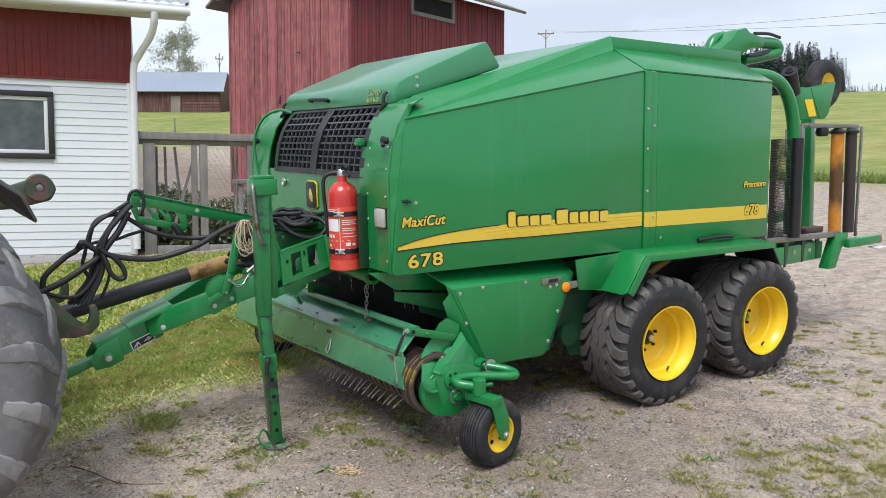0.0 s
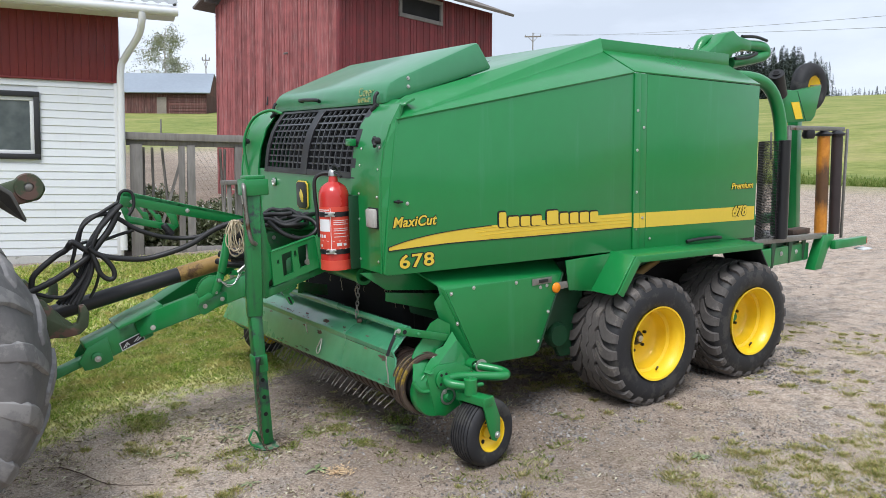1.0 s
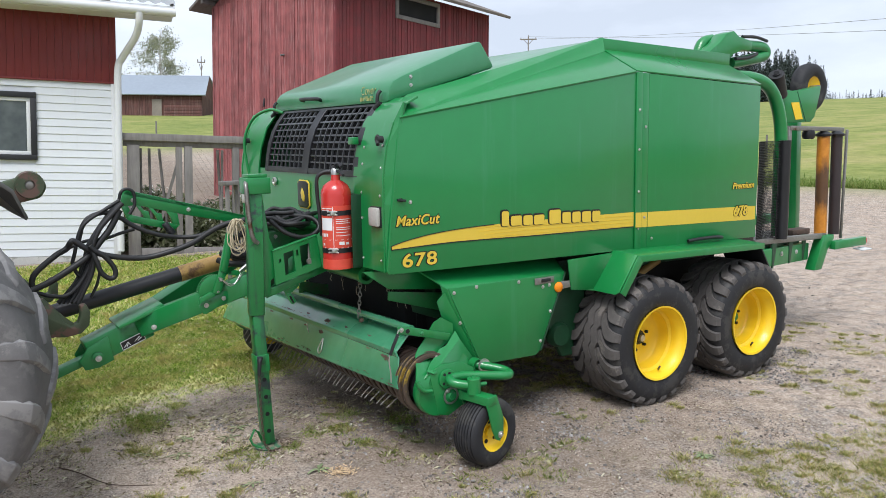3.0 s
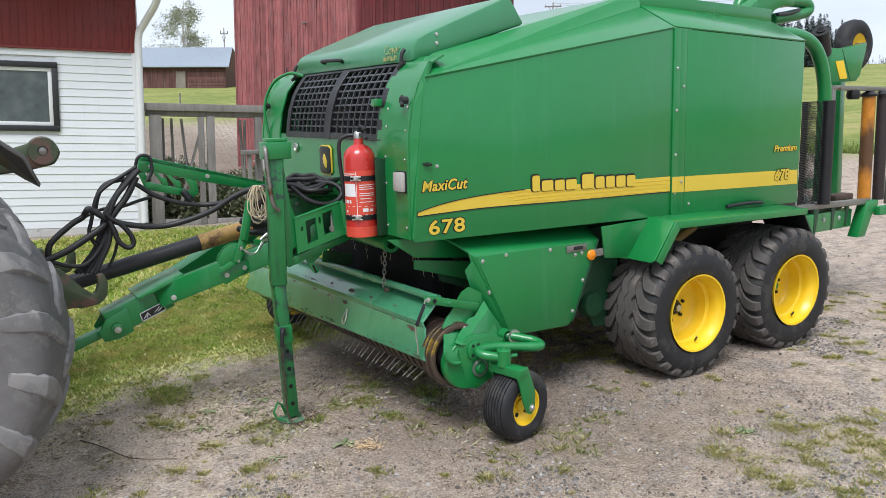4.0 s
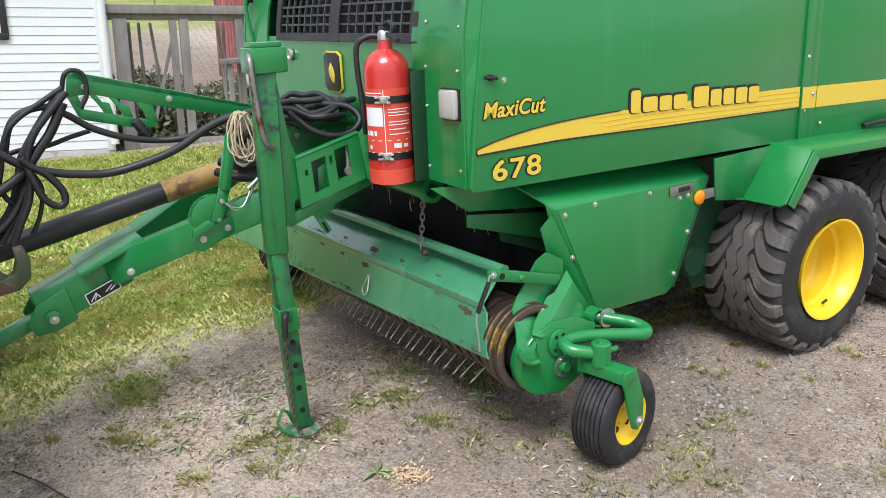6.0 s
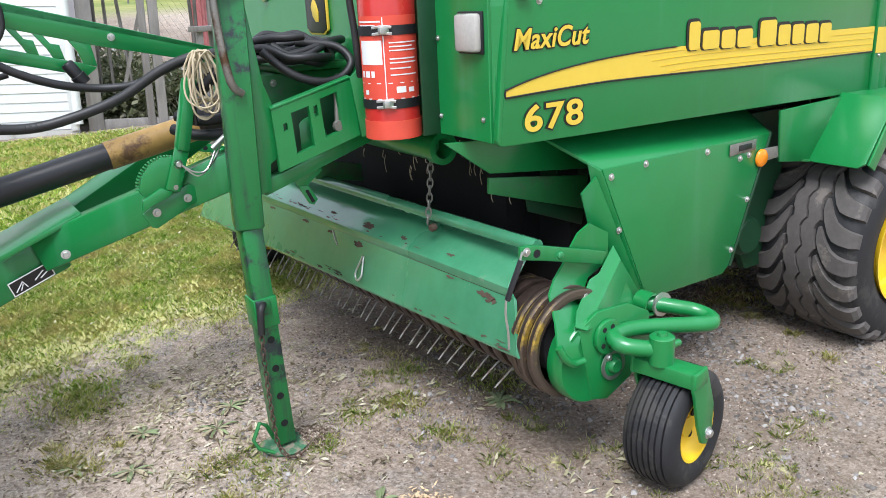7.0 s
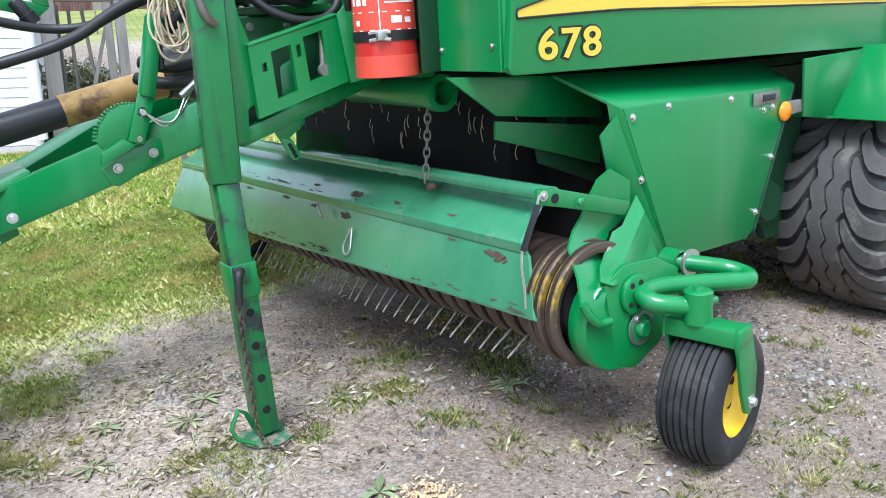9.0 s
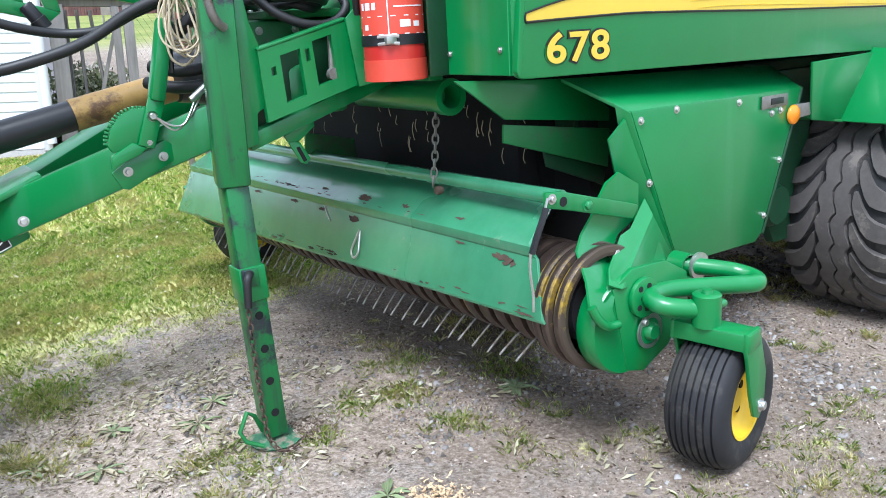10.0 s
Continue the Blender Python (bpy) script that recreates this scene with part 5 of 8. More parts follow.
part("gearbox", joined(box(-0.37, -0.02, 0.90, 1.48, 1.02, 1.345, 0.02), box(-0.32, -0.04, 0.86, 1.55, 1.345, 1.372, 0.008)), GREEN_DUSTY, baler, "dusty green gearbox housing")
for yy in (0.96, 1.05, 1.3, 1.5):
    part("bolt", bolt((-0.29, yy, 1.372), "z", 1, 0.010), ZINC, baler)

for xx, zz in ((-0.33, 1.31), (-0.20, 1.31), (-0.07, 1.31), (-0.20, 1.22)):
    part("bolt", bolt((xx, 0.90, zz), "y", -1, 0.009), ZINC, baler)

# pierced side frame between stand and body
def pierced(poly, holes, y0, y1):
    """A plate in the x-z plane with rectangular holes, made from strips."""
    (xa, za), (xb, zb), (xc, zc), (xd, zd) = poly          # bottom front, bottom rear, top rear, top front
    cuts = sorted({0.0, 1.0, *[h[0] for h in holes], *[h[1] for h in holes]})
    rows = sorted({0.0, 1.0, *[h[2] for h in holes], *[h[3] for h in holes]})
    bms = []

    def at(u, v):
        return (xa + (xb - xa) * u) * (1 - v) + (xd + (xc - xd) * u) * v, (za + (zb - za) * u) * (1 - v) + (zd + (zc - zd) * u) * v

    for u0, u1 in zip(cuts, cuts[1:]):
        for v0, v1 in zip(rows, rows[1:]):
            if not any(h[0] <= u0 < h[1] and h[2] <= v0 < h[3] for h in holes):
                bms.append(prism([at(u0, v0), at(u1, v0), at(u1, v1), at(u0, v1)], "y", y0, y1, 0))
    bm = joined(*bms)
    bmesh.ops.remove_doubles(bm, verts=bm.verts[:], dist=1e-5)
    seen = {}
    for f in bm.faces[:]:
        key = tuple(sorted(v.index for v in f.verts))
        seen.setdefault(key, []).append(f)
    bm.verts.index_update()
    seen = {}
    for f in bm.faces[:]:
        seen.setdefault(tuple(sorted(v.index for v in f.verts)), []).append(f)
    bmesh.ops.delete(bm, geom=[f for fs in seen.values() if len(fs) > 1 for f in fs], context="FACES")
    return finish(bm)


side_frame = part("side_frame", pierced([(-0.445, 1.04), (-0.13, 1.125), (-0.15, 1.325), (-0.455, 1.25)], [(0.22, 0.44, 0.16, 0.84), (0.58, 0.80, 0.22, 0.88), (0.11, 0.16, 0.60, 0.72), (0.49, 0.54, 0.62, 0.80)], 0.635, 0.655), GREEN, baler, "green plate with cut-out windows")
part("frame_lip", slab([(-0.456, 0.633, 1.25), (-0.15, 0.633, 1.326), (-0.15, 0.665, 1.329), (-0.456, 0.665, 1.253)], 0.008), GREEN, side_frame)
part("frame_back", slab([(-0.445, 0.73, 1.02), (-0.10, 0.73, 1.12), (-0.10, 0.73, 1.32), (-0.455, 0.73, 1.25)], 0.01), GREEN_DARK, side_frame)
part("frame_gusset", slab([(-0.13, 0.63, 1.12), (-0.03, 0.60, 1.14), (-0.03, 0.60, 1.46), (-0.16, 0.63, 1.33)], 0.014), GREEN, side_frame)
part("frame_bolt", joined(tube([(-0.205, 0.66, 1.165), (-0.20, 0.66, 1.29)], 0.009, 8, 1), lathe([(0.02, 0), (0.02, -0.02)], (-0.205, 0.66, 1.165), "y", 10)), STEEL, side_frame)
part("cross_brace", beam((-0.50, 0.70, 0.98), (0.02, 0.72, 1.135), 0.06, 0.05, 0.006), GREEN, side_frame)
part("lower_bracket", joined(slab([(-0.371, 0.70, 0.985), (-0.265, 0.70, 1.031), (-0.262, 0.70, 1.005), (-0.321, 0.70, 0.964), (-0.358, 0.70, 0.963)], 0.010), slab([(-0.358, 0.70, 0.963), (-0.321, 0.70, 0.964), (-0.288, 0.70, 0.905), (-0.304, 0.70, 0.887), (-0.323, 0.70, 0.895)], 0.010)), GREEN, side_frame)
part("bracket_slot", slab([(-0.335, 0.6985, 0.945), (-0.323, 0.6985, 0.947), (-0.301, 0.6985, 0.900), (-0.313, 0.6985, 0.896)], 0.003, 0), VOID, side_frame)

# parking stand
stand = part("parking_stand", beam((-0.552, 0.655, 1.63), (-0.572, 0.66, 0.865), 0.10, 0.098, 0.010), GREEN_SCUFF, baler, "worn green parking stand on a foot plate")
part("stand_head", joined(box(-0.615, -0.465, 0.585, 0.725, 1.615, 1.715, 0.008), box(-0.60, -0.48, 0.60, 0.71, 1.715, 1.735, 0.004)), GREEN, stand)
leg = part("inner_leg", beam((-0.572, 0.66, 0.867), (-0.540, 0.66, 0.03), 0.076, 0.074, 0.008), GREEN_SCUFF, stand)
part("collar", beam((-0.5625, 0.66, 0.615), (-0.5583, 0.66, 0.505), 0.088, 0.086, 0.004), GREEN, stand)
for z in (0.455, 0.342, 0.230, 0.118):
    part("leg_hole", lathe([(0.0, -0.0015), (0.0135, -0.0015), (0.0135, 0.002), (0.0, 0.003)], (-0.5385 - 0.038 * z, 0.6215, z), "y", 16), VOID, leg)
part("pin_boss", box(-0.598, -0.545, 0.607, 0.628, 0.555, 0.612, 0.004), GREEN_SCUFF, stand)
part("stand_pin", tube([(-0.572, 0.612, 0.597), (-0.585, 0.592, 0.595), (-0.594, 0.586, 0.575), (-0.600, 0.586, 0.50)], 0.0125, 10, 4), HOSE, stand, "bent dark steel locking pin")
part("stand_bar", tube([(-0.61, 0.62, 1.685), (-0.625, 0.575, 1.66), (-0.62, 0.57, 1.50), (-0.60, 0.575, 1.36), (-0.56, 0.60, 1.32)], 0.013, 10, 5), STEEL, stand, "bent grey crank rod")
part("foot_plate", lathe([(0.0, 0.0), (0.084, 0.0), (0.087, 0.006), (0.06, 0.012), (0.0, 0.024)], (-0.535, 0.664, 0.002), "z", 16), GREEN_FOOT, stand)
part("foot_ring", tube([(-0.600, 0.60, 0.025), (-0.650, 0.622, 0.050), (-0.664, 0.63, 0.085), (-0.628, 0.648, 0.135), (-0.600, 0.66, 0.11), (-0.575, 0.67, 0.045)], 0.0075, 8, 1), GREEN_DUSTY, stand)
part("stand_chain", chain([(-0.600, 0.588, 0.50), (-0.600, 0.59, 0.34), (-0.596, 0.59, 0.18), (-0.590, 0.585, 0.07), (-0.572, 0.56, 0.024), (-0.545, 0.545, 0.014), (-0.50, 0.56, 0.014)], 0.0062, 0.030), RUSTY, stand, "rusty hanging chain")
part("stand_wing", prism([(-0.515, 0.97), (-0.512, 1.60), (-0.50, 1.60), (-0.465, 1.333), (-0.437, 1.251), (-0.444, 1.085), (-0.470, 1.07), (-0.477, 0.978)], "y", 0.65, 0.665, 0.003), GREEN, stand)

# hose carrier arm
arm = part("hose_arm", joined(prism([(-1.215, 1.545), (-1.20, 1.635), (-1.17, 1.645), (-0.30, 1.40), (-0.30, 1.345), (-0.84, 1.470), (-1.12, 1.548)], "y", 1.19, 1.215, 0.003),
                              prism([(-1.20, 1.62), (-1.17, 1.645), (-0.30, 1.40), (-0.30, 1.385)], "y", 1.19, 1.27, 0.003)), GREEN, baler, "green slotted hose carrier arm")
part("slot_comb", joined(prism([(-1.180, 1.455), (-1.168, 1.492), (-0.915, 1.420), (-0.862, 1.400), (-0.90, 1.372), (-1.16, 1.443)], "y", 1.191, 1.214, 0.002),
                         prism([(-1.213, 1.550), (-1.172, 1.552), (-1.150, 1.484), (-1.180, 1.460)], "y", 1.1915, 1.2135, 0.002),
                         prism([(-0.945, 1.505), (-0.872, 1.482), (-0.860, 1.402), (-0.905, 1.415), (-0.915, 1.455)], "y", 1.1915, 1.2135, 0.002),
                         *[prism([(-1.128 + 0.078 * k, 1.552 - 0.022 * k), (-1.098 + 0.078 * k, 1.544 - 0.022 * k), (-1.078 + 0.078 * k, 1.512 - 0.020 * k), (-1.050 + 0.078 * k, 1.505 - 0.020 * k), (-1.040 + 0.078 * k, 1.455 - 0.021 * k), (-1.075 + 0.078 * k, 1.464 - 0.021 * k), (-1.090 + 0.078 * k, 1.495 - 0.020 * k)], "y", 1.1915, 1.2135, 0.002) for k in range(2)]), GREEN, arm)
for xx, z in ((-1.14, 1.58), (-0.80, 1.50), (-1.15, 1.53)):
    part("bolt", bolt((xx, 1.19, z), "y", -1, 0.009), ZINC, arm)
part("carrier_post", beam((-0.32, 1.2, 1.37), (-0.05, 1.2, 1.37), 0.05, 0.07, 0.006), GREEN, arm)

# hydraulic hoses
def hose(points, r=0.014, steps=6, ribs=False):
    part("hydraulic_hose", ribbed(points, r) if ribs else tube(points, r, 10, steps), HOSE, baler, "black hydraulic hose")


hose([(-1.754, 1.08, 1.091), (-1.738, 1.08, 1.187), (-1.621, 1.08, 1.287), (-1.56, 1.06, 1.325), (-1.536, 1.03, 1.366), (-1.517, 1.03, 1.37), (-1.433, 1.03, 1.307), (-1.313, 1.03, 1.261), (-1.141, 1.03, 1.235), (-0.999, 1.0, 1.258), (-0.849, 0.98, 1.306), (-0.715, 0.95, 1.384), (-0.617, 0.92, 1.422), (-0.507, 0.9, 1.432), (-0.30, 0.92, 1.45)], 0.018, ribs=True)
hose([(-2.05, 1.04, 0.98), (-1.85, 1.05, 1.06), (-1.756, 1.05, 1.104), (-1.651, 1.05, 1.148), (-1.543, 1.05, 1.209), (-1.464, 1.05, 1.258), (-1.415, 1.05, 1.302), (-1.364, 1.05, 1.364), (-1.313, 1.05, 1.425), (-1.249, 1.05, 1.536)], 0.019)
hose([(-1.238, 1.09, 1.591), (-1.328, 1.09, 1.539), (-1.424, 1.09, 1.481), (-1.475, 1.09, 1.419), (-1.512, 1.09, 1.291), (-1.528, 1.09, 1.227), (-1.50, 1.09, 1.16), (-1.45, 1.09, 1.14)], 0.011)
hose([(-1.486, 1.1, 1.353), (-1.456, 1.1, 1.449), (-1.406, 1.1, 1.503), (-1.312, 1.1, 1.521), (-1.236, 1.1, 1.481), (-1.145, 1.1, 1.415), (-1.017, 1.1, 1.361), (-0.884, 1.1, 1.335), (-0.776, 1.05, 1.341), (-0.682, 1.0, 1.385), (-0.572, 0.95, 1.424), (-0.35, 0.92, 1.46)], 0.015, ribs=True)
hose([(-1.44, 1.0, 1.34), (-1.415, 1.0, 1.308), (-1.364, 1.0, 1.27), (-1.316, 1.0, 1.199), (-1.312, 1.0, 1.148), (-1.344, 1.0, 1.135), (-1.387, 1.0, 1.174), (-1.409, 1.0, 1.242), (-1.43, 1.01, 1.32)], 0.015)
hose([(-1.62, 1.14, 1.28), (-1.457, 1.15, 1.348), (-1.331, 1.15, 1.358), (-1.234, 1.15, 1.384), (-1.152, 1.15, 1.402)], 0.010)
hose([(-1.23, 1.16, 1.58), (-1.215, 1.15, 1.636), (-1.181, 1.15, 1.654), (-1.143, 1.15, 1.632), (-1.14, 1.15, 1.555), (-1.174, 1.15, 1.498)], 0.010)
hose([(-1.40, 1.07, 1.26), (-1.38, 1.08, 1.195), (-1.403, 1.08, 1.097), (-1.445, 1.08, 1.018)], 0.009)
hose([(-1.85, 1.06, 1.10), (-1.735, 1.06, 1.084), (-1.672, 1.06, 1.06), (-1.585, 1.06, 1.048), (-1.521, 1.06, 1.09), (-1.47, 1.06, 1.158), (-1.433, 1.06, 1.237)], 0.012)
for k in range(6):
    hose([(-1.232 - 0.007 * k, 1.04 + 0.015 * k, 1.577 - 0.005 * k), (-1.309 - 0.007 * k, 1.04 + 0.015 * k, 1.50 - 0.009 * k), (-1.376 - 0.004 * k, 1.04 + 0.015 * k, 1.423 - 0.008 * k), (-1.417 - 0.003 * k, 1.04 + 0.012 * k, 1.329),
          (-1.418 - 0.008 * k, 1.04 + 0.015 * k, 1.246), (-1.44 - 0.012 * k, 1.04 + 0.015 * k, 1.157 - 0.010 * (k % 3)), (-1.489 - 0.016 * k, 1.04 + 0.015 * k, 1.064 - 0.014 * (k % 2)), (-1.522 - 0.02 * k, 1.04 + 0.015 * k, 1.0)], 0.014)
# coiled hoses on the gearbox and rope on the stand
rh = random.Random(14)
for k in range(6):
    pts = []
    ax, ay, ox, oy, ph = rh.uniform(0.13, 0.22), rh.uniform(0.16, 0.25), rh.uniform(-0.05, 0.05), rh.uniform(-0.05, 0.05), rh.uniform(0, 6.28)
    for j in range(13):
        a = 5.6 * j / 12 + ph
        pts.append((-0.225 + ox + ax * math.cos(a), 0.99 + oy + ay * math.sin(a), 1.392 + 0.011 * k + rh.uniform(-0.012, 0.018) + 0.02 * math.sin(2 * a + ph)))
    part("coiled_hose", tube(pts, rh.choice((0.011, 0.0145)), 10, 4), HOSE, baler, "black coiled hose")
part("coiled_hose", ribbed([(-0.40, 0.80, 1.43), (-0.33, 0.74, 1.355), (-0.24, 0.71, 1.318), (-0.15, 0.71, 1.325), (-0.095, 0.73, 1.375), (-0.13, 0.78, 1.43), (-0.26, 0.84, 1.45)], 0.016), HOSE, baler, "black ribbed hose loop")
ro = random.Random(5)
for k in range(14):
    pts = []
    wide, h, tilt, sag = ro.uniform(0.018, 0.045), ro.uniform(0.055, 0.105), ro.uniform(-0.45, 0.45), ro.uniform(0, 0.02)
    cx0, cy0, cz0 = -0.612 + ro.uniform(-0.02, 0.02), 0.79 + ro.uniform(0, 0.07), 1.445 - h
    for j in range(17):
        a = 2 * math.pi * j / 16
        pts.append((cx0 + wide * math.cos(a) * (1.25 - 0.5 * math.sin(a)) + tilt * h * 0.3 * math.sin(a), cy0 + 0.025 * math.sin(a + k), cz0 + h * math.sin(a) - sag * (1 - math.sin(a)) + ro.uniform(-0.006, 0.006)))
    part("rope_coil", tube(pts, 0.0036, 6, 3), ROPE, baler, "coiled cream twine")
part("cable_plug", joined(tube([(-0.62, 0.86, 1.31), (-0.57, 0.84, 1.36), (-0.50, 0.82, 1.40)], 0.024, 10, 3), tube([(-0.64, 0.87, 1.20), (-0.635, 0.865, 1.32), (-0.62, 0.86, 1.40)], 0.008, 6, 3)), BLACK, baler)
part("cable_arch", tube([(0.02, 2.25, 1.55), (-0.02, 2.28, 1.9), (0.04, 2.22, 2.10), (0.12, 2.05, 2.17), (0.17, 1.9, 2.14)], 0.012, 8, 6), GREEN, baler)

# cross tube and hanging chain below the front panel
part("cross_tube", lathe([(0.038, 0.52), (0.05, 0.50), (0.05, -0.02), (0.058, -0.02), (0.058, -0.06), (0.036, -0.06), (0.034, 0.02), (0.0, 0.02)], (0.075, 0.47, 1.075), "y", 28), GREEN, baler)
part("tube_bracket", prism([(0.03, 1.15), (0.16, 1.15), (0.14, 1.05), (0.05, 1.05)], "y", 0.72, 0.76, 0.004), GREEN, baler)
part("guard_chain", chain([(0.075, 0.50, 1.02), (0.07, 0.51, 0.90), (0.06, 0.52, 0.775)], 0.0078, 0.038), STEEL, baler, "zinc guard chain")
plug = part("cable_socket", lathe([(0.0, 0.0), (0.018, 0.0), (0.022, 0.006), (0.022, 0.05), (0.026, 0.052), (0.026, 0.085), (0.019, 0.085), (0.017, 0.07), (0.0, 0.07)], (0, 0, 0), "z", 20), BLACK, baler, "black trailer cable socket")
plug.matrix_local = Matrix.Translation((-0.968, 1.15, 1.425)) @ V(0.055, 0.0, -0.085).to_track_quat("Z", "Y").to_matrix().to_4x4()

# pick-up: guard, reel with bands and tines, end shields
SK = -0.055
SAG = 0.022
def slanted(bm, z0=0.462):
    """Cut both ends of the guard at a slant: the lower corners reach furthest out."""
    for v in bm.verts:
        lip = max(0.0, 0.626 - v.co.z) / 0.164
        cut = max(0.0, v.co.z - z0) * (0.55 if v.co.z < 0.66 else 0.60)
        if v.co.y < 0.3:
            v.co.y += cut
            v.co.x += SK * cut
        elif v.co.y > 2.1:
            v.co.y -= cut
            v.co.x -= SK * cut
        v.co.z -= SAG * max(v.co.y, 0.0) * lip
    return bm


pickup = part("wind_guard", slanted(strip([(0.004, 0.462), (0.0, 0.472), (0.066, 0.626), (0.062, 0.632), (0.060, 0.660), (0.066, 0.666), (0.19, 0.742), (0.235, 0.778)], -0.07, 2.70, 0.010, SK)), GREEN_WORN_SHEEN, baler, "scuffed green wind guard with bare patches")
part("guard_rod", tube([(0.150, 0.0, 0.795), (0.150 + SK * 2.46, 2.46, 0.795)], 0.024, 14, 1), GREEN_WORN_SHEEN, pickup)
for yy in (-0.082, 2.66):
    part("guard_link", prism([(x + SK * yy, z) for x, z in ((0.008, 0.843), (0.068, 0.837), (0.379, 0.747), (0.355, 0.707), (0.097, 0.778), (0.007, 0.800))], "y", yy, yy + 0.014, 0.004), GREEN, pickup)
    part("link_bolt", bolt((0.030 + SK * yy, yy, 0.822), "y", -1, 0.010, 0.010), ZINC, pickup)
    part("link_bolt", bolt((0.165 + SK * yy, yy, 0.783), "y", -1, 0.013, 0.012), GREEN, pickup)
    part("link_hole", lathe([(0.0, -0.001), (0.014, -0.001), (0.014, 0.002)], (0.072 + SK * yy, yy - 0.0005, 0.808), "y", 14), VOID, pickup)
part("rubber_strap", tube([(0.006, -0.090, 0.803), (-0.012, -0.092, 0.770), (-0.030, -0.092, 0.735), (-0.050, -0.090, 0.686)], 0.010, 6, 3), BLACK, pickup, "black rubber strap")
part("strap_hook", tube([(0.012, -0.090, 0.83), (0.0, -0.092, 0.80), (0.01, -0.094, 0.79)], 0.004, 6, 3), ZINC, pickup)
part("strap_wire", tube([(-0.055, -0.09, 0.69), (-0.058, -0.09, 0.64), (-0.048, -0.088, 0.58), (-0.045, -0.086, 0.52)], 0.004, 6, 3), ZINC, pickup)
# bare patches where the paint has flaked off the guard
rc = random.Random(21)


def flake(x, y, z, nx, nz, length, width, material=RUSTY):
    """A ragged bare patch lying on the sheet; nx and nz give the sheet's slope."""
    bm = bmesh.new()
    ring = []
    k = 21
    d = math.hypot(nx, nz)
    for i in range(k):
        a = 2 * math.pi * i / k
        u, w = math.cos(a) * length * rc.uniform(0.4, 1.0), math.sin(a) * width * rc.uniform(0.25, 1.0)
        ring.append(bm.verts.new((x + w * nx / d + SK * u, y + u, z + w * nz / d)))
    bm.faces.new(ring)
    bmesh.ops.recalc_face_normals(bm, faces=bm.faces[:])
    part("bare_patch", bm, material, pickup)


for k in range(30):
    yy = rc.uniform(0.25, 2.3)
    u = rc.uniform(-0.004, 0.012)
    flake(0.074 + SK * yy + u - 0.0012, yy, 0.6685 + 0.61 * u + 0.0022, 0.124, 0.076, rc.uniform(0.006, 0.040), rc.uniform(0.0015, 0.006))
for yy, l, w in ((0.95, 0.055, 0.022), (0.70, 0.03, 0.014), (1.25, 0.04, 0.010), (0.40, 0.03, 0.009)):
    flake(0.098 + SK * yy - 0.0012, yy, 0.6835 + 0.0022, 0.124, 0.076, l, w)
for k in range(30):
    yy = rc.uniform(0.0, 2.45)
    u = rc.uniform(0.004, 0.022)
    flake(0.066 * u / 0.154 + SK * yy - 0.003, yy, 0.472 + u + 0.0012 - SAG * yy * (1 - u / 0.154), 0.066, 0.154, rc.uniform(0.010, 0.06), rc.uniform(0.002, 0.007))
for yy, u, l, w in ((0.16, 0.136, 0.055, 0.015), (0.12, 0.128, 0.04, 0.018), (0.36, 0.146, 0.03, 0.006), (0.98, 0.136, 0.05, 0.016), (1.22, 0.140, 0.03, 0.012), (1.45, 0.142, 0.05, 0.010), (1.8, 0.143, 0.04, 0.009)):
    flake(0.066 * u / 0.154 + SK * yy - 0.003, yy, 0.472 + u + 0.0012 - SAG * yy * (1 - u / 0.154), 0.066, 0.154, l, w)
part("spring_clip", tube([(-0.018, 0.905, 0.575), (-0.036, 0.89, 0.53), (-0.050, 0.88, 0.50), (-0.056, 0.905, 0.478), (-0.050, 0.93, 0.50), (-0.034, 0.915, 0.545), (-0.024, 0.90, 0.58)], 0.0042, 8, 4), ZINC, pickup, "bright spring clip")
part("spring_clip", tube([(-0.025, 1.16, 0.632), (-0.034, 1.13, 0.612), (-0.044, 1.09, 0.588)], 0.004, 8, 4), ZINC, pickup)
part("chain_stop", lathe([(0.0, -0.016), (0.013, -0.012), (0.016, 0.0), (0.013, 0.012), (0.0, 0.016)], (0.083, 0.52, 0.762), "x", 14), RUSTY, pickup)
reel = part("pickup_reel", lathe([(0.12, 0.0), (0.12, 2.66)], (0.205, -0.10, 0.478), "y", 20), VOID, baler, "dark pick-up reel with worn steel bands")
reel_x = 0.215
band_bm = lathe([(0.170, -0.027), (0.186, -0.025), (0.190, -0.012), (0.190, 0.012), (0.186, 0.025), (0.170, 0.027), (0.160, 0.027), (0.160, -0.027)], (0, 0, 0), "y", 36, True)
band_mesh = to_mesh("band", band_bm, BAND)
band_mesh.materials.append(BAND_END)


def yellow_edge(source, limit):
    """A band whose paint is left on its rim only, where the face turns aside."""
    me = source.copy()
    for poly in me.polygons:
        if poly.normal.y * limit > 0.25 and math.hypot(poly.center.x, poly.center.z) > 0.165:
            poly.material_index = 1
    return me


rim_mesh = yellow_edge(band_mesh, 1)
for k in range(34):
    yy = 0.024 + 2.41 * k / 33
    o = new("band", rim_mesh if k % 7 in (1, 4, 5) else band_mesh)
    o.parent = reel
    o.matrix_local = Matrix.Translation((0.200 + SK * yy, yy, 0.482)) @ Matrix.Rotation(k * 1.3, 4, "Y") @ Matrix.Diagonal((0.872, 1.05, 0.872, 1))
end_mesh = yellow_edge(rim_mesh, -1)
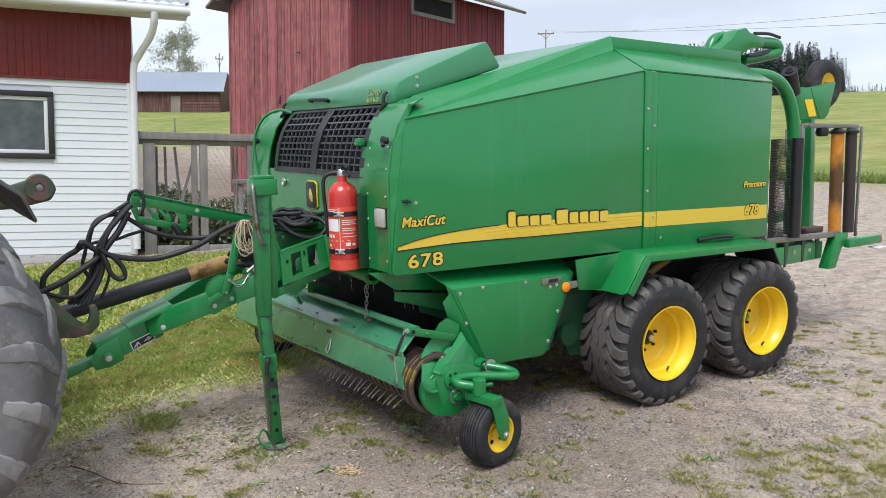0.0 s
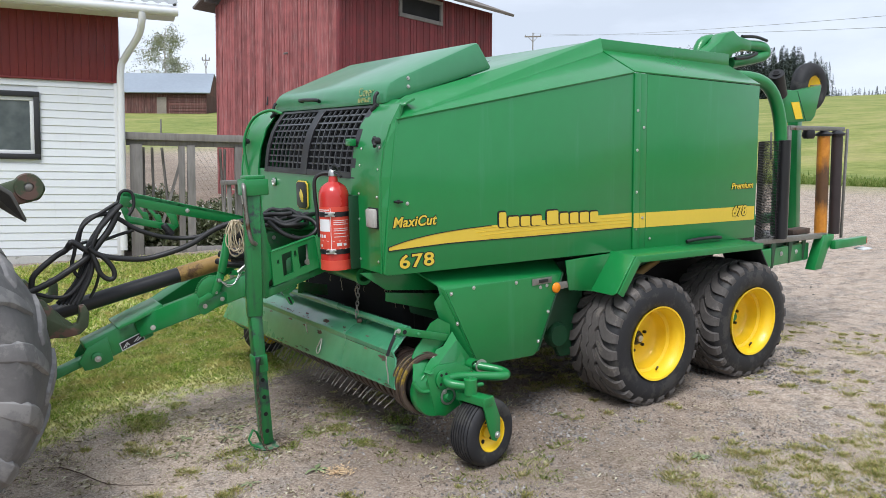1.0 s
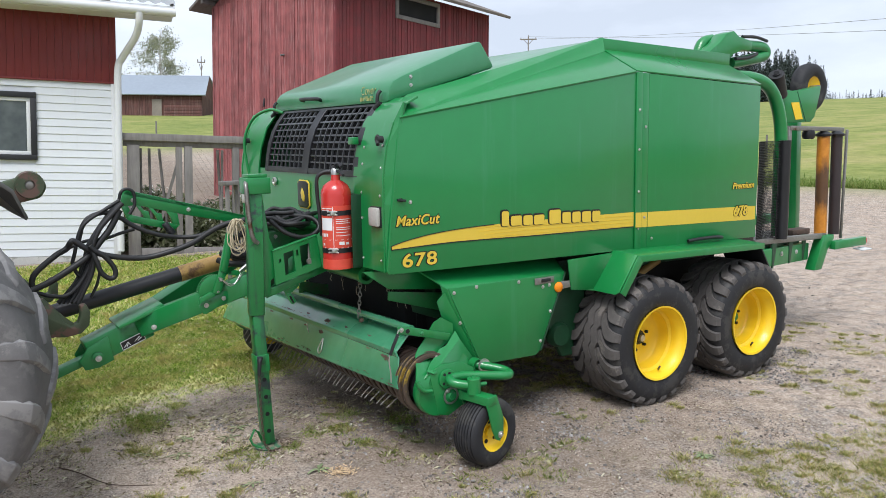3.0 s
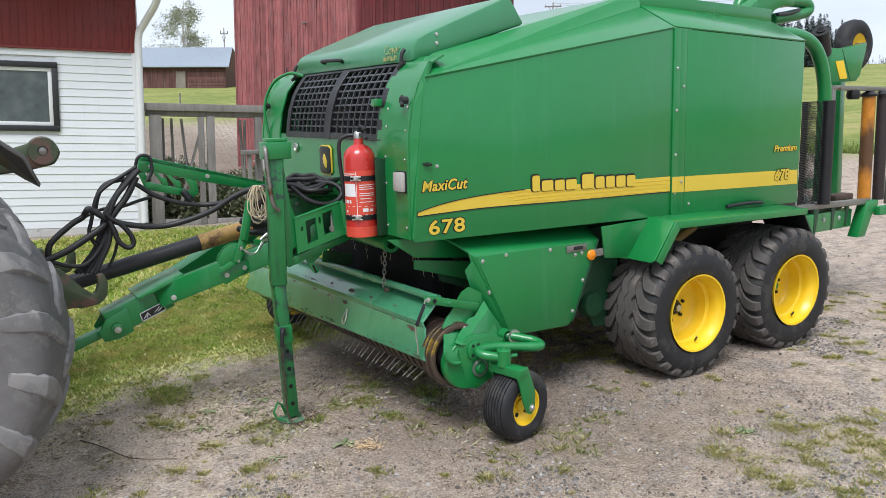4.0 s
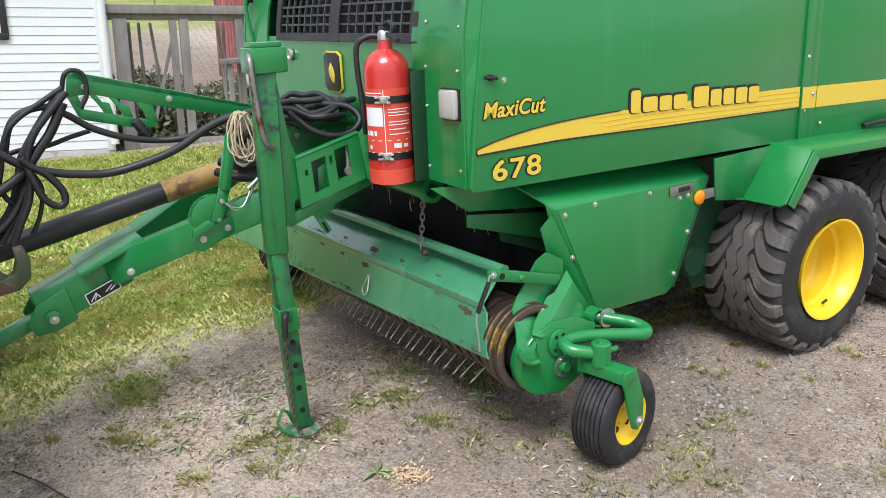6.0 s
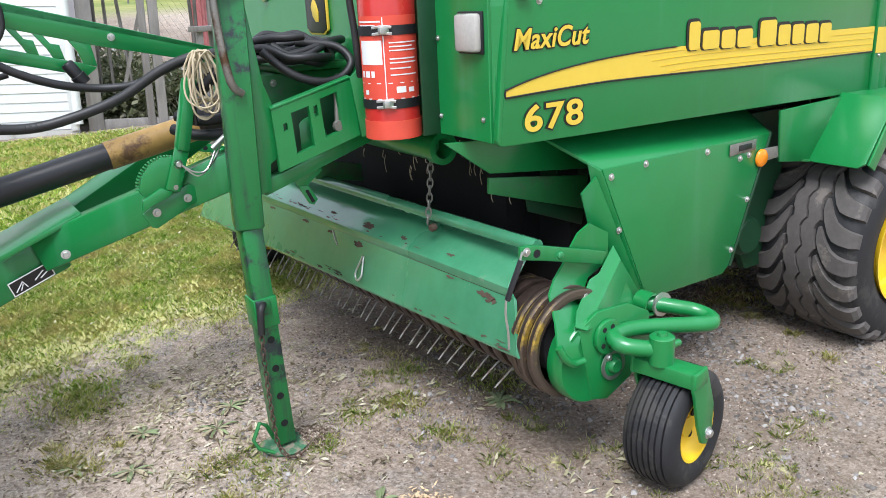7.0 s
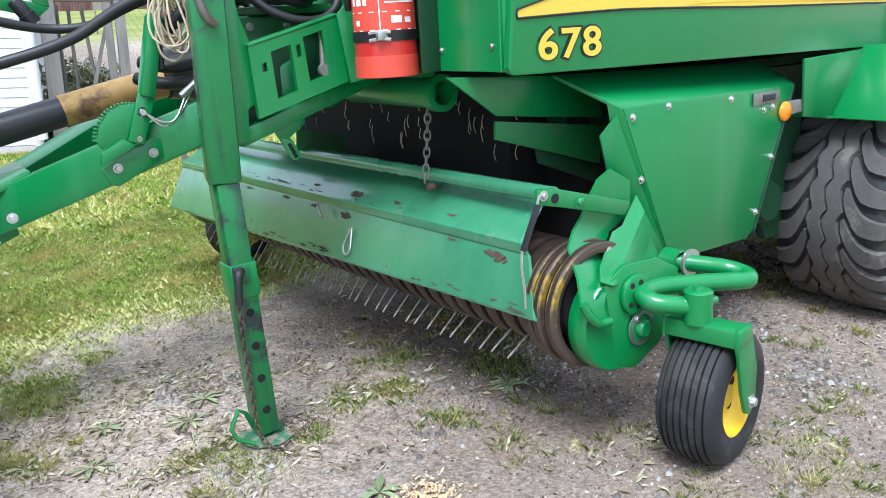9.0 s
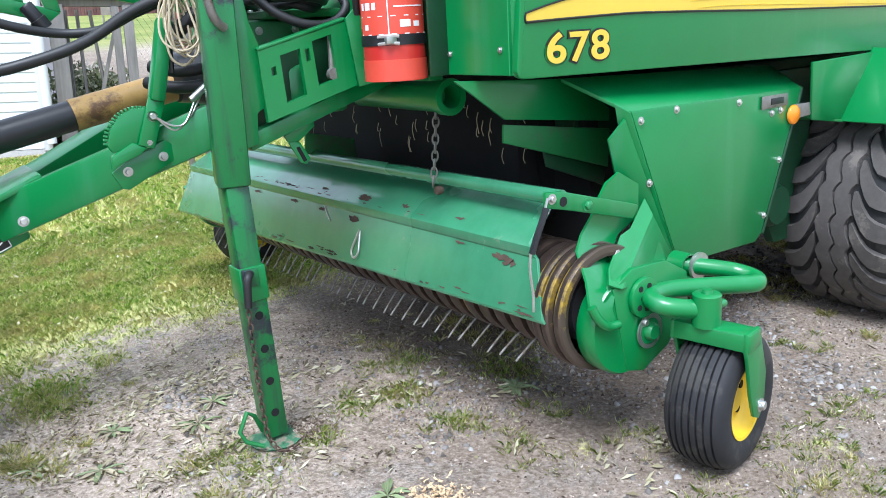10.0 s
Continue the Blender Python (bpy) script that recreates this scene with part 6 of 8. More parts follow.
for yy, k in ((-0.106, 0.99), (-0.058, 1.0), (-0.016, 0.97), (2.50, 0.86), (2.565, 0.86)):
    o = new("band", end_mesh)
    o.parent = reel
    o.matrix_local = Matrix.Translation((0.200 + SK * yy, yy, 0.475)) @ Matrix.Diagonal((k, 0.62, k, 1))
tine_bm = tube([(0.0, 0, 0.0), (-0.048, 0, -0.058), (-0.092, 0, -0.118)], 0.0034, 6, 2)
tine_mesh = to_mesh("tine", tine_bm, STEEL)
for k in range(35):
    yy = 0.035 + 2.46 * k / 35
    o = new("tine", tine_mesh)
    o.parent = reel
    o.matrix_local = Matrix.Translation((0.200 + SK * yy, yy, 0.482)) @ Matrix.Rotation(0.38 * max(0.0, 1 - yy / 1.1) + 0.03 * math.sin(k * 2.1), 4, "Y") @ Matrix.Translation((-0.05, 0, -0.105))
for yy, s in ((-0.19, 1), (2.66, -1)):
    sk = SK * yy
    sh = part("end_shield", lathe([(0.0, 0.066 * s), (0.148, 0.066 * s), (0.151, 0.06 * s), (0.151, 0.010 * s), (0.144, 0.0), (0.0, 0.0)], (0.215 + sk, yy, 0.44), "y", 44), GREEN, baler, "green drum end shield")
    part("bearing", lathe([(0.0, -0.034 * s), (0.021, -0.034 * s), (0.025, -0.026 * s), (0.027, -0.014 * s), (0.044, -0.012 * s), (0.044, 0.0)], (0.285 + sk, yy, 0.405), "y", 24), GREEN, sh)
    part("bearing_washer", lathe([(0.040, -0.016 * s), (0.053, -0.016 * s), (0.053, -0.011 * s), (0.040, -0.011 * s)], (0.285 + sk, yy, 0.405), "y", 28, True), ZINC, sh, "dull zinc flange ring")
    part("bearing_bolt", bolt((0.262 + sk, yy - 0.012 * s, 0.438), "y", -s, 0.010, 0.012), ZINC, sh)
    part("cheek_plate", prism([(x + sk, z) for x, z in ((0.14, 0.56), (0.22, 0.605), (0.36, 0.60), (0.46, 0.545), (0.47, 0.44), (0.38, 0.33), (0.27, 0.28), (0.2, 0.30))], "y", yy - 0.004 * s, yy + 0.012 * s, 0.004), GREEN, sh)
    part("gauge_plate", prism([(0.258 + sk + 0.058 * math.cos(0.349 * q), 0.514 - 0.060 * math.sin(0.349 * q)) for q in range(18)], "y", yy - 0.022 * s, yy - 0.006 * s, 0.004), GREEN, sh)
    for dx, dz in ((0.235, 0.545), (0.27, 0.548), (0.245, 0.515), (0.28, 0.51), (0.23, 0.49), (0.262, 0.482)):
        part("plate_hole", lathe([(0.0, -0.001 * s), (0.009, -0.001 * s), (0.009, 0.002 * s)], (dx + sk, yy - 0.0225 * s, dz), "y", 10), VOID, sh)
    def out(pts):
        return [(x + sk, yy + d * s, z) for x, d, z in pts]

    part("side_arm", ribbon(out([(0.323, 0.14, 0.848), (0.271, 0.14, 0.824), (0.24, 0.14, 0.784), (0.208, 0.14, 0.733), (0.158, 0.13, 0.692), (0.119, 0.11, 0.654), (0.075, 0.03, 0.59), (0.047, -0.01, 0.536), (0.098, -0.015, 0.471)]),
                            out([(0.408, 0.14, 0.80), (0.408, 0.14, 0.76), (0.408, 0.14, 0.73), (0.408, 0.14, 0.701), (0.313, 0.136, 0.662), (0.244, 0.10, 0.614), (0.153, -0.002, 0.551), (0.132, -0.01, 0.509), (0.143, -0.015, 0.467)]), (0, 0.009 * s, 0)), GREEN, sh)
    part("arm_tip", tube(out([(0.047, -0.014, 0.536), (0.066, -0.022, 0.497), (0.100, -0.024, 0.470), (0.143, -0.022, 0.464)]), 0.013, 10, 4), GREEN, sh)
    part("side_brace", joined(slab(out([(0.407, 0.115, 0.762), (0.435, 0.105, 0.705), (0.166, -0.016, 0.56), (0.121, -0.006, 0.582), (0.174, 0.045, 0.603), (0.285, 0.10, 0.672), (0.338, 0.11, 0.68)]), 0.008 * s, 0.002),
                              slab(out([(0.435, 0.105, 0.705), (0.565, 0.135, 0.546), (0.496, 0.085, 0.519), (0.207, 0.004, 0.552), (0.166, -0.016, 0.56)]), 0.008 * s, 0.002)), GREEN, sh)
    part("brace_bolt", bolt((0.238 + sk, yy + 0.088 * s, 0.632), "y", -s, 0.013, 0.022), ZINC, sh)
    # gauge wheel on its swinging arm
    gw = part("gauge_wheel", lathe([(0.018, -0.035), (0.018, 0.035)], (0.43 + sk, yy - 0.155 * s, 0.203), "y", 12), BLACK, baler, "ribbed black gauge wheel with a yellow rim")
    c = (0.43 + sk, yy - 0.155 * s, 0.203)
    grooves = []
    for q in range(-3, 4):
        crown = 0.206 - 1.1 * (0.0205 * q) ** 2 - (0.003 if abs(q) == 3 else 0.0)
        grooves += [(crown, 0.0205 * q - 0.0036), (crown - 0.009, 0.0205 * q - 0.0022), (crown - 0.009, 0.0205 * q + 0.0022), (crown, 0.0205 * q + 0.0036)]
    part("tyre", lathe([(0.105, -0.075), (0.125, -0.087), (0.160, -0.090), (0.182, -0.085), (0.196, -0.073)] + grooves + [(0.196, 0.073), (0.182, 0.085), (0.160, 0.090), (0.125, 0.087), (0.105, 0.075)], c, "y", 56, True), RUBBER, gw)
    part("rim", lathe([(0.112, -0.082 * s), (0.104, -0.080 * s), (0.098, -0.05 * s), (0.08, -0.035 * s), (0.035, -0.03 * s), (0.035, -0.05 * s), (0.0, -0.05 * s), (0.0, 0.06 * s), (0.1, 0.06 * s), (0.108, 0.082 * s)], c, "y", 40, cap=False), YELLOW, gw, "yellow pressed rim")
    for k in range(5):
        a = 1.2566 * k + 0.4
        part("rim_slot", lathe([(0.0, -0.0385 * s), (0.013, -0.0385 * s), (0.013, -0.034 * s)], (c[0] + 0.062 * math.cos(a), c[1], c[2] + 0.062 * math.sin(a)), "y", 12), VOID, gw)
    fork = part("fork", joined(box(0.325 + sk, 0.405 + sk, min(yy - 0.045 * s, yy - 0.275 * s), max(yy - 0.045 * s, yy - 0.275 * s), 0.396, 0.449, 0.006)), GREEN, gw, "green wheel fork")
    part("fork_blade", prism([(0.323 + sk, 0.451), (0.407 + sk, 0.451), (0.468 + sk, 0.30), (0.466 + sk, 0.19), (0.432 + sk, 0.163), (0.398 + sk, 0.18), (0.366 + sk, 0.255), (0.334 + sk, 0.372), (0.323 + sk, 0.396)], "y", yy - 0.27 * s, yy - 0.258 * s, 0.003), GREEN, fork)
    part("fork_blade", prism([(0.323 + sk, 0.451), (0.407 + sk, 0.451), (0.468 + sk, 0.30), (0.466 + sk, 0.19), (0.437 + sk, 0.165), (0.408 + sk, 0.19), (0.385 + sk, 0.28), (0.340 + sk, 0.392), (0.323 + sk, 0.396)], "y", yy - 0.058 * s, yy - 0.046 * s, 0.003), GREEN, fork)
    part("axle_bolt", bolt((0.437 + sk, yy - 0.27 * s, 0.203), "y", -s, 0.014, 0.014), ZINC, fork)
    part("swivel_post", lathe([(0.040, -0.045), (0.040, 0.045), (0.034, 0.05), (0.016, 0.05), (0.014, 0.06), (0.0, 0.06)], (0.352 + sk, yy - 0.140 * s, 0.490), "z", 24), GREEN, fork)
    part("swivel_lug", tube([(0.388 + sk, yy - 0.140 * s, 0.488), (0.450 + sk, yy - 0.146 * s, 0.482)], 0.013, 8, 1), GREEN, fork)
    turned = Matrix.Translation(c) @ Matrix.Rotation(radians(12), 4, "Z") @ Matrix.Translation([-u for u in c])
    for child in list(gw.children):
        child.matrix_local = turned
    part("swing_arm", tube(out([(0.53, 0.07, 0.535), (0.60, -0.005, 0.522), (0.640, -0.045, 0.512), (0.654, -0.09, 0.503), (0.640, -0.122, 0.500), (0.60, -0.128, 0.500), (0.50, -0.080, 0.507), (0.38, -0.028, 0.514), (0.30, -0.020, 0.517), (0.262, -0.036, 0.514), (0.262, -0.085, 0.504), (0.330, -0.138, 0.492)]), 0.027, 16, 5), GREEN, gw, "bent green carrier tube")
    part("arm_washer", lathe([(0.026, -0.005), (0.043, -0.005), (0.043, 0.005), (0.026, 0.005)], (0.566 + sk, yy + 0.034 * s, 0.530), "y", 20, True), ZINC, gw, "dull zinc ring")
    part("arm_collar", lathe([(0.034, -0.03), (0.04, -0.03), (0.04, 0.03), (0.034, 0.03)], (0.53 + sk, yy + 0.07 * s, 0.535), "y", 18, True), GREEN, gw)
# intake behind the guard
# near-black sheet painted as the shade deep in the intake
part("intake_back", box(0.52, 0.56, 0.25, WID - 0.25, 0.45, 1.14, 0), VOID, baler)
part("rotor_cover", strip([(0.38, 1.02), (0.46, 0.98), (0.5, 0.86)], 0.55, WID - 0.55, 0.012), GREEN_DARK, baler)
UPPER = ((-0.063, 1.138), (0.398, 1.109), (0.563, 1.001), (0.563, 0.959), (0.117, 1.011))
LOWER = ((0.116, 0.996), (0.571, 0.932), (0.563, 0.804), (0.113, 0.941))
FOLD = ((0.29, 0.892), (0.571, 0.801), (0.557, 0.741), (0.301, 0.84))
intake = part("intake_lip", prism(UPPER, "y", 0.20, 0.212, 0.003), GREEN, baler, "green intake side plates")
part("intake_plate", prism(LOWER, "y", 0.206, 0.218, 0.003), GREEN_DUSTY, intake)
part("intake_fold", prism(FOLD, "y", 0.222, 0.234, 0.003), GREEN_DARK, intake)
part("intake_lip", prism(UPPER, "y", WID - 0.212, WID - 0.20, 0.003), GREEN, intake)
part("intake_plate", prism(LOWER, "y", WID - 0.218, WID - 0.206, 0.003), GREEN_DUSTY, intake)
part("guide_plate", slab([(0.037, 1.40, 0.901), (0.263, 1.40, 0.847), (0.271, 1.40, 0.764), (0.027, 1.40, 0.812)], 0.010), GREEN_DUSTY, intake)
ri = random.Random(8)
for k in range(26):
    yy = 0.42 + k * 0.062
    part("rubber_flap", box(0.44 + ri.uniform(-0.01, 0.01), 0.448, yy, yy + 0.055, 0.62 + ri.uniform(0, 0.05), 1.1, 0.002), BLACK, baler)
for k in range(34):
    yy, zz = ri.uniform(0.35, 2.0), ri.uniform(0.85, 1.06)
    part("hanging_twine", tube([(0.345, yy, zz), (0.34, yy + 0.004, zz - 0.03), (0.345, yy, zz - ri.uniform(0.03, 0.08))], 0.0016, 5, 3), ROPE, baler)

# wrapping table and arms at the rear
rear_frame = part("rear_frame", beam((3.45, 0.10, 0.86), (4.70, 0.35, 0.80), 0.10, 0.16, 0.008), GREEN, baler, "green rear wrapping frame")
part("rear_beam", beam((3.45, WID - 0.10, 0.86), (4.70, WID - 0.35, 0.80), 0.10, 0.16, 0.008), GREEN, rear_frame)
part("table_edge", beam((3.60, 0.12, 1.00), (4.95, 0.30, 0.93), 0.05, 0.05, 0.006), STEEL, rear_frame)
part("table_deck", slab([(3.6, 0.12, 0.99), (4.95, 0.30, 0.92), (4.95, WID - 0.3, 0.92), (3.6, WID - 0.12, 0.99)], -0.02), STEEL, rear_frame)
part("rear_bumper", prism([(4.72, 0.62), (4.84, 0.62), (4.93, 0.80), (5.02, 0.90), (5.02, 0.94), (4.86, 0.94)], "y", 0.24, 0.34, 0.006), GREEN, rear_frame)
# flat dark strip on the frame stands in for a recess's shade
part("frame_recess", slab([(3.75, 0.155, 0.965), (4.55, 0.30, 0.92), (4.55, 0.30, 0.89), (3.75, 0.155, 0.925)], 0.01), GREEN_DARK, rear_frame)
for xx in (3.9, 4.25, 4.55):
    yy = 0.10 + 0.20 * (xx - 3.45)
    part("frame_gusset", slab([(xx, yy - 0.055, 0.98), (xx + 0.10, yy - 0.035, 0.97), (xx + 0.04, yy - 0.047, 0.74), (xx + 0.01, yy - 0.053, 0.74)], 0.012), GREEN_DARK, rear_frame)
part("frame_bolt", bolt((4.10, 0.175, 0.85), "y", -1, 0.014), ZINC, rear_frame)
part("frame_bolt", bolt((4.42, 0.24, 0.83), "y", -1, 0.014), ZINC, rear_frame)
part("lamp_arm", box(4.98, 5.52, 0.20, 0.26, 0.80, 0.88, 0.006), GREEN, rear_frame)
part("tail_lamp", box(5.51, 5.535, 0.20, 0.26, 0.81, 0.87, 0.01), RED, rear_frame, "red tail lamp")
part("lamp_plate", slab([(5.35, 0.14, 0.76), (5.52, 0.14, 0.76), (5.56, 0.26, 0.76), (5.40, 0.26, 0.76)], 0.01), WHITE, rear_frame)
part("curved_tube", tube([(3.35, 0.32, 2.37), (3.66, 0.30, 2.385), (3.90, 0.28, 2.34), (4.05, 0.27, 2.21), (4.15, 0.27, 1.95), (4.16, 0.27, 1.6), (4.16, 0.27, 1.0)], 0.055, 18, 6), GREEN, rear_frame, "bent green hoop tube")
part("curved_tube", tube([(3.35, WID - 0.32, 2.37), (3.66, WID - 0.30, 2.385), (3.90, WID - 0.28, 2.34), (4.05, WID - 0.27, 2.21), (4.15, WID - 0.27, 1.95), (4.16, WID - 0.27, 1.0)], 0.055, 18, 6), GREEN, rear_frame)
net_bms = []
for k in range(34):
    u = k / 33
    net_bms.append(tube([(3.615 + 0.42 * u, 0.10 + 0.05 * math.sin(3.1 * u), 1.0), (3.615 + 0.41 * u, 0.10 + 0.05 * math.sin(3.1 * u), 1.845)], 0.0024, 4, 1))
for k in range(64):
    z = 1.0 + 0.845 * k / 63
    net_bms.append(tube([(3.615, 0.10, z), (3.83, 0.15, z), (4.03, 0.10, z)], 0.0024, 4, 2))
part("mesh_screen", joined(*net_bms), BLACK, rear_frame, "black mesh safety screen")
part("screen_post", tube([(4.0, 0.12, 1.0), (4.0, 0.12, 1.85)], 0.05, 12, 1), BLACK, rear_frame)
carrier = part("film_carrier", joined(beam((4.40, 0.35, 0.95), (4.395, 0.35, 1.965), 0.03, 0.05, 0.004), beam((4.39, 0.35, 1.955), (5.25, 0.35, 1.93), 0.05, 0.04, 0.004), beam((5.25, 0.30, 1.93), (5.235, 0.30, 0.88), 0.02, 0.025, 0.003)), STEEL, baler, "steel film stretcher frame")
part("film_roll", tube([(4.965, 0.35, 0.93), (4.945, 0.35, 1.87)], 0.056, 22, 1), FILM, carrier, "orange stretch roller with black film")
part("film_roll", tube([(5.135, 0.315, 0.93), (5.11, 0.315, 1.87)], 0.050, 22, 1), FILM_DARK, carrier)
for prof, c in (([(0.07, 0), (0.08, 0.02), (0.03, 0.05)], (4.945, 0.35, 1.87)), ([(0.065, 0), (0.07, 0.02), (0.03, 0.05)], (5.11, 0.315, 1.87)), ([(0.045, 0), (0.06, 0.03), (0.05, 0.08)], (4.70, 0.35, 1.85))):
    part("roll_cap", lathe(prof, c, "z", 18), BLACK, carrier)
part("roll_tray", box(4.45, 4.72, 0.30, 0.42, 0.965, 1.02, 0.01), RUSTY, carrier)
part("upright_post", beam((5.085, 0.72, 0.9), (5.005, 0.70, 2.05), 0.10, 0.12, 0.01), GREEN, rear_frame)
part("rear_foot", box(4.25, 4.75, 0.66, 0.76, 1.04, 1.13, 0.008), GREEN, rear_frame)
wing = part("arm_gusset", prism([(4.27, 2.305), (4.60, 2.29), (4.97, 2.345), (4.975, 2.30), (4.90, 2.06), (4.84, 2.01), (4.42, 2.0)], "y", 0.42, 0.50, 0.006), GREEN, rear_frame)
part("warning_plate", slab([(4.51, 0.415, 2.185), (4.63, 0.415, 2.19), (4.70, 0.415, 2.035), (4.59, 0.415, 2.03)], 0.004, 0), YELLOW, wing)
part("damper", joined(tube([(4.22, 0.38, 2.43), (4.37, 0.44, 2.25)], 0.066, 18, 1), tube([(4.212, 0.377, 2.44), (4.225, 0.382, 2.424)], 0.035, 14, 1)), BLACK, wing)
part("damper_bore", tube([(4.2095, 0.3755, 2.443), (4.214, 0.378, 2.438)], 0.024, 14, 1), VOID, wing)
# dark strip along the fold, the crease's shade put into the paint
part("gusset_fold", slab([(4.60, 0.418, 2.288), (4.61, 0.418, 2.288), (4.76, 0.418, 2.012), (4.75, 0.418, 2.012)], 0.006, 0.001), GREEN_DARK, wing)
press = part("press_wheel", lathe([(0.02, -0.12), (0.02, 0.10)], (5.09, 0.62, 2.34), "y", 12), STEEL, rear_frame, "raised black press wheel with yellow rim")
part("tyre", lathe([(0.105, -0.06), (0.13, -0.075), (0.19, -0.075), (0.225, -0.05), (0.235, 0.0), (0.225, 0.05), (0.19, 0.075), (0.13, 0.075), (0.105, 0.06)], (5.09, 0.62, 2.34), "y", 44, True), RUBBER, press)
part("rim", lathe([(0.108, -0.062), (0.10, -0.05), (0.06, -0.02), (0.0, -0.02), (0.0, 0.04), (0.108, 0.06)], (5.09, 0.62, 2.34), "y", 36, cap=False), YELLOW, press)
topt = part("top_arm", prism([(3.36, 2.54), (3.62, 2.70), (3.70, 2.775), (3.80, 2.80), (3.86, 2.76), (4.05, 2.725), (4.05, 2.64), (3.92, 2.64), (3.80, 2.60), (3.72, 2.53)], "y", 0.52, 0.66, 0.01), GREEN, baler, "green wrapping arm folded over the roof")
part("arm_tube", joined(tube([(4.0, 0.59, 2.69), (4.25, 0.59, 2.69), (4.33, 0.59, 2.665), (4.33, 0.59, 2.62), (4.2, 0.59, 2.585), (3.85, 0.59, 2.53)], 0.05, 14, 5), tube([(3.55, 0.72, 2.55), (3.62, 0.72, 2.70), (3.75, 0.72, 2.74)], 0.05, 12, 4)), GREEN, topt)
part("arm_hose", joined(tube([(3.95, 0.55, 2.76), (4.15, 0.55, 2.765), (4.32, 0.56, 2.74)], 0.014, 8, 3), tube([(3.80, 0.50, 2.56), (4.0, 0.52, 2.58), (4.15, 0.54, 2.62)], 0.016, 8, 3)), BLACK, topt)

# ---- fire extinguisher strapped to the front ----
ext = thing("fire_extinguisher", "red powder fire extinguisher strapped upright to the baler's front", "fire extinguisher")
EX, EY = -0.106, 0.435
part("bottle", lathe([(0.0, 1.142), (0.088, 1.142), (0.093, 1.15), (0.0935, 1.21), (0.0935, 1.60), (0.090, 1.625), (0.075, 1.655), (0.05, 1.675), (0.030, 1.685), (0.026, 1.72), (0.0, 1.72)], (EX, EY, 0), "z", 48), RED, ext)
part("skirt", lathe([(0.0948, 1.144), (0.0948, 1.205)], (EX, EY, 0), "z", 48), RED_FADED, ext)
part("valve", joined(lathe([(0.022, 1.715), (0.028, 1.72), (0.028, 1.745), (0.018, 1.76), (0.0, 1.76)], (EX, EY, 0), "z", 18), lathe([(0.014, 0.0), (0.014, 0.05)], (EX, EY, 1.735), "y", 12)), ZINC, ext)
part("handle", joined(tube([(EX, EY + 0.02, 1.765), (EX - 0.005, EY - 0.05, 1.79), (EX - 0.01, EY - 0.11, 1.77)], 0.009, 8, 4), tube([(EX, EY + 0.02, 1.75), (EX, EY - 0.06, 1.735), (EX - 0.005, EY - 0.12, 1.72)], 0.009, 8, 4), box(EX - 0.012, EX + 0.012, EY - 0.02, EY + 0.03, 1.745, 1.775, 0.004)), BLACK, ext)
part("discharge_hose", tube([(EX, EY + 0.03, 1.735), (EX - 0.045, EY + 0.06, 1.735), (EX - 0.085, EY + 0.082, 1.70), (EX - 0.088, EY + 0.084, 1.6), (EX - 0.080, EY + 0.078, 1.48), (EX - 0.075, EY + 0.080, 1.40), (EX - 0.06, EY + 0.10, 1.34)], 0.012, 10, 5), HOSE, ext)


def wrap(z0, z1, a0, a1, r, material, name, parent, n=14):
    bm = bmesh.new()
    lo, hi = [], []
    for k in range(n + 1):
        a = radians(a0 + (a1 - a0) * k / n)
        lo.append(bm.verts.new((EX + r * math.cos(a), EY + r * math.sin(a), z0)))
        hi.append(bm.verts.new((EX + r * math.cos(a), EY + r * math.sin(a), z1)))
    for k in range(n):
        bm.faces.new((lo[k], lo[k + 1], hi[k + 1], hi[k]))
    return part(name, bm, material, parent)


label = wrap(1.27, 1.535, 165, 312, 0.0942, RED_FADED, "label", ext, 20)
wrap(1.385, 1.46, 172, 226, 0.0948, DECAL_W, "label_field", label)
for z0, z1, a, b in ((1.345, 1.365, 172, 180), (1.345, 1.365, 184, 196), (1.345, 1.365, 200, 208), (1.50, 1.508, 172, 215), (1.515, 1.52, 172, 226), (1.49, 1.494, 240, 300), (1.477, 1.481, 240, 296),
                     (1.45, 1.454, 240, 302), (1.438, 1.442, 240, 290), (1.426, 1.430, 240, 300), (1.40, 1.404, 240, 298), (1.388, 1.392, 240, 300), (1.37, 1.374, 240, 285), (1.35, 1.354, 240, 300),
                     (1.295, 1.315, 250, 270), (1.295, 1.31, 276, 290), (1.29, 1.305, 180, 190), (1.325, 1.328, 168, 310), (1.275, 1.278, 168, 310)):
    wrap(z0, z1, a, b, 0.0953, DECAL_W, "label_bar", label, 6)
wrap(1.275, 1.53, 229, 231, 0.0953, DECAL_W, "label_bar", label, 2)
for z in (1.245, 1.475):
    st = wrap(z, z + 0.030, 100, 345, 0.0962, BLACK, "strap", ext, 24)
    for dz in (0.004, 0.024):
        part("buckle", tube([(EX - 0.085, EY - 0.048, z + dz), (EX - 0.062, EY - 0.078, z + dz + 0.003), (EX - 0.04, EY - 0.092, z + dz)], 0.005, 6, 3), ZINC, st)
    part("buckle_plate", box(EX - 0.080, EX - 0.045, EY - 0.088, EY - 0.074, z + 0.004, z + 0.026, 0.003), ZINC, st)
part("bracket", joined(box(EX + 0.04, EX + 0.118, EY - 0.125, EY - 0.118, 1.15, 1.60, 0.002), box(EX + 0.085, EX + 0.118, EY - 0.12, EY + 0.06, 1.15, 1.60, 0.002)), GREEN_DARK, ext, "green mounting bracket")

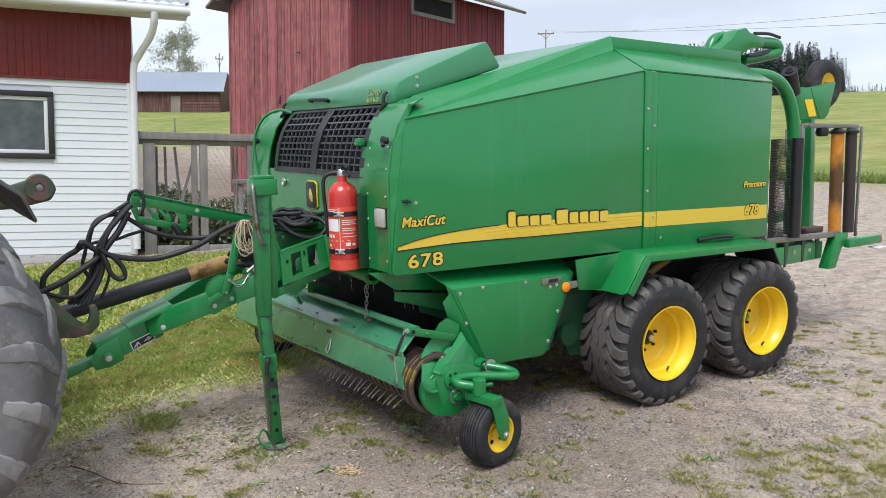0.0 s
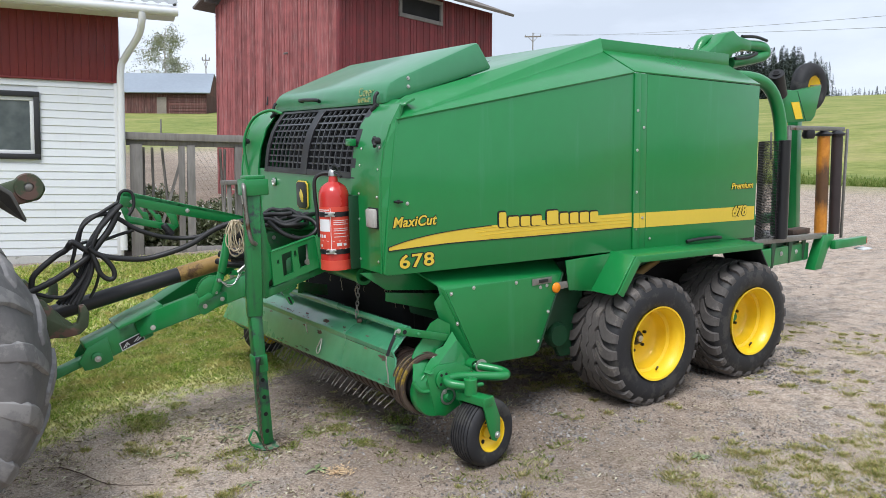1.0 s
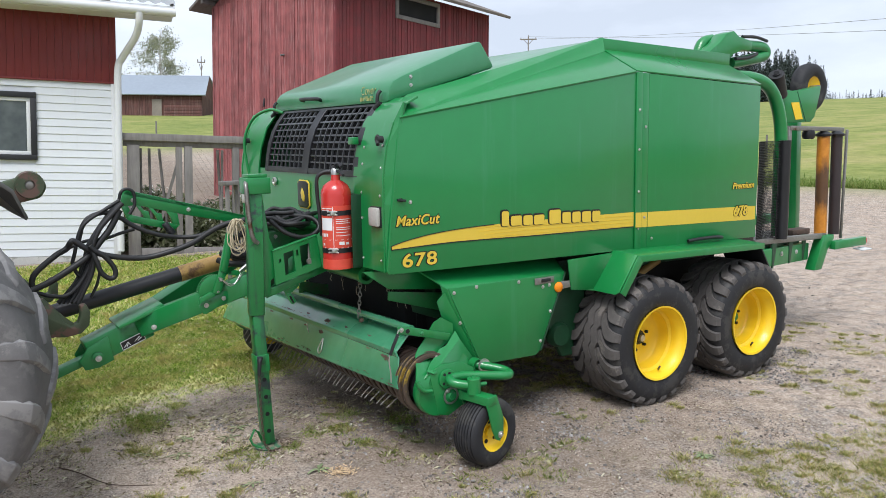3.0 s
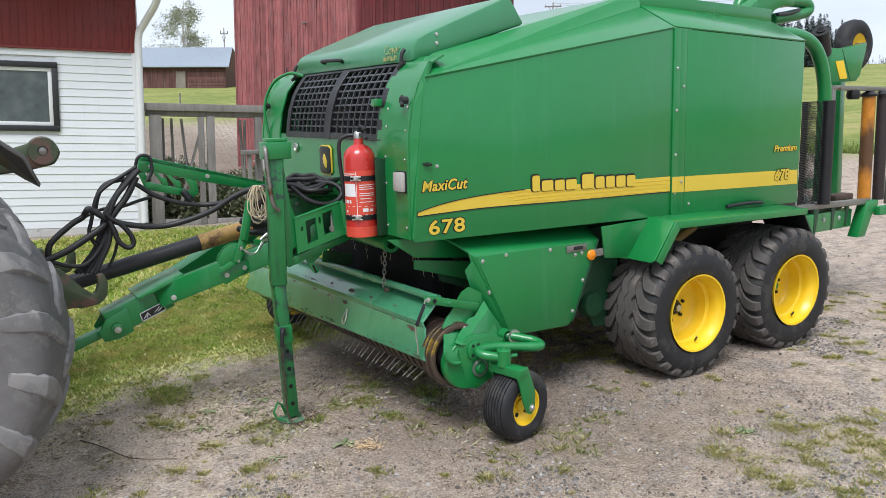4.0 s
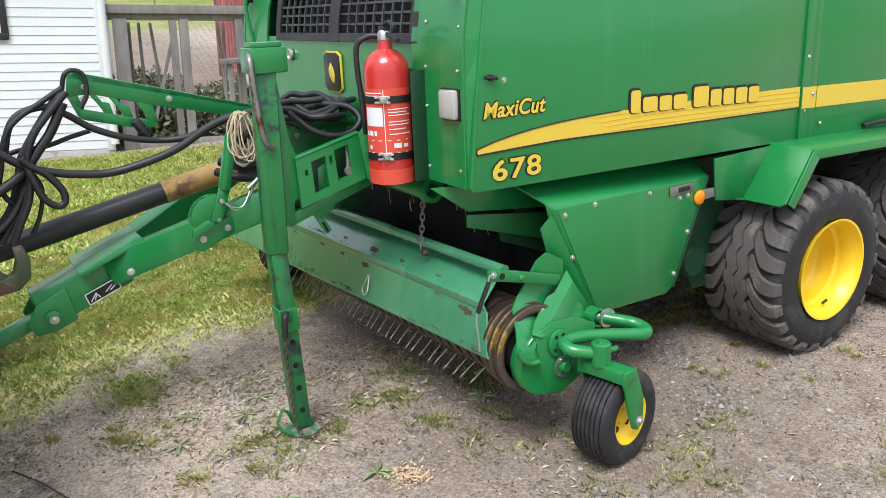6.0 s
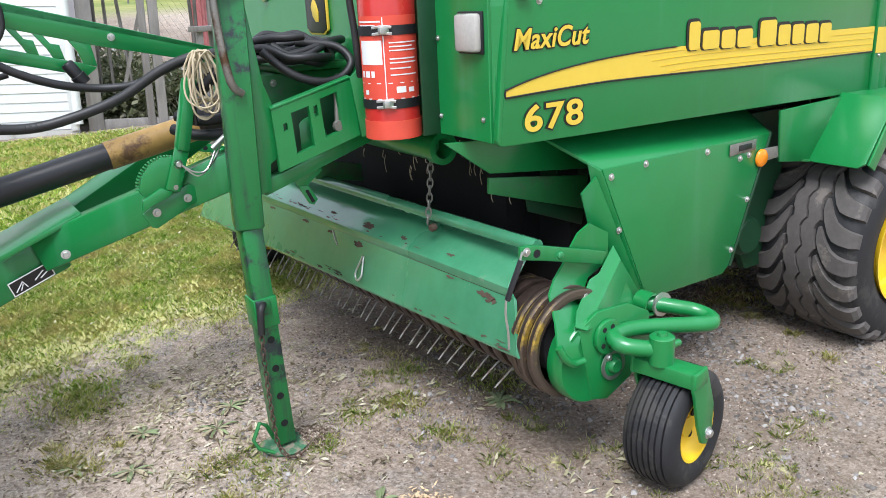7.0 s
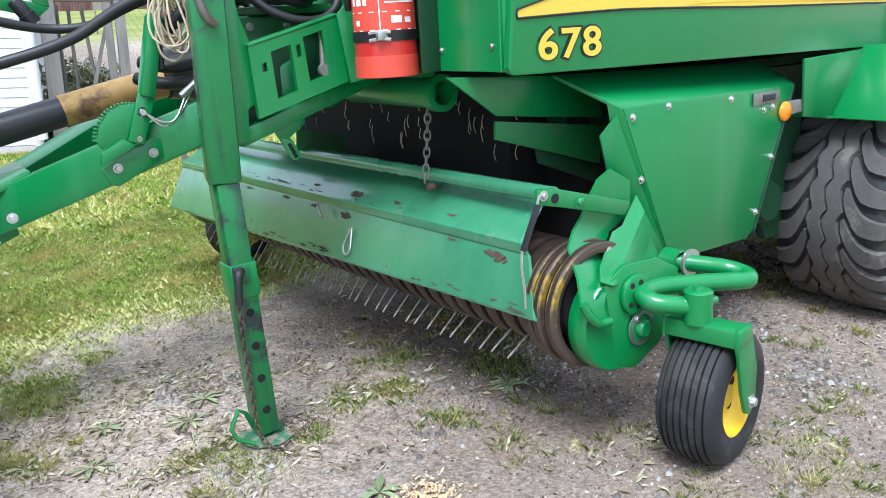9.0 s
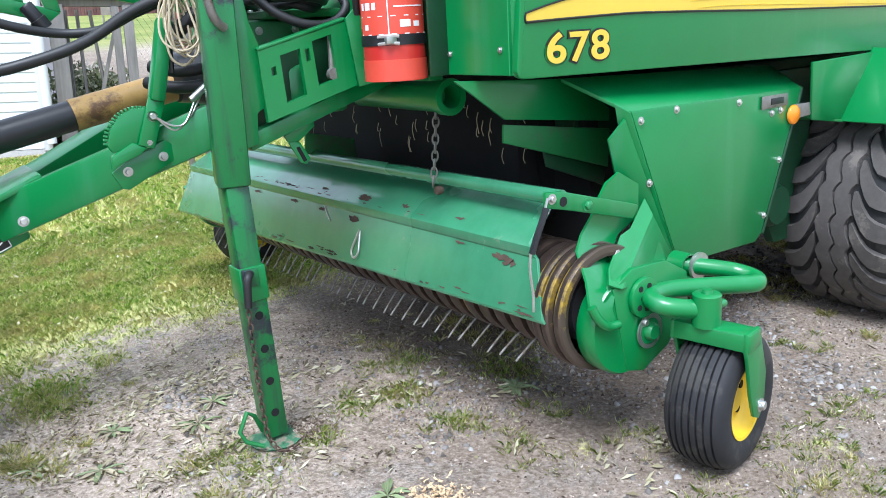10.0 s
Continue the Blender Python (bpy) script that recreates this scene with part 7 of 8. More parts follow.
# ---- the tractor in front: rear tyre, lift arms and fender edge ----
tractor = thing("tractor", "tractor with a large lugged rear tyre and worn lift arms", "tractor")
TC = (-2.585, 0.50, 0.86)
RT = 0.852
tw = part("rear_wheel", lathe([(0.08, -0.3), (0.08, 0.5)], TC, "y", 16), RUSTY, tractor)
part("tyre", lathe([(0.48, -0.22), (0.55, -0.25), (0.70, -0.262), (0.785, -0.25), (0.818, -0.205), (0.832, -0.12), (0.836, 0.0), (0.832, 0.12), (0.818, 0.205), (0.785, 0.25), (0.70, 0.262), (0.55, 0.25), (0.48, 0.22), (0.45, 0.0)], TC, "y", 80, True), TREAD_BIG, tw, "dusty grey-black tractor tyre")
lug_bms = []
n_lug = 17
for k in range(n_lug):
    for s in (-1, 1):
        a0 = 2 * math.pi * (k + (0.5 if s > 0 else 0)) / n_lug
        bm = bmesh.new()
        rings = []
        # along the worn lug: shift and half width in lug steps, foot (radius, across), crown (radius, across)
        for sh, wd, foot, crown in ((-0.02, 0.10, (0.82, -0.02), (RT - 0.002, 0.0)), (0.16, 0.135, (0.82, 0.08), (RT, 0.08)), (0.36, 0.15, (0.81, 0.16), (RT - 0.006, 0.165)), (0.47, 0.15, (0.79, 0.215), (0.826, 0.232)),
                                    (0.53, 0.14, (0.74, 0.245), (0.765, 0.262)), (0.57, 0.12, (0.68, 0.252), (0.690, 0.266)), (0.59, 0.10, (0.64, 0.245), (0.640, 0.252))):
            ring = []
            for ang, (rad, across) in ((-wd * 1.55, foot), (-wd, crown), (wd, crown), (wd * 1.55, foot)):
                a = a0 + (sh + ang) * (2 * math.pi / n_lug)
                ring.append(bm.verts.new((TC[0] + rad * math.cos(a), TC[1] + s * across, TC[2] + rad * math.sin(a))))
            rings.append(ring)
        for p0, p1 in zip(rings, rings[1:]):
            for j in range(4):
                bm.faces.new((p0[j], p0[(j + 1) % 4], p1[(j + 1) % 4], p1[j]))
        bm.faces.new(rings[0])
        bm.faces.new(rings[-1])
        bmesh.ops.recalc_face_normals(bm, faces=bm.faces[:])
        lug_bms.append(bm)
part("tread", finish(joined(*lug_bms), 0.007, 2), TREAD_LUG, tw)
part("rim", lathe([(0.49, -0.22), (0.46, -0.2), (0.44, -0.05), (0.1, 0.0), (0.1, 0.1), (0.44, 0.2)], TC, "y", 48, cap=False), YELLOW, tw)
tw.matrix_local = Matrix.Translation(TC) @ Matrix.Rotation(radians(-20), 4, "Z") @ Matrix.Translation([-u for u in TC])


def hook(cx, cy, cz, s, name, tilt):
    bm = prism([(-0.20, -0.07), (-0.22, 0.07), (-0.10, 0.085), (-0.06, 0.03), (-0.035, -0.02), (0.0, -0.045), (0.04, -0.03), (0.055, 0.02), (0.05, 0.07), (0.085, 0.075), (0.105, 0.03), (0.10, -0.05), (0.055, -0.095), (-0.03, -0.11), (-0.12, -0.10)], "y", -0.032, 0.032, 0.008)
    part(name, moved(bm, Matrix.Translation((cx, cy, cz)) @ Matrix.Rotation(tilt, 4, "Y") @ Matrix.Scale(s, 4)), CAMO, tractor, "worn claw end of a lift arm")


hook(-1.59, 0.92, 0.945, 1.0, "lift_hook", 0.05)
part("hook_plate", prism([(-1.95, 0.82), (-1.97, 1.02), (-1.86, 1.085), (-1.72, 1.075), (-1.675, 1.02), (-1.62, 0.955), (-1.55, 0.89), (-1.66, 0.845)], "y", 0.895, 0.93, 0.008), CAMO, tractor)
hook(-1.66, 1.52, 1.03, 0.9, "lift_hook", 0.0)
part("lift_arm", beam((-2.6, 0.85, 0.80), (-1.78, 0.92, 0.94), 0.06, 0.10, 0.01), CAMO, tractor)
part("lift_arm", beam((-2.6, 1.55, 0.80), (-1.83, 1.53, 1.01), 0.06, 0.10, 0.01), CAMO, tractor)
top_link = part("top_link", joined(lathe([(0.026, -0.04), (0.072, -0.04), (0.078, 0.0), (0.072, 0.04), (0.026, 0.04)], (-1.735, 0.95, 1.715), "y", 26, True), prism([(-1.97, 1.60), (-1.99, 1.69), (-1.88, 1.735), (-1.74, 1.775), (-1.67, 1.765), (-1.645, 1.70), (-1.68, 1.64), (-1.83, 1.61)], "y", 0.925, 0.975, 0.02)), CAMO, tractor, "worn ball end of the top link")
part("link_ball", lathe([(0.0, -0.045), (0.026, -0.03), (0.03, 0.0), (0.026, 0.03), (0.0, 0.045)], (-1.735, 0.95, 1.715), "y", 18), STEEL, top_link)
fender_t = part("fender_edge", slab([(-2.35, 0.45, 1.95), (-2.06, 0.45, 1.86), (-1.86, 0.50, 1.70), (-1.80, 0.55, 1.55), (-1.85, 0.85, 1.58), (-2.0, 0.85, 1.70), (-2.35, 0.85, 1.80)], 0.02, 0.004), FENDER_GREY, tractor, "grey fender corner")
part("axle_housing", tube([(-2.62, 0.75, 0.86), (-2.62, 1.9, 0.86)], 0.16, 16, 1), RUSTY, tractor)


# unseen tractor body, inferred from its wheel, added to darken the baler's reflections
DARK_PAINT = surface("tractor_dark_paint", (0.022, 0.024, 0.026), 0.45, 0, 14, 0.2, 0.05)
TRACTOR_GREEN = surface("tractor_green_paint", (0.012, 0.12, 0.03), 0.4, 0, 12, 0.2, 0.05, coat=0.3)
part("transmission", prism([(-5.4, 0.75), (-5.4, 1.35), (-2.75, 1.25), (-2.35, 1.15), (-2.35, 0.62), (-2.75, 0.55)], "y", 1.12, 1.56, 0.02), DARK_PAINT, tractor)
cab = part("cab", joined(box(-4.15, -2.50, 0.66, 2.02, 1.30, 1.62, 0.03), box(-4.10, -2.55, 0.62, 2.06, 2.72, 2.86, 0.05),
                         *[beam((x0, y0, 1.6), (x1, y1, 2.74), 0.07, 0.07, 0.01) for x0, y0, x1, y1 in ((-2.52, 0.70, -2.62, 0.72), (-2.52, 1.98, -2.62, 1.96), (-4.1, 0.70, -3.95, 0.72), (-4.1, 1.98, -3.95, 1.96))]), TRACTOR_GREEN, tractor, "tractor cab with dark glass")
part("cab_glass", joined(slab([(-2.53, 0.74, 1.62), (-2.53, 1.94, 1.62), (-2.62, 1.92, 2.72), (-2.62, 0.76, 2.72)], 0.006, 0), slab([(-2.56, 0.70, 1.62), (-4.06, 0.70, 1.62), (-3.94, 0.72, 2.72), (-2.64, 0.72, 2.72)], 0.006, 0)), GLASS, cab)
part("bonnet", prism([(-6.2, 1.0), (-6.25, 1.55), (-6.0, 1.68), (-4.12, 1.82), (-4.12, 1.0)], "y", 1.02, 1.66, 0.04), TRACTOR_GREEN, tractor)
fw = part("rear_wheel", lathe([(0.08, -0.3), (0.08, 0.5)], TC, "y", 16), RUSTY, tractor)
for src in tw.children:
    ob = new(src.name.split(".")[0], src.data)
    ob.parent = fw
fw.matrix_local = Matrix.Translation((0, 1.68, 0))


# ---- distance: small barn, trees, poles and wires ----
def far_house():
    m = Matrix.Translation((15.65, 85.86, 10.3)) @ Matrix.Rotation(math.atan2(80.98 - 85.86, 23.49 - 15.65), 4, "Z")
    hut = new("hay_barn")
    hut.matrix_world = m
    tagged(hut, "low dark red hay barn with a blue-grey metal roof", "barn")
    part("wall", box(-8.0, 8.75, 0, 6.5, -1.0, 2.0, 0), HAYBARN, hut)
    for k in range(58):
        x0 = -8.0 + k * 0.3
        if x0 < 4.6:
            part("wall_board", box(x0, x0 + 0.28, -0.05, 0.0, -0.8, 2.0, 0), HAYBARN, hut)
    for k in range(9):
        part("wall_log", box(4.75, 8.7, -0.06, 0.0, -0.8 + k * 0.3, -0.52 + k * 0.3, 0.02), HAYBARN, hut)
    part("door_recess", box(3.5, 4.5, -0.07, 0.0, -0.3, 1.6, 0), BARKWOOD, hut)
    part("roof", joined(slab([(-8.8, -0.5, 1.95), (9.25, -0.5, 1.95), (8.7, 3.3, 4.5), (-8.8, 3.3, 4.5)], 0.1, 0), slab([(-8.8, 7.0, 1.95), (9.25, 7.0, 1.95), (8.7, 3.3, 4.5), (-8.8, 3.3, 4.5)], -0.1, 0)), ROOF_BLUE, hut)
    part("gable", prism([(0.0, 2.0), (6.5, 2.0), (3.3, 4.4)], "x", 8.6, 8.7, 0), HAYBARN, hut)


far_house()


def soup(name, tri_verts, material, parent=None, label="", category="", per=3):
    """Loose triangles or quads, joined in one mesh."""
    v = np.asarray(tri_verts, np.float32).reshape(-1, 3)
    n = len(v) // per
    me = bpy.data.meshes.new(name)
    me.vertices.add(len(v))
    me.vertices.foreach_set("co", v.reshape(-1))
    me.loops.add(len(v))
    me.loops.foreach_set("vertex_index", np.arange(len(v), dtype=np.int32))
    me.polygons.add(n)
    me.polygons.foreach_set("loop_start", np.arange(n, dtype=np.int32) * per)
    me.update(calc_edges=True)
    me.validate()
    me.materials.append(material)
    ob = new(name, me)
    if parent:
        ob.parent = parent
    tagged(ob, label, category, kind="stuff")
    return ob


def birch(base, height, width, seed):
    r = random.Random(seed)
    tree = new("birch_tree")
    tree.matrix_world = Matrix.Translation(base)
    tagged(tree, "tall birch with thin airy foliage behind the hay barn", "tree")
    part("trunk", tube([(0, 0, -1), (0.1, 0, height * 0.35), (-0.1, 0.1, height * 0.7), (0.05, 0, height * 0.97)], 0.20, 8, 5, 0.03), BARK, tree)
    limbs, leaves = [], []
    rs = np.random.RandomState(seed)
    for k in range(60):
        u = r.uniform(0.10, 0.95)
        a = r.uniform(0, 6.28)
        reach = width * (0.5 if u > 0.4 else 0.42) * (1 - 0.75 * max(0, u - 0.45) / 0.55) * r.uniform(0.55, 1.05)
        p0 = V(0, 0, height * u)
        p2 = p0 + V(math.cos(a) * reach, math.sin(a) * reach, reach * r.uniform(-0.05, 0.5))
        p1 = (p0 + p2) / 2 + V(0, 0, 0.25 * reach)
        limbs.append(tube([p0, p1, p2], 0.045, 5, 3, 0.012))
        for j in range(190):
            c = p0.lerp(p1, 0.5).lerp(p2, r.uniform(0.15, 1.1)) + V(r.gauss(0, 0.32), r.gauss(0, 0.32), r.gauss(-0.1, 0.38))
            s = r.uniform(0.05, 0.115)
            q = rs.normal(size=(2, 3))
            q /= np.linalg.norm(q, axis=1)[:, None]
            cc = np.array(c)
            leaves += [cc + q[0] * s, cc + q[1] * s, cc - q[0] * s, cc - q[1] * s * 0.8]
    part("limb", joined(*limbs), BARK, tree)
    soup("crown", leaves, BIRCH, tree, per=4)


birch((24.6, 104.1, 9.6), 14.0, 9.6, 5)
birch((16.2, 108.0, 9.6), 7.8, 5.0, 6)


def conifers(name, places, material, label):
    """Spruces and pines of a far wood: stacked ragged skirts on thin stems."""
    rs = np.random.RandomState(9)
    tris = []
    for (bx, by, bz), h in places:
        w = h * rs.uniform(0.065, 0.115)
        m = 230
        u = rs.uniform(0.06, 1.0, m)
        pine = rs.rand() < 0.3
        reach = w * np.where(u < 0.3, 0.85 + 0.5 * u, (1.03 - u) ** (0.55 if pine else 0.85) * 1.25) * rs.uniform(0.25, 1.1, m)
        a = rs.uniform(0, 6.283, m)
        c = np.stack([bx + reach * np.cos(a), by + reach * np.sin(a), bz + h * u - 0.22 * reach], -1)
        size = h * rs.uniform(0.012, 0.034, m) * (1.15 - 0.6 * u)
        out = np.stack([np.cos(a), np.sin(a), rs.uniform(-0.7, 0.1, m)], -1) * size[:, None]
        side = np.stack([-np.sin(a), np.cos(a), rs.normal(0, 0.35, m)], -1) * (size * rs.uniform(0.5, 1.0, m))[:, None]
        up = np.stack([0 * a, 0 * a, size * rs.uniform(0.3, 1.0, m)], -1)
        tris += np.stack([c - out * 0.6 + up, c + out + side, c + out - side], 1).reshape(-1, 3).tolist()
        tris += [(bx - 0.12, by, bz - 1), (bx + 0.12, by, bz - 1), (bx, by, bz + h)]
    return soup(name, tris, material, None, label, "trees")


rw = random.Random(12)
places = []
for k in range(950):
    u, d = rw.uniform(0.33, 1.0), rw.uniform(0, 45)
    x, y = 176 + (251 - 176) * u + d * 0.78, 198 + (149 - 198) * u + d * 0.60
    p = SLOPE @ V(x, y, float(lift(np.array(x), np.array(y))))
    places.append((tuple(p), (9.0 + 9.5 * rw.random() ** 2.0) * (1.0 - 0.35 * max(0, u - 0.85) / 0.15)))
conifers("spruce_wood", places, SPRUCE, "dark spruce wood on the hill behind the field")
places = []
for k in range(420):
    u, d = rw.random(), rw.uniform(0, 40)
    x, y = 430 + 190 * u + d, 330 - 190 * u + d * 0.5
    p = SLOPE @ V(x, y, float(lift(np.array(x), np.array(y))))
    places.append((tuple(p), rw.uniform(6, 11)))
conifers("far_tree_line", places, SPRUCE, "distant tree line along the ridge of the field")


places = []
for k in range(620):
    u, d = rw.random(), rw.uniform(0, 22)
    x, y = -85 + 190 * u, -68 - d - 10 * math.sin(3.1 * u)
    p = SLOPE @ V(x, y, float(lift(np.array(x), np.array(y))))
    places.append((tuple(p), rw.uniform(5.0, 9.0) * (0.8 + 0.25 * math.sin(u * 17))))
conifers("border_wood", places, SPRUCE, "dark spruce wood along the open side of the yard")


def utility_pole(base, height, arm, aim, bulk=1.0):
    p = new("utility_pole")
    p.matrix_world = Matrix.Translation(base) @ Matrix.Rotation(aim, 4, "Z")
    tagged(p, "grey wooden utility pole with a cross-arm", "utility pole", group="utility poles")
    part("pole", tube([(0, 0, -2), (0, 0, height)], 0.14 * bulk, 10, 1, 0.10 * bulk), BARKWOOD, p)
    part("cross_arm", box(-arm, arm, -0.10 * bulk, 0.10 * bulk, height - 0.60 - 0.22 * bulk, height - 0.60, 0.01), BARKWOOD, p)
    part("brace", tube([(-arm * 0.55, 0, height - 0.8), (0, 0, height - 1.7)], 0.05 * bulk, 6, 1), BARKWOOD, p)
    part("brace", tube([(arm * 0.55, 0, height - 0.8), (0, 0, height - 1.7)], 0.05 * bulk, 6, 1), BARKWOOD, p)
    for s in (-1, 0, 1):
        part("insulator", lathe([(0.05, 0), (0.07, 0.1), (0.04, 0.28), (0.0, 0.3)], (s * arm * 0.9, 0, height - 0.6), "z", 8), STEEL, p)


utility_pole((94.6, 114.4, 18.5), 13.8, 1.55, -0.72)
utility_pole((24.55, 86.3, 10.6), 6.7, 0.42, -0.45, 0.5)
for k, (dz, dx) in enumerate(((0.0, 1.2), (-0.0, -1.2))):
    a = V(94.6 + dx * 0.6, 114.4 + dx * 0.75, 31.9)
    b = V(49.0 + dx, 8.0 + dx * 1.4, 11.9 - 1.9 * k)
    wire = new("overhead_wire", to_mesh("overhead_wire", tube([a, a.lerp(b, 0.33) - V(0, 0, 0.5), a.lerp(b, 0.66) - V(0, 0, 0.5), b], 0.017, 5, 6), STEEL))
    tagged(wire, "thin dark overhead power wire above the field", "wire", group="overhead wires")
for x, y in ((10.2, 47.0), (14.2, 45.5), (35.5, 14.6), (31.0, 19.0)):
    p = SLOPE @ V(x, y, float(lift(np.array(x), np.array(y))))
    post = new("field_post", to_mesh("field_post", tube([p - V(0, 0, 0.3), p + V(0, 0, 1.25)], 0.05, 6, 1), GREYWOOD))
    tagged(post, "thin grey wooden field fence post in the meadow", "fence post", group="field posts")

# ---- weeds behind the timber fence ----
rs = np.random.RandomState(31)
leaf = []
flower = []
hm = np.array(HOUSE)
for k in range(1150):
    cx0, cy0 = rs.uniform(0.15, 4.6), rs.uniform(0.45, 2.6)
    h = rs.uniform(0.45, 1.20) * (0.88 + 0.14 * math.sin(cx0 * 3.1))
    for j in range(34):
        c = np.array([cx0 + rs.normal(0, 0.10), cy0 + rs.normal(0, 0.12), 0.05 + h * rs.uniform(0, 1) ** 0.8])
        s = rs.uniform(0.02, 0.055)
        q = rs.normal(size=(2, 3))
        q /= np.linalg.norm(q, axis=1)[:, None]
        leaf += [c + q[0] * s * 1.4, c + q[1] * s * 0.7, c - q[0] * s * 1.4, c - q[1] * s * 0.7]
    if rs.rand() < 0.5:
        for j in range(4):
            c = np.array([cx0 + rs.normal(0, 0.08), cy0 + rs.normal(0, 0.08), h * rs.uniform(0.8, 1.05) + 0.05])
            q = rs.normal(size=(2, 3)) * 0.012
            flower += [c + q[0], c + q[1], c - q[0], c - q[1]]
weeds = soup("weed_thicket", leaf, WEEDS, None, "tall dark green weeds growing behind the timber fence", "weeds", 4)
weeds.matrix_world = HOUSE
blooms = soup("weed_flowers", flower, FLOWER, None, "small white weed flowers behind the timber fence", "flowers", 4)
blooms.matrix_world = HOUSE

# ---- grass, stones and litter on the yard ----
def blades(n, x0, x1, y0, y1, seed, height, wide, power=1.0):
    r = np.random.RandomState(seed)
    x, y = r.uniform(x0, x1, n), r.uniform(y0, y1, n)
    t = turf_at(x, y)
    keep = (r.rand(n) < t ** power) & ~((np.abs(x + 2.62) < 0.5) & (np.abs(y - 0.5) < 0.3))
    x, y, t = x[keep], y[keep], t[keep]
    m = len(x)
    z = lift(x, y)
    a, lean = r.uniform(0, 6.283, m), r.uniform(0.10, 0.9, m)
    h = height * r.uniform(0.45, 1.25, m) * (0.30 + 0.85 * t)
    w = wide * r.uniform(0.6, 1.4, m)
    s = np.stack([np.cos(a), np.sin(a), 0 * a], -1) * w[:, None]
    d = np.stack([-np.sin(a), np.cos(a), 0 * a], -1) * (lean * h)[:, None]
    b = np.stack([x, y, z - 0.004], -1)
    up = np.stack([0 * h, 0 * h, h], -1)
    mid = b + d * 0.35 + up * 0.6
    tip = b + d + up * (1 - 0.35 * lean)[:, None]
    return np.stack([b - s, b + s, mid + s * 0.6, tip, mid - s * 0.6], 1).reshape(-1, 3)


near = blades(330000, -3.6, 2.6, 0.2, 4.4, 41, 0.040, 0.0010)
wider = blades(110000, -6.0, 4.5, 4.2, 10.0, 42, 0.075, 0.0036)
loose = blades(420000, -2.6, 5.0, -2.8, 1.7, 43, 0.020, 0.0007, 1.3)
grass = soup("grass", np.concatenate([near, wider]), GRASS, None, "short trodden yellow-green grass over the yard", "grass", 5)
grass.matrix_world = SLOPE
sparse = soup("sparse_grass", loose, STRAW, None, "sparse yellowing grass coming through the dirt yard", "grass", 5)
sparse.matrix_world = SLOPE


rv2 = np.random.RandomState(48)
n_v = 26000
va, vr = rv2.uniform(0.12, 0.62, n_v), np.abs(rv2.normal(0, 1.1, n_v))
vd = 33.5 - 10 * va + vr
vx, vy = -2 + vd * (0.53 * np.cos(va) + 0.85 * np.sin(va)), -4 + vd * (0.85 * np.cos(va) - 0.53 * np.sin(va))
vz, vh, vt = lift(vx, vy), rv2.uniform(0.05, 0.26, n_v), rv2.uniform(0, 6.283, n_v)
vw = np.stack([np.cos(vt), np.sin(vt), 0 * vt], -1) * rv2.uniform(0.012, 0.03, n_v)[:, None]
vb = np.stack([vx, vy, vz - 0.02], -1)
tip = vb + np.stack([rv2.normal(0, 0.08, n_v), rv2.normal(0, 0.08, n_v), vh], -1)
verge = soup("verge_grass", np.stack([vb - vw, vb + vw, tip], 1).reshape(-1, 3), VERGE, None, "rough dark green grass verge along the field edge", "grass", 3)
verge.matrix_world = SLOPE


# an old trestle that leans by the timber fence
trestle = thing("wooden_trestle", "small weathered grey wooden trestle standing by the fence", "trestle")
part("top_board", box(1.12, 1.40, 6.45, 6.62, 1.33, 1.385, 0.004), GREYWOOD, trestle)
for xx, yy, lean in ((1.20, 6.50, -0.03), (1.34, 6.58, 0.05)):
    z0 = float(lift(np.array(xx), np.array(yy)))
    part("leg", beam((xx + lean, yy, z0 - 0.03), (xx, yy, 1.335), 0.05, 0.05, 0.004), GREYWOOD, trestle)
part("rung", box(1.19, 1.36, 6.52, 6.55, 0.70, 0.75, 0.003), GREYWOOD, trestle)

# dry tufts that break through the gravel
rt = np.random.RandomState(47)
tufts = []
count = 0
while count < 760:
    x, y = rt.uniform(-1.7, 5.2), rt.uniform(-2.6, 1.5)
    straw_corner = math.exp(-((x - 2.6) ** 2 / 1.1 + (y + 1.75) ** 2 / 0.35))
    grown = float(wave(np.array(x), np.array(y), 2.4, 91)) + 0.5 * float(wave(np.array(x), np.array(y), 6.5, 92))
    if grown + 1.6 * straw_corner < rt.uniform(-0.1, 1.0):
        continue
    count += 1
    rad, tall = 0.02 + 0.10 * rt.rand() ** 1.5, rt.uniform(0.010, 0.026)
    m = int(50 + 2400 * rad * rt.uniform(0.5, 1.2))
    a, d = rt.uniform(0, 6.283, m), rad * np.abs(rt.normal(0, 0.6, m))
    px0, py0 = x + d * np.cos(a), y + d * np.sin(a)
    ang = a + rt.normal(0, 0.8, m)
    h, w = tall * rt.uniform(0.4, 1.3, m), rt.uniform(0.0005, 0.0010, m)
    lean = np.stack([np.cos(ang), np.sin(ang), 0 * a], -1) * (h * rt.uniform(0.1, 1.1, m))[:, None]
    side = np.stack([-np.sin(ang), np.cos(ang), 0 * a], -1) * w[:, None]
    b = np.stack([px0, py0, lift(px0, py0) - 0.003], -1)
    up = np.stack([0 * h, 0 * h, h], -1)
    mid = b + lean * 0.4 + up * 0.65
    tufts.append(np.stack([b - side, b + side, mid + side * 0.7, b + lean + up * 0.85, mid - side * 0.7], 1).reshape(-1, 3))
# greener tufts where the grown patches lie
green = []
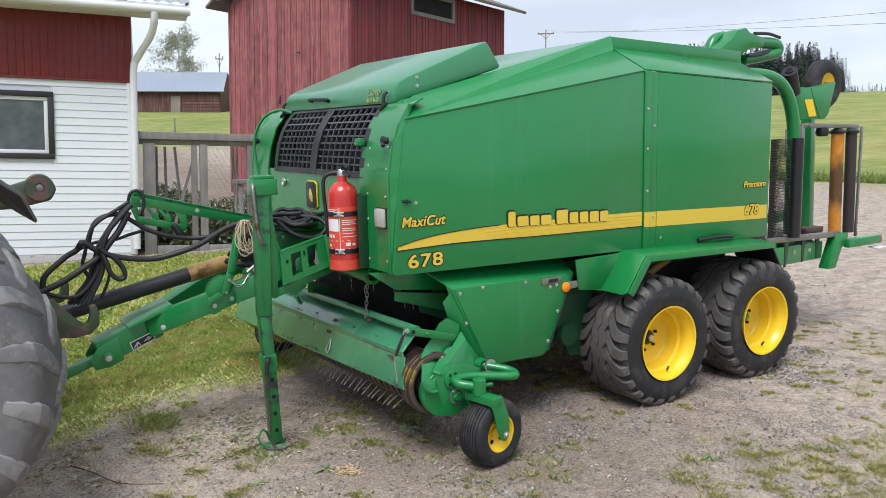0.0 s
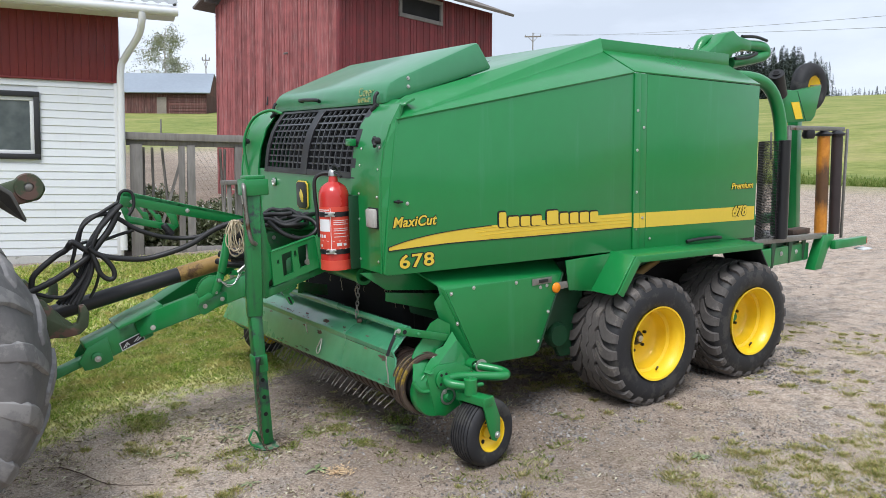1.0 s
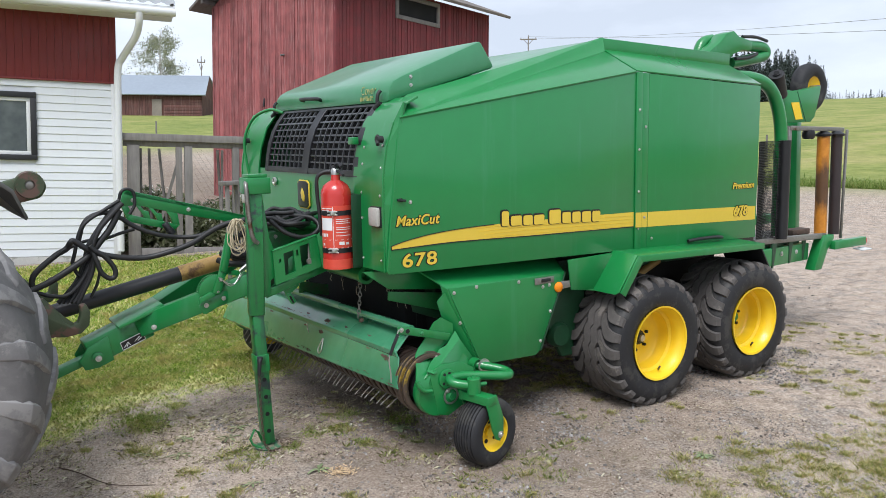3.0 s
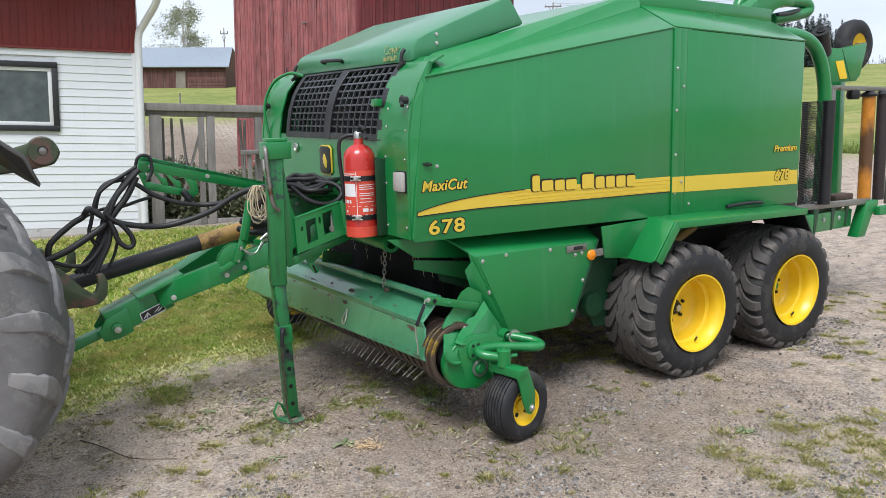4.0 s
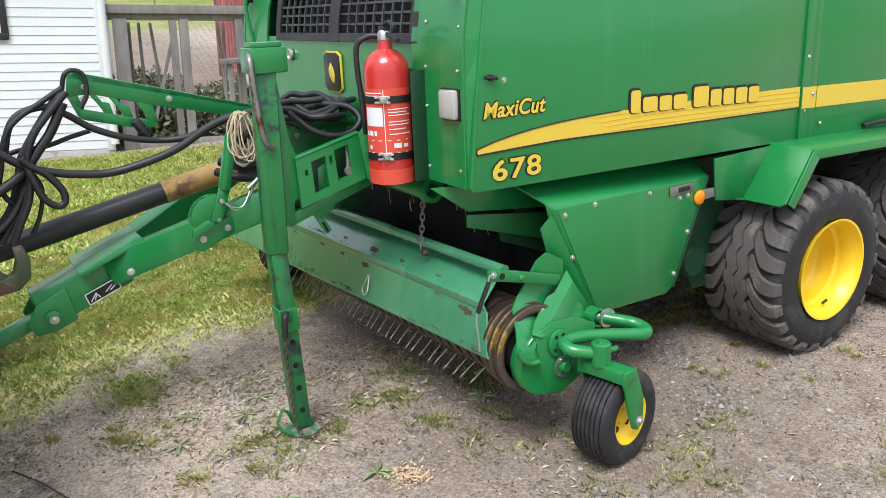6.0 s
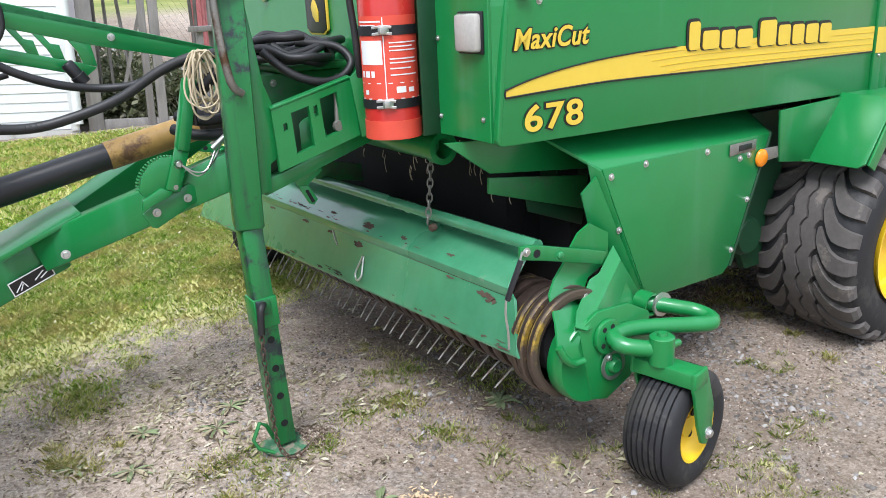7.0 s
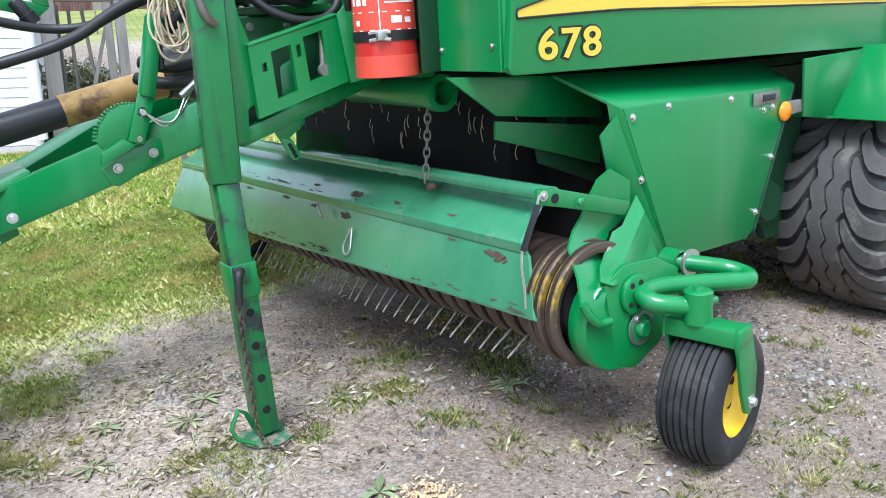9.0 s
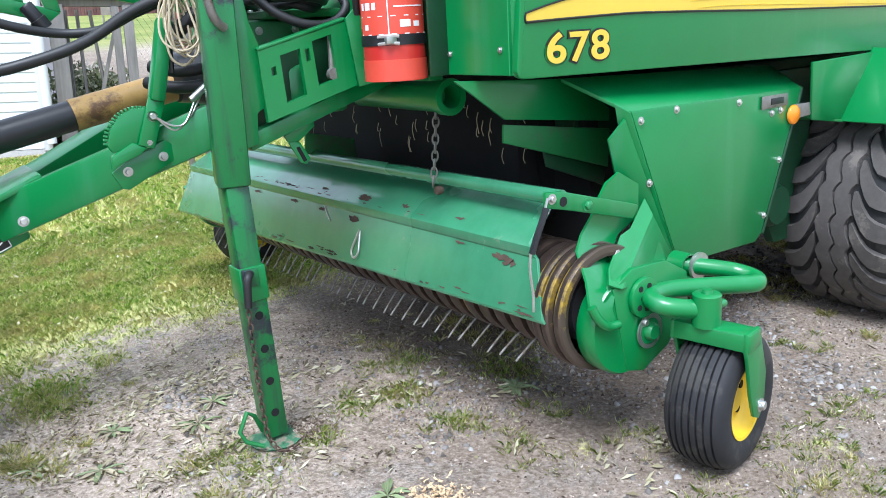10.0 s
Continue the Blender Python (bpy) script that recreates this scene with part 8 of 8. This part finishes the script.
for x0, y0, rr, amount in TUFTS[2:]:
    for k in range(int(5 + 60 * rr)):
        x, y = x0 + rt.normal(0, 0.6 * rr), y0 + rt.normal(0, 0.6 * rr)
        m = int(rt.uniform(10, 34))
        a, d = rt.uniform(0, 6.283, m), 0.026 * np.abs(rt.normal(0, 0.7, m))
        px0, py0 = x + d * np.cos(a), y + d * np.sin(a)
        ang = a + rt.normal(0, 0.7, m)
        h, w = rt.uniform(0.010, 0.024) * rt.uniform(0.4, 1.5, m), rt.uniform(0.0004, 0.0008, m)
        lean = np.stack([np.cos(ang), np.sin(ang), 0 * a], -1) * (h * rt.uniform(0.2, 1.2, m))[:, None]
        side = np.stack([-np.sin(ang), np.cos(ang), 0 * a], -1) * w[:, None]
        b = np.stack([px0, py0, lift(px0, py0) - 0.003], -1)
        up = np.stack([0 * h, 0 * h, h], -1)
        mid = b + lean * 0.4 + up * 0.65
        green.append(np.stack([b - side, b + side, mid + side * 0.7, b + lean + up * 0.85, mid - side * 0.7], 1).reshape(-1, 3))
clumps = soup("green_grass_tufts", np.concatenate(green), TUFT, None, "small green grass tufts growing in the dirt yard", "grass", 5)
clumps.matrix_world = SLOPE
dry = soup("dry_grass_tufts", np.concatenate(tufts), STRAW, None, "small yellowing grass tufts growing through the gravel yard", "grass", 5)
dry.matrix_world = SLOPE


def pebbles(n, x0, x1, y0, y1, seed, s0, s1):
    r = np.random.RandomState(seed)
    x, y = r.uniform(x0, x1, n), r.uniform(y0, y1, n)
    drift = wave(x, y, 2.3, 51) + 0.8 * wave(x, y, 6.0, 52) + 0.5 * wave(x, y, 15.0, 53)
    drift = drift - 0.5 * np.clip(-0.1 - x, 0, 1) * np.clip(y + 0.2, 0, 1) * 2
    keep = (turf_at(x, y) < 0.45) & (turf_at(x, y + 0.55, True) < 0.35) & (drift > r.normal(0.45, 0.38, n))
    x, y = x[keep], y[keep]
    m = len(x)
    s = s0 * (s1 / s0) ** (r.rand(m) ** 2.6)
    c = np.stack([x, y, lift(x, y) + s * 0.15], -1)
    a = r.uniform(0, 6.283, m)
    e = np.stack([np.cos(a), np.sin(a), 0 * a], -1) * (s * r.uniform(0.7, 1.3, m))[:, None]
    f = np.stack([-np.sin(a), np.cos(a), 0 * a], -1) * (s * r.uniform(0.6, 1.0, m))[:, None]
    g = np.stack([r.normal(0, 0.2, m) * s, r.normal(0, 0.2, m) * s, s * r.uniform(0.4, 0.75, m)], -1)
    base = [c + e, c + f, c - e, c - f]
    topv = [c + g + e * 0.5 + f * 0.2, c + g + f * 0.5 - e * 0.2, c + g - e * 0.55, c + g - f * 0.5]
    v = np.stack(base + topv, 1).reshape(-1, 3)
    q = np.array([[0, 1, 5, 4], [1, 2, 6, 5], [2, 3, 7, 6], [3, 0, 4, 7], [4, 5, 6, 7]])
    return v, (np.arange(m)[:, None, None] * 8 + q[None]).reshape(-1, 4)


v1, q1 = pebbles(230000, -2.4, 4.2, -2.6, 1.9, 61, 0.0022, 0.015)
v2, q2 = pebbles(9000, -2.6, 7.0, -4.0, 2.2, 62, 0.006, 0.020)
gm = bpy.data.meshes.new("gravel")
allv, allq = np.concatenate([v1, v2]).astype(np.float32), np.concatenate([q1, q2 + len(v1)]).astype(np.int32)
gm.vertices.add(len(allv))
gm.vertices.foreach_set("co", allv.reshape(-1))
gm.loops.add(allq.size)
gm.loops.foreach_set("vertex_index", allq.reshape(-1))
gm.polygons.add(len(allq))
gm.polygons.foreach_set("loop_start", np.arange(len(allq), dtype=np.int32) * 4)
gm.update(calc_edges=True)
gm.materials.append(STONES)
gravel = tagged(new("gravel", gm), "loose grey gravel stones scattered over the dirt yard", "gravel", kind="stuff")
gravel.matrix_world = SLOPE

# crumbs of earth and fine grit: three-sided chips lying everywhere on the bare ground
rk = np.random.RandomState(66)
n_k = 150000
kx, ky = rk.uniform(-1.9, 2.6, n_k), rk.uniform(-1.5, 1.8, n_k)
kx[:1100], ky[:1100] = rk.normal(-0.43, 0.045, 1100), rk.normal(0.655, 0.055, 1100)
bare = (turf_at(kx, ky, True) < rk.uniform(0.2, 0.7, n_k)) & (wave(kx, ky, 5.0, 55) + 0.7 * wave(kx, ky, 13.0, 56) > rk.normal(-0.1, 0.5, n_k))
bare &= rk.rand(n_k) < np.where(kx < -0.15 + 0.2 * wave(kx, ky, 3.0, 57), 0.30, 1.0)
bare[:1100] = True
kx, ky = kx[bare], ky[bare]
n_k = len(kx)
ks = 0.0016 * (5.0 ** (rk.rand(n_k) ** 2.2))
ks[:1100] *= 1.1
heap = np.zeros(n_k)
heap[:1100] = 0.020 * np.exp(-((kx[:1100] + 0.43) ** 2 + (ky[:1100] - 0.655) ** 2) / 0.004)
kz, ka = lift(kx, ky) + heap, rk.uniform(0, 6.283, n_k)
corner = [np.stack([kx + ks * rk.uniform(0.7, 1.5, n_k) * np.cos(ka + q), ky + ks * rk.uniform(0.7, 1.5, n_k) * np.sin(ka + q), kz - 0.001], -1) for q in (0.0, 2.1, 4.2)]
peak = np.stack([kx + ks * rk.normal(0, 0.4, n_k), ky + ks * rk.normal(0, 0.4, n_k), kz + ks * rk.uniform(0.5, 1.2, n_k)], -1)
k_tri = (np.arange(n_k)[:, None, None] * 4 + np.array([[0, 1, 3], [1, 2, 3], [2, 0, 3]])[None]).reshape(-1, 3).astype(np.int32)
km = bpy.data.meshes.new("earth_crumbs")
km.vertices.add(n_k * 4)
km.vertices.foreach_set("co", np.stack(corner + [peak], 1).astype(np.float32).reshape(-1))
km.loops.add(k_tri.size)
km.loops.foreach_set("vertex_index", k_tri.reshape(-1))
km.polygons.add(len(k_tri))
km.polygons.foreach_set("loop_start", np.arange(len(k_tri), dtype=np.int32) * 3)
km.update(calc_edges=True)
km.materials.append(CRUMBS)
crumbs = tagged(new("earth_crumbs", km), "brown earth crumbs and fine grit on the bare yard", "grit", kind="stuff")
crumbs.matrix_world = SLOPE

rl = np.random.RandomState(71)
scraps = []
for k in range(2600):
    if k % 2:
        x, y = rl.normal(-0.85, 0.5), rl.normal(1.25, 0.28)
    else:
        x, y = rl.uniform(-2.3, 3.0), rl.uniform(-2.2, 2.0)
    z = float(lift(np.array(x), np.array(y)))
    a, s = rl.uniform(0, 6.28), rl.uniform(0.004, 0.014)
    w = s * rl.uniform(0.12, 0.5)
    c, e, f = np.array([x, y, z + 0.003]), np.array([math.cos(a), math.sin(a), rl.normal(0, 0.25)]) * s, np.array([-math.sin(a), math.cos(a), rl.normal(0, 0.3)]) * w
    scraps += [c - e, c + f + [0, 0, rl.uniform(0, 0.008)], c + e, c - f + [0, 0, rl.uniform(0, 0.008)]]
for k in range(170):
    if k < 130:
        x0, y0 = rl.normal(-0.75, 0.55), rl.normal(1.05, 0.38)
    else:
        x0, y0 = rl.uniform(-1.8, 3.0), rl.uniform(-1.6, 1.0)
    turn0 = rl.uniform(0, 6.28)
    for j in range(int(rl.uniform(5, 22))):
        x, y = x0 + rl.normal(0, 0.055), y0 + rl.normal(0, 0.035)
        z = float(lift(np.array(x), np.array(y)))
        a, s_l = turn0 + rl.normal(0, 0.8), rl.uniform(0.008, 0.026)
        w = s_l * rl.uniform(0.10, 0.26)
        c, e, f = np.array([x, y, z + 0.005]), np.array([math.cos(a), math.sin(a), rl.normal(0, 0.15)]) * s_l, np.array([-math.sin(a), math.cos(a), 0.0]) * w
        curl = np.array([0, 0, rl.uniform(0.003, 0.014)])
        scraps += [c - e, c + f + curl, c + e + curl * rl.uniform(0, 1.5), c - f + curl * 0.3]
n_l = 9000
lx, ly = rl.uniform(-3.2, 2.2, n_l), rl.uniform(1.2, 5.6, n_l)
on_lawn = rl.rand(n_l) < turf_at(lx, ly, True) * np.clip(0.6 + 0.8 * wave(lx, ly, 2.2, 77), 0.1, 1)
lx, ly = lx[on_lawn], ly[on_lawn]
m_l = len(lx)
la, ls = rl.uniform(0, 6.283, m_l), rl.uniform(0.006, 0.020, m_l)
lc = np.stack([lx, ly, lift(lx, ly) + rl.uniform(0.016, 0.034, m_l)], -1)
le = np.stack([np.cos(la), np.sin(la), rl.normal(0, 0.25, m_l)], -1) * ls[:, None]
lf = np.stack([-np.sin(la), np.cos(la), rl.normal(0, 0.3, m_l)], -1) * (ls * rl.uniform(0.12, 0.4, m_l))[:, None]
clippings = np.stack([lc - le, lc + lf, lc + le, lc - lf], 1).reshape(-1, 3)
scraps = np.concatenate([np.array(scraps).reshape(-1, 3), clippings])
litter = soup("leaf_litter", scraps, LITTER, None, "dry leaf and straw litter trodden into the yard", "litter", 4)
litter.matrix_world = SLOPE
chips = []
for k in range(420):
    x, y = rl.normal(-0.33, 0.045), rl.normal(0.03, 0.04)
    s, a = rl.uniform(0.003, 0.010), rl.uniform(0, 6.28)
    c, e, f = np.array([x, y, 0.006 + rl.uniform(0, 0.012)]), np.array([math.cos(a), math.sin(a), rl.normal(0, 0.4)]) * s, np.array([-math.sin(a), math.cos(a), rl.normal(0, 0.4)]) * s * 0.5
    chips += [c - e, c + f, c + e, c - f]
pile = soup("wood_chips", chips, WOODCHIP, None, "small heap of pale sawdust and wood chips on gravel", "wood chips", 4)
pile.matrix_world = SLOPE


def rosette(x, y, size, seed, n=11, dry=False):
    """A low broad-leaved weed: arched leaves round a centre."""
    r = random.Random(seed)
    plant = thing("broadleaf_weed", "wilted olive broad-leaved weed on bare dirt" if dry else "low green broad-leaved weed growing in gravel", "weed", Matrix.Translation((x, y, float(lift(np.array(x), np.array(y))))), "broad-leaved weeds")
    for k in range(n):
        a = 6.283 * k / n + r.uniform(-0.3, 0.3)
        l, w = size * r.uniform(0.55, 1.15), size * r.uniform(0.07, 0.14)
        bm = bmesh.new()
        rows = []
        for j, (u, ww, zz) in enumerate(((0.05, 0.1, 0.01), (0.35, 0.8, 0.30), (0.65, 1.0, 0.30), (0.9, 0.55, 0.12), (1.0, 0.05, 0.02))):
            zc = zz * l * r.uniform(0.2, 0.6) * (0.6 if dry else 1.0) + 0.004
            rows.append([bm.verts.new((u * l * math.cos(a) - s * ww * w * math.sin(a), u * l * math.sin(a) + s * ww * w * math.cos(a), zc + (0.06 * l if s else 0))) for s in (-1, 0, 1)])
        for p0, p1 in zip(rows, rows[1:]):
            for j in range(2):
                bm.faces.new((p0[j], p0[j + 1], p1[j + 1], p1[j]))
        part("leaf", bm, DEADLEAF if dry and k % 2 else WEED, plant)


for k, (x, y, s, dry) in enumerate(((-0.43, 0.13, 0.075, False), (0.30, 0.42, 0.085, False), (-0.82, 0.18, 0.06, True), (-0.70, 0.95, 0.08, True), (-0.60, 1.08, 0.07, True), (-1.05, 0.85, 0.08, True),
                                    (-1.22, 0.98, 0.07, True), (1.55, -1.05, 0.07, False), (-0.62, 0.70, 0.07, True), (-0.95, 1.1, 0.07, True))):
    rosette(x, y, s, 80 + k, 9 + k % 5, dry)
twig = thing("twig", "thin dry brown twig lying on the dirt", "twig")
part("stick", tube([(-1.70, 1.07, 0.010), (-1.61, 0.89, 0.014), (-1.49, 0.63, 0.010), (-1.28, 0.48, 0.007)], 0.0042, 6, 5, 0.0016), RUSTY, twig)
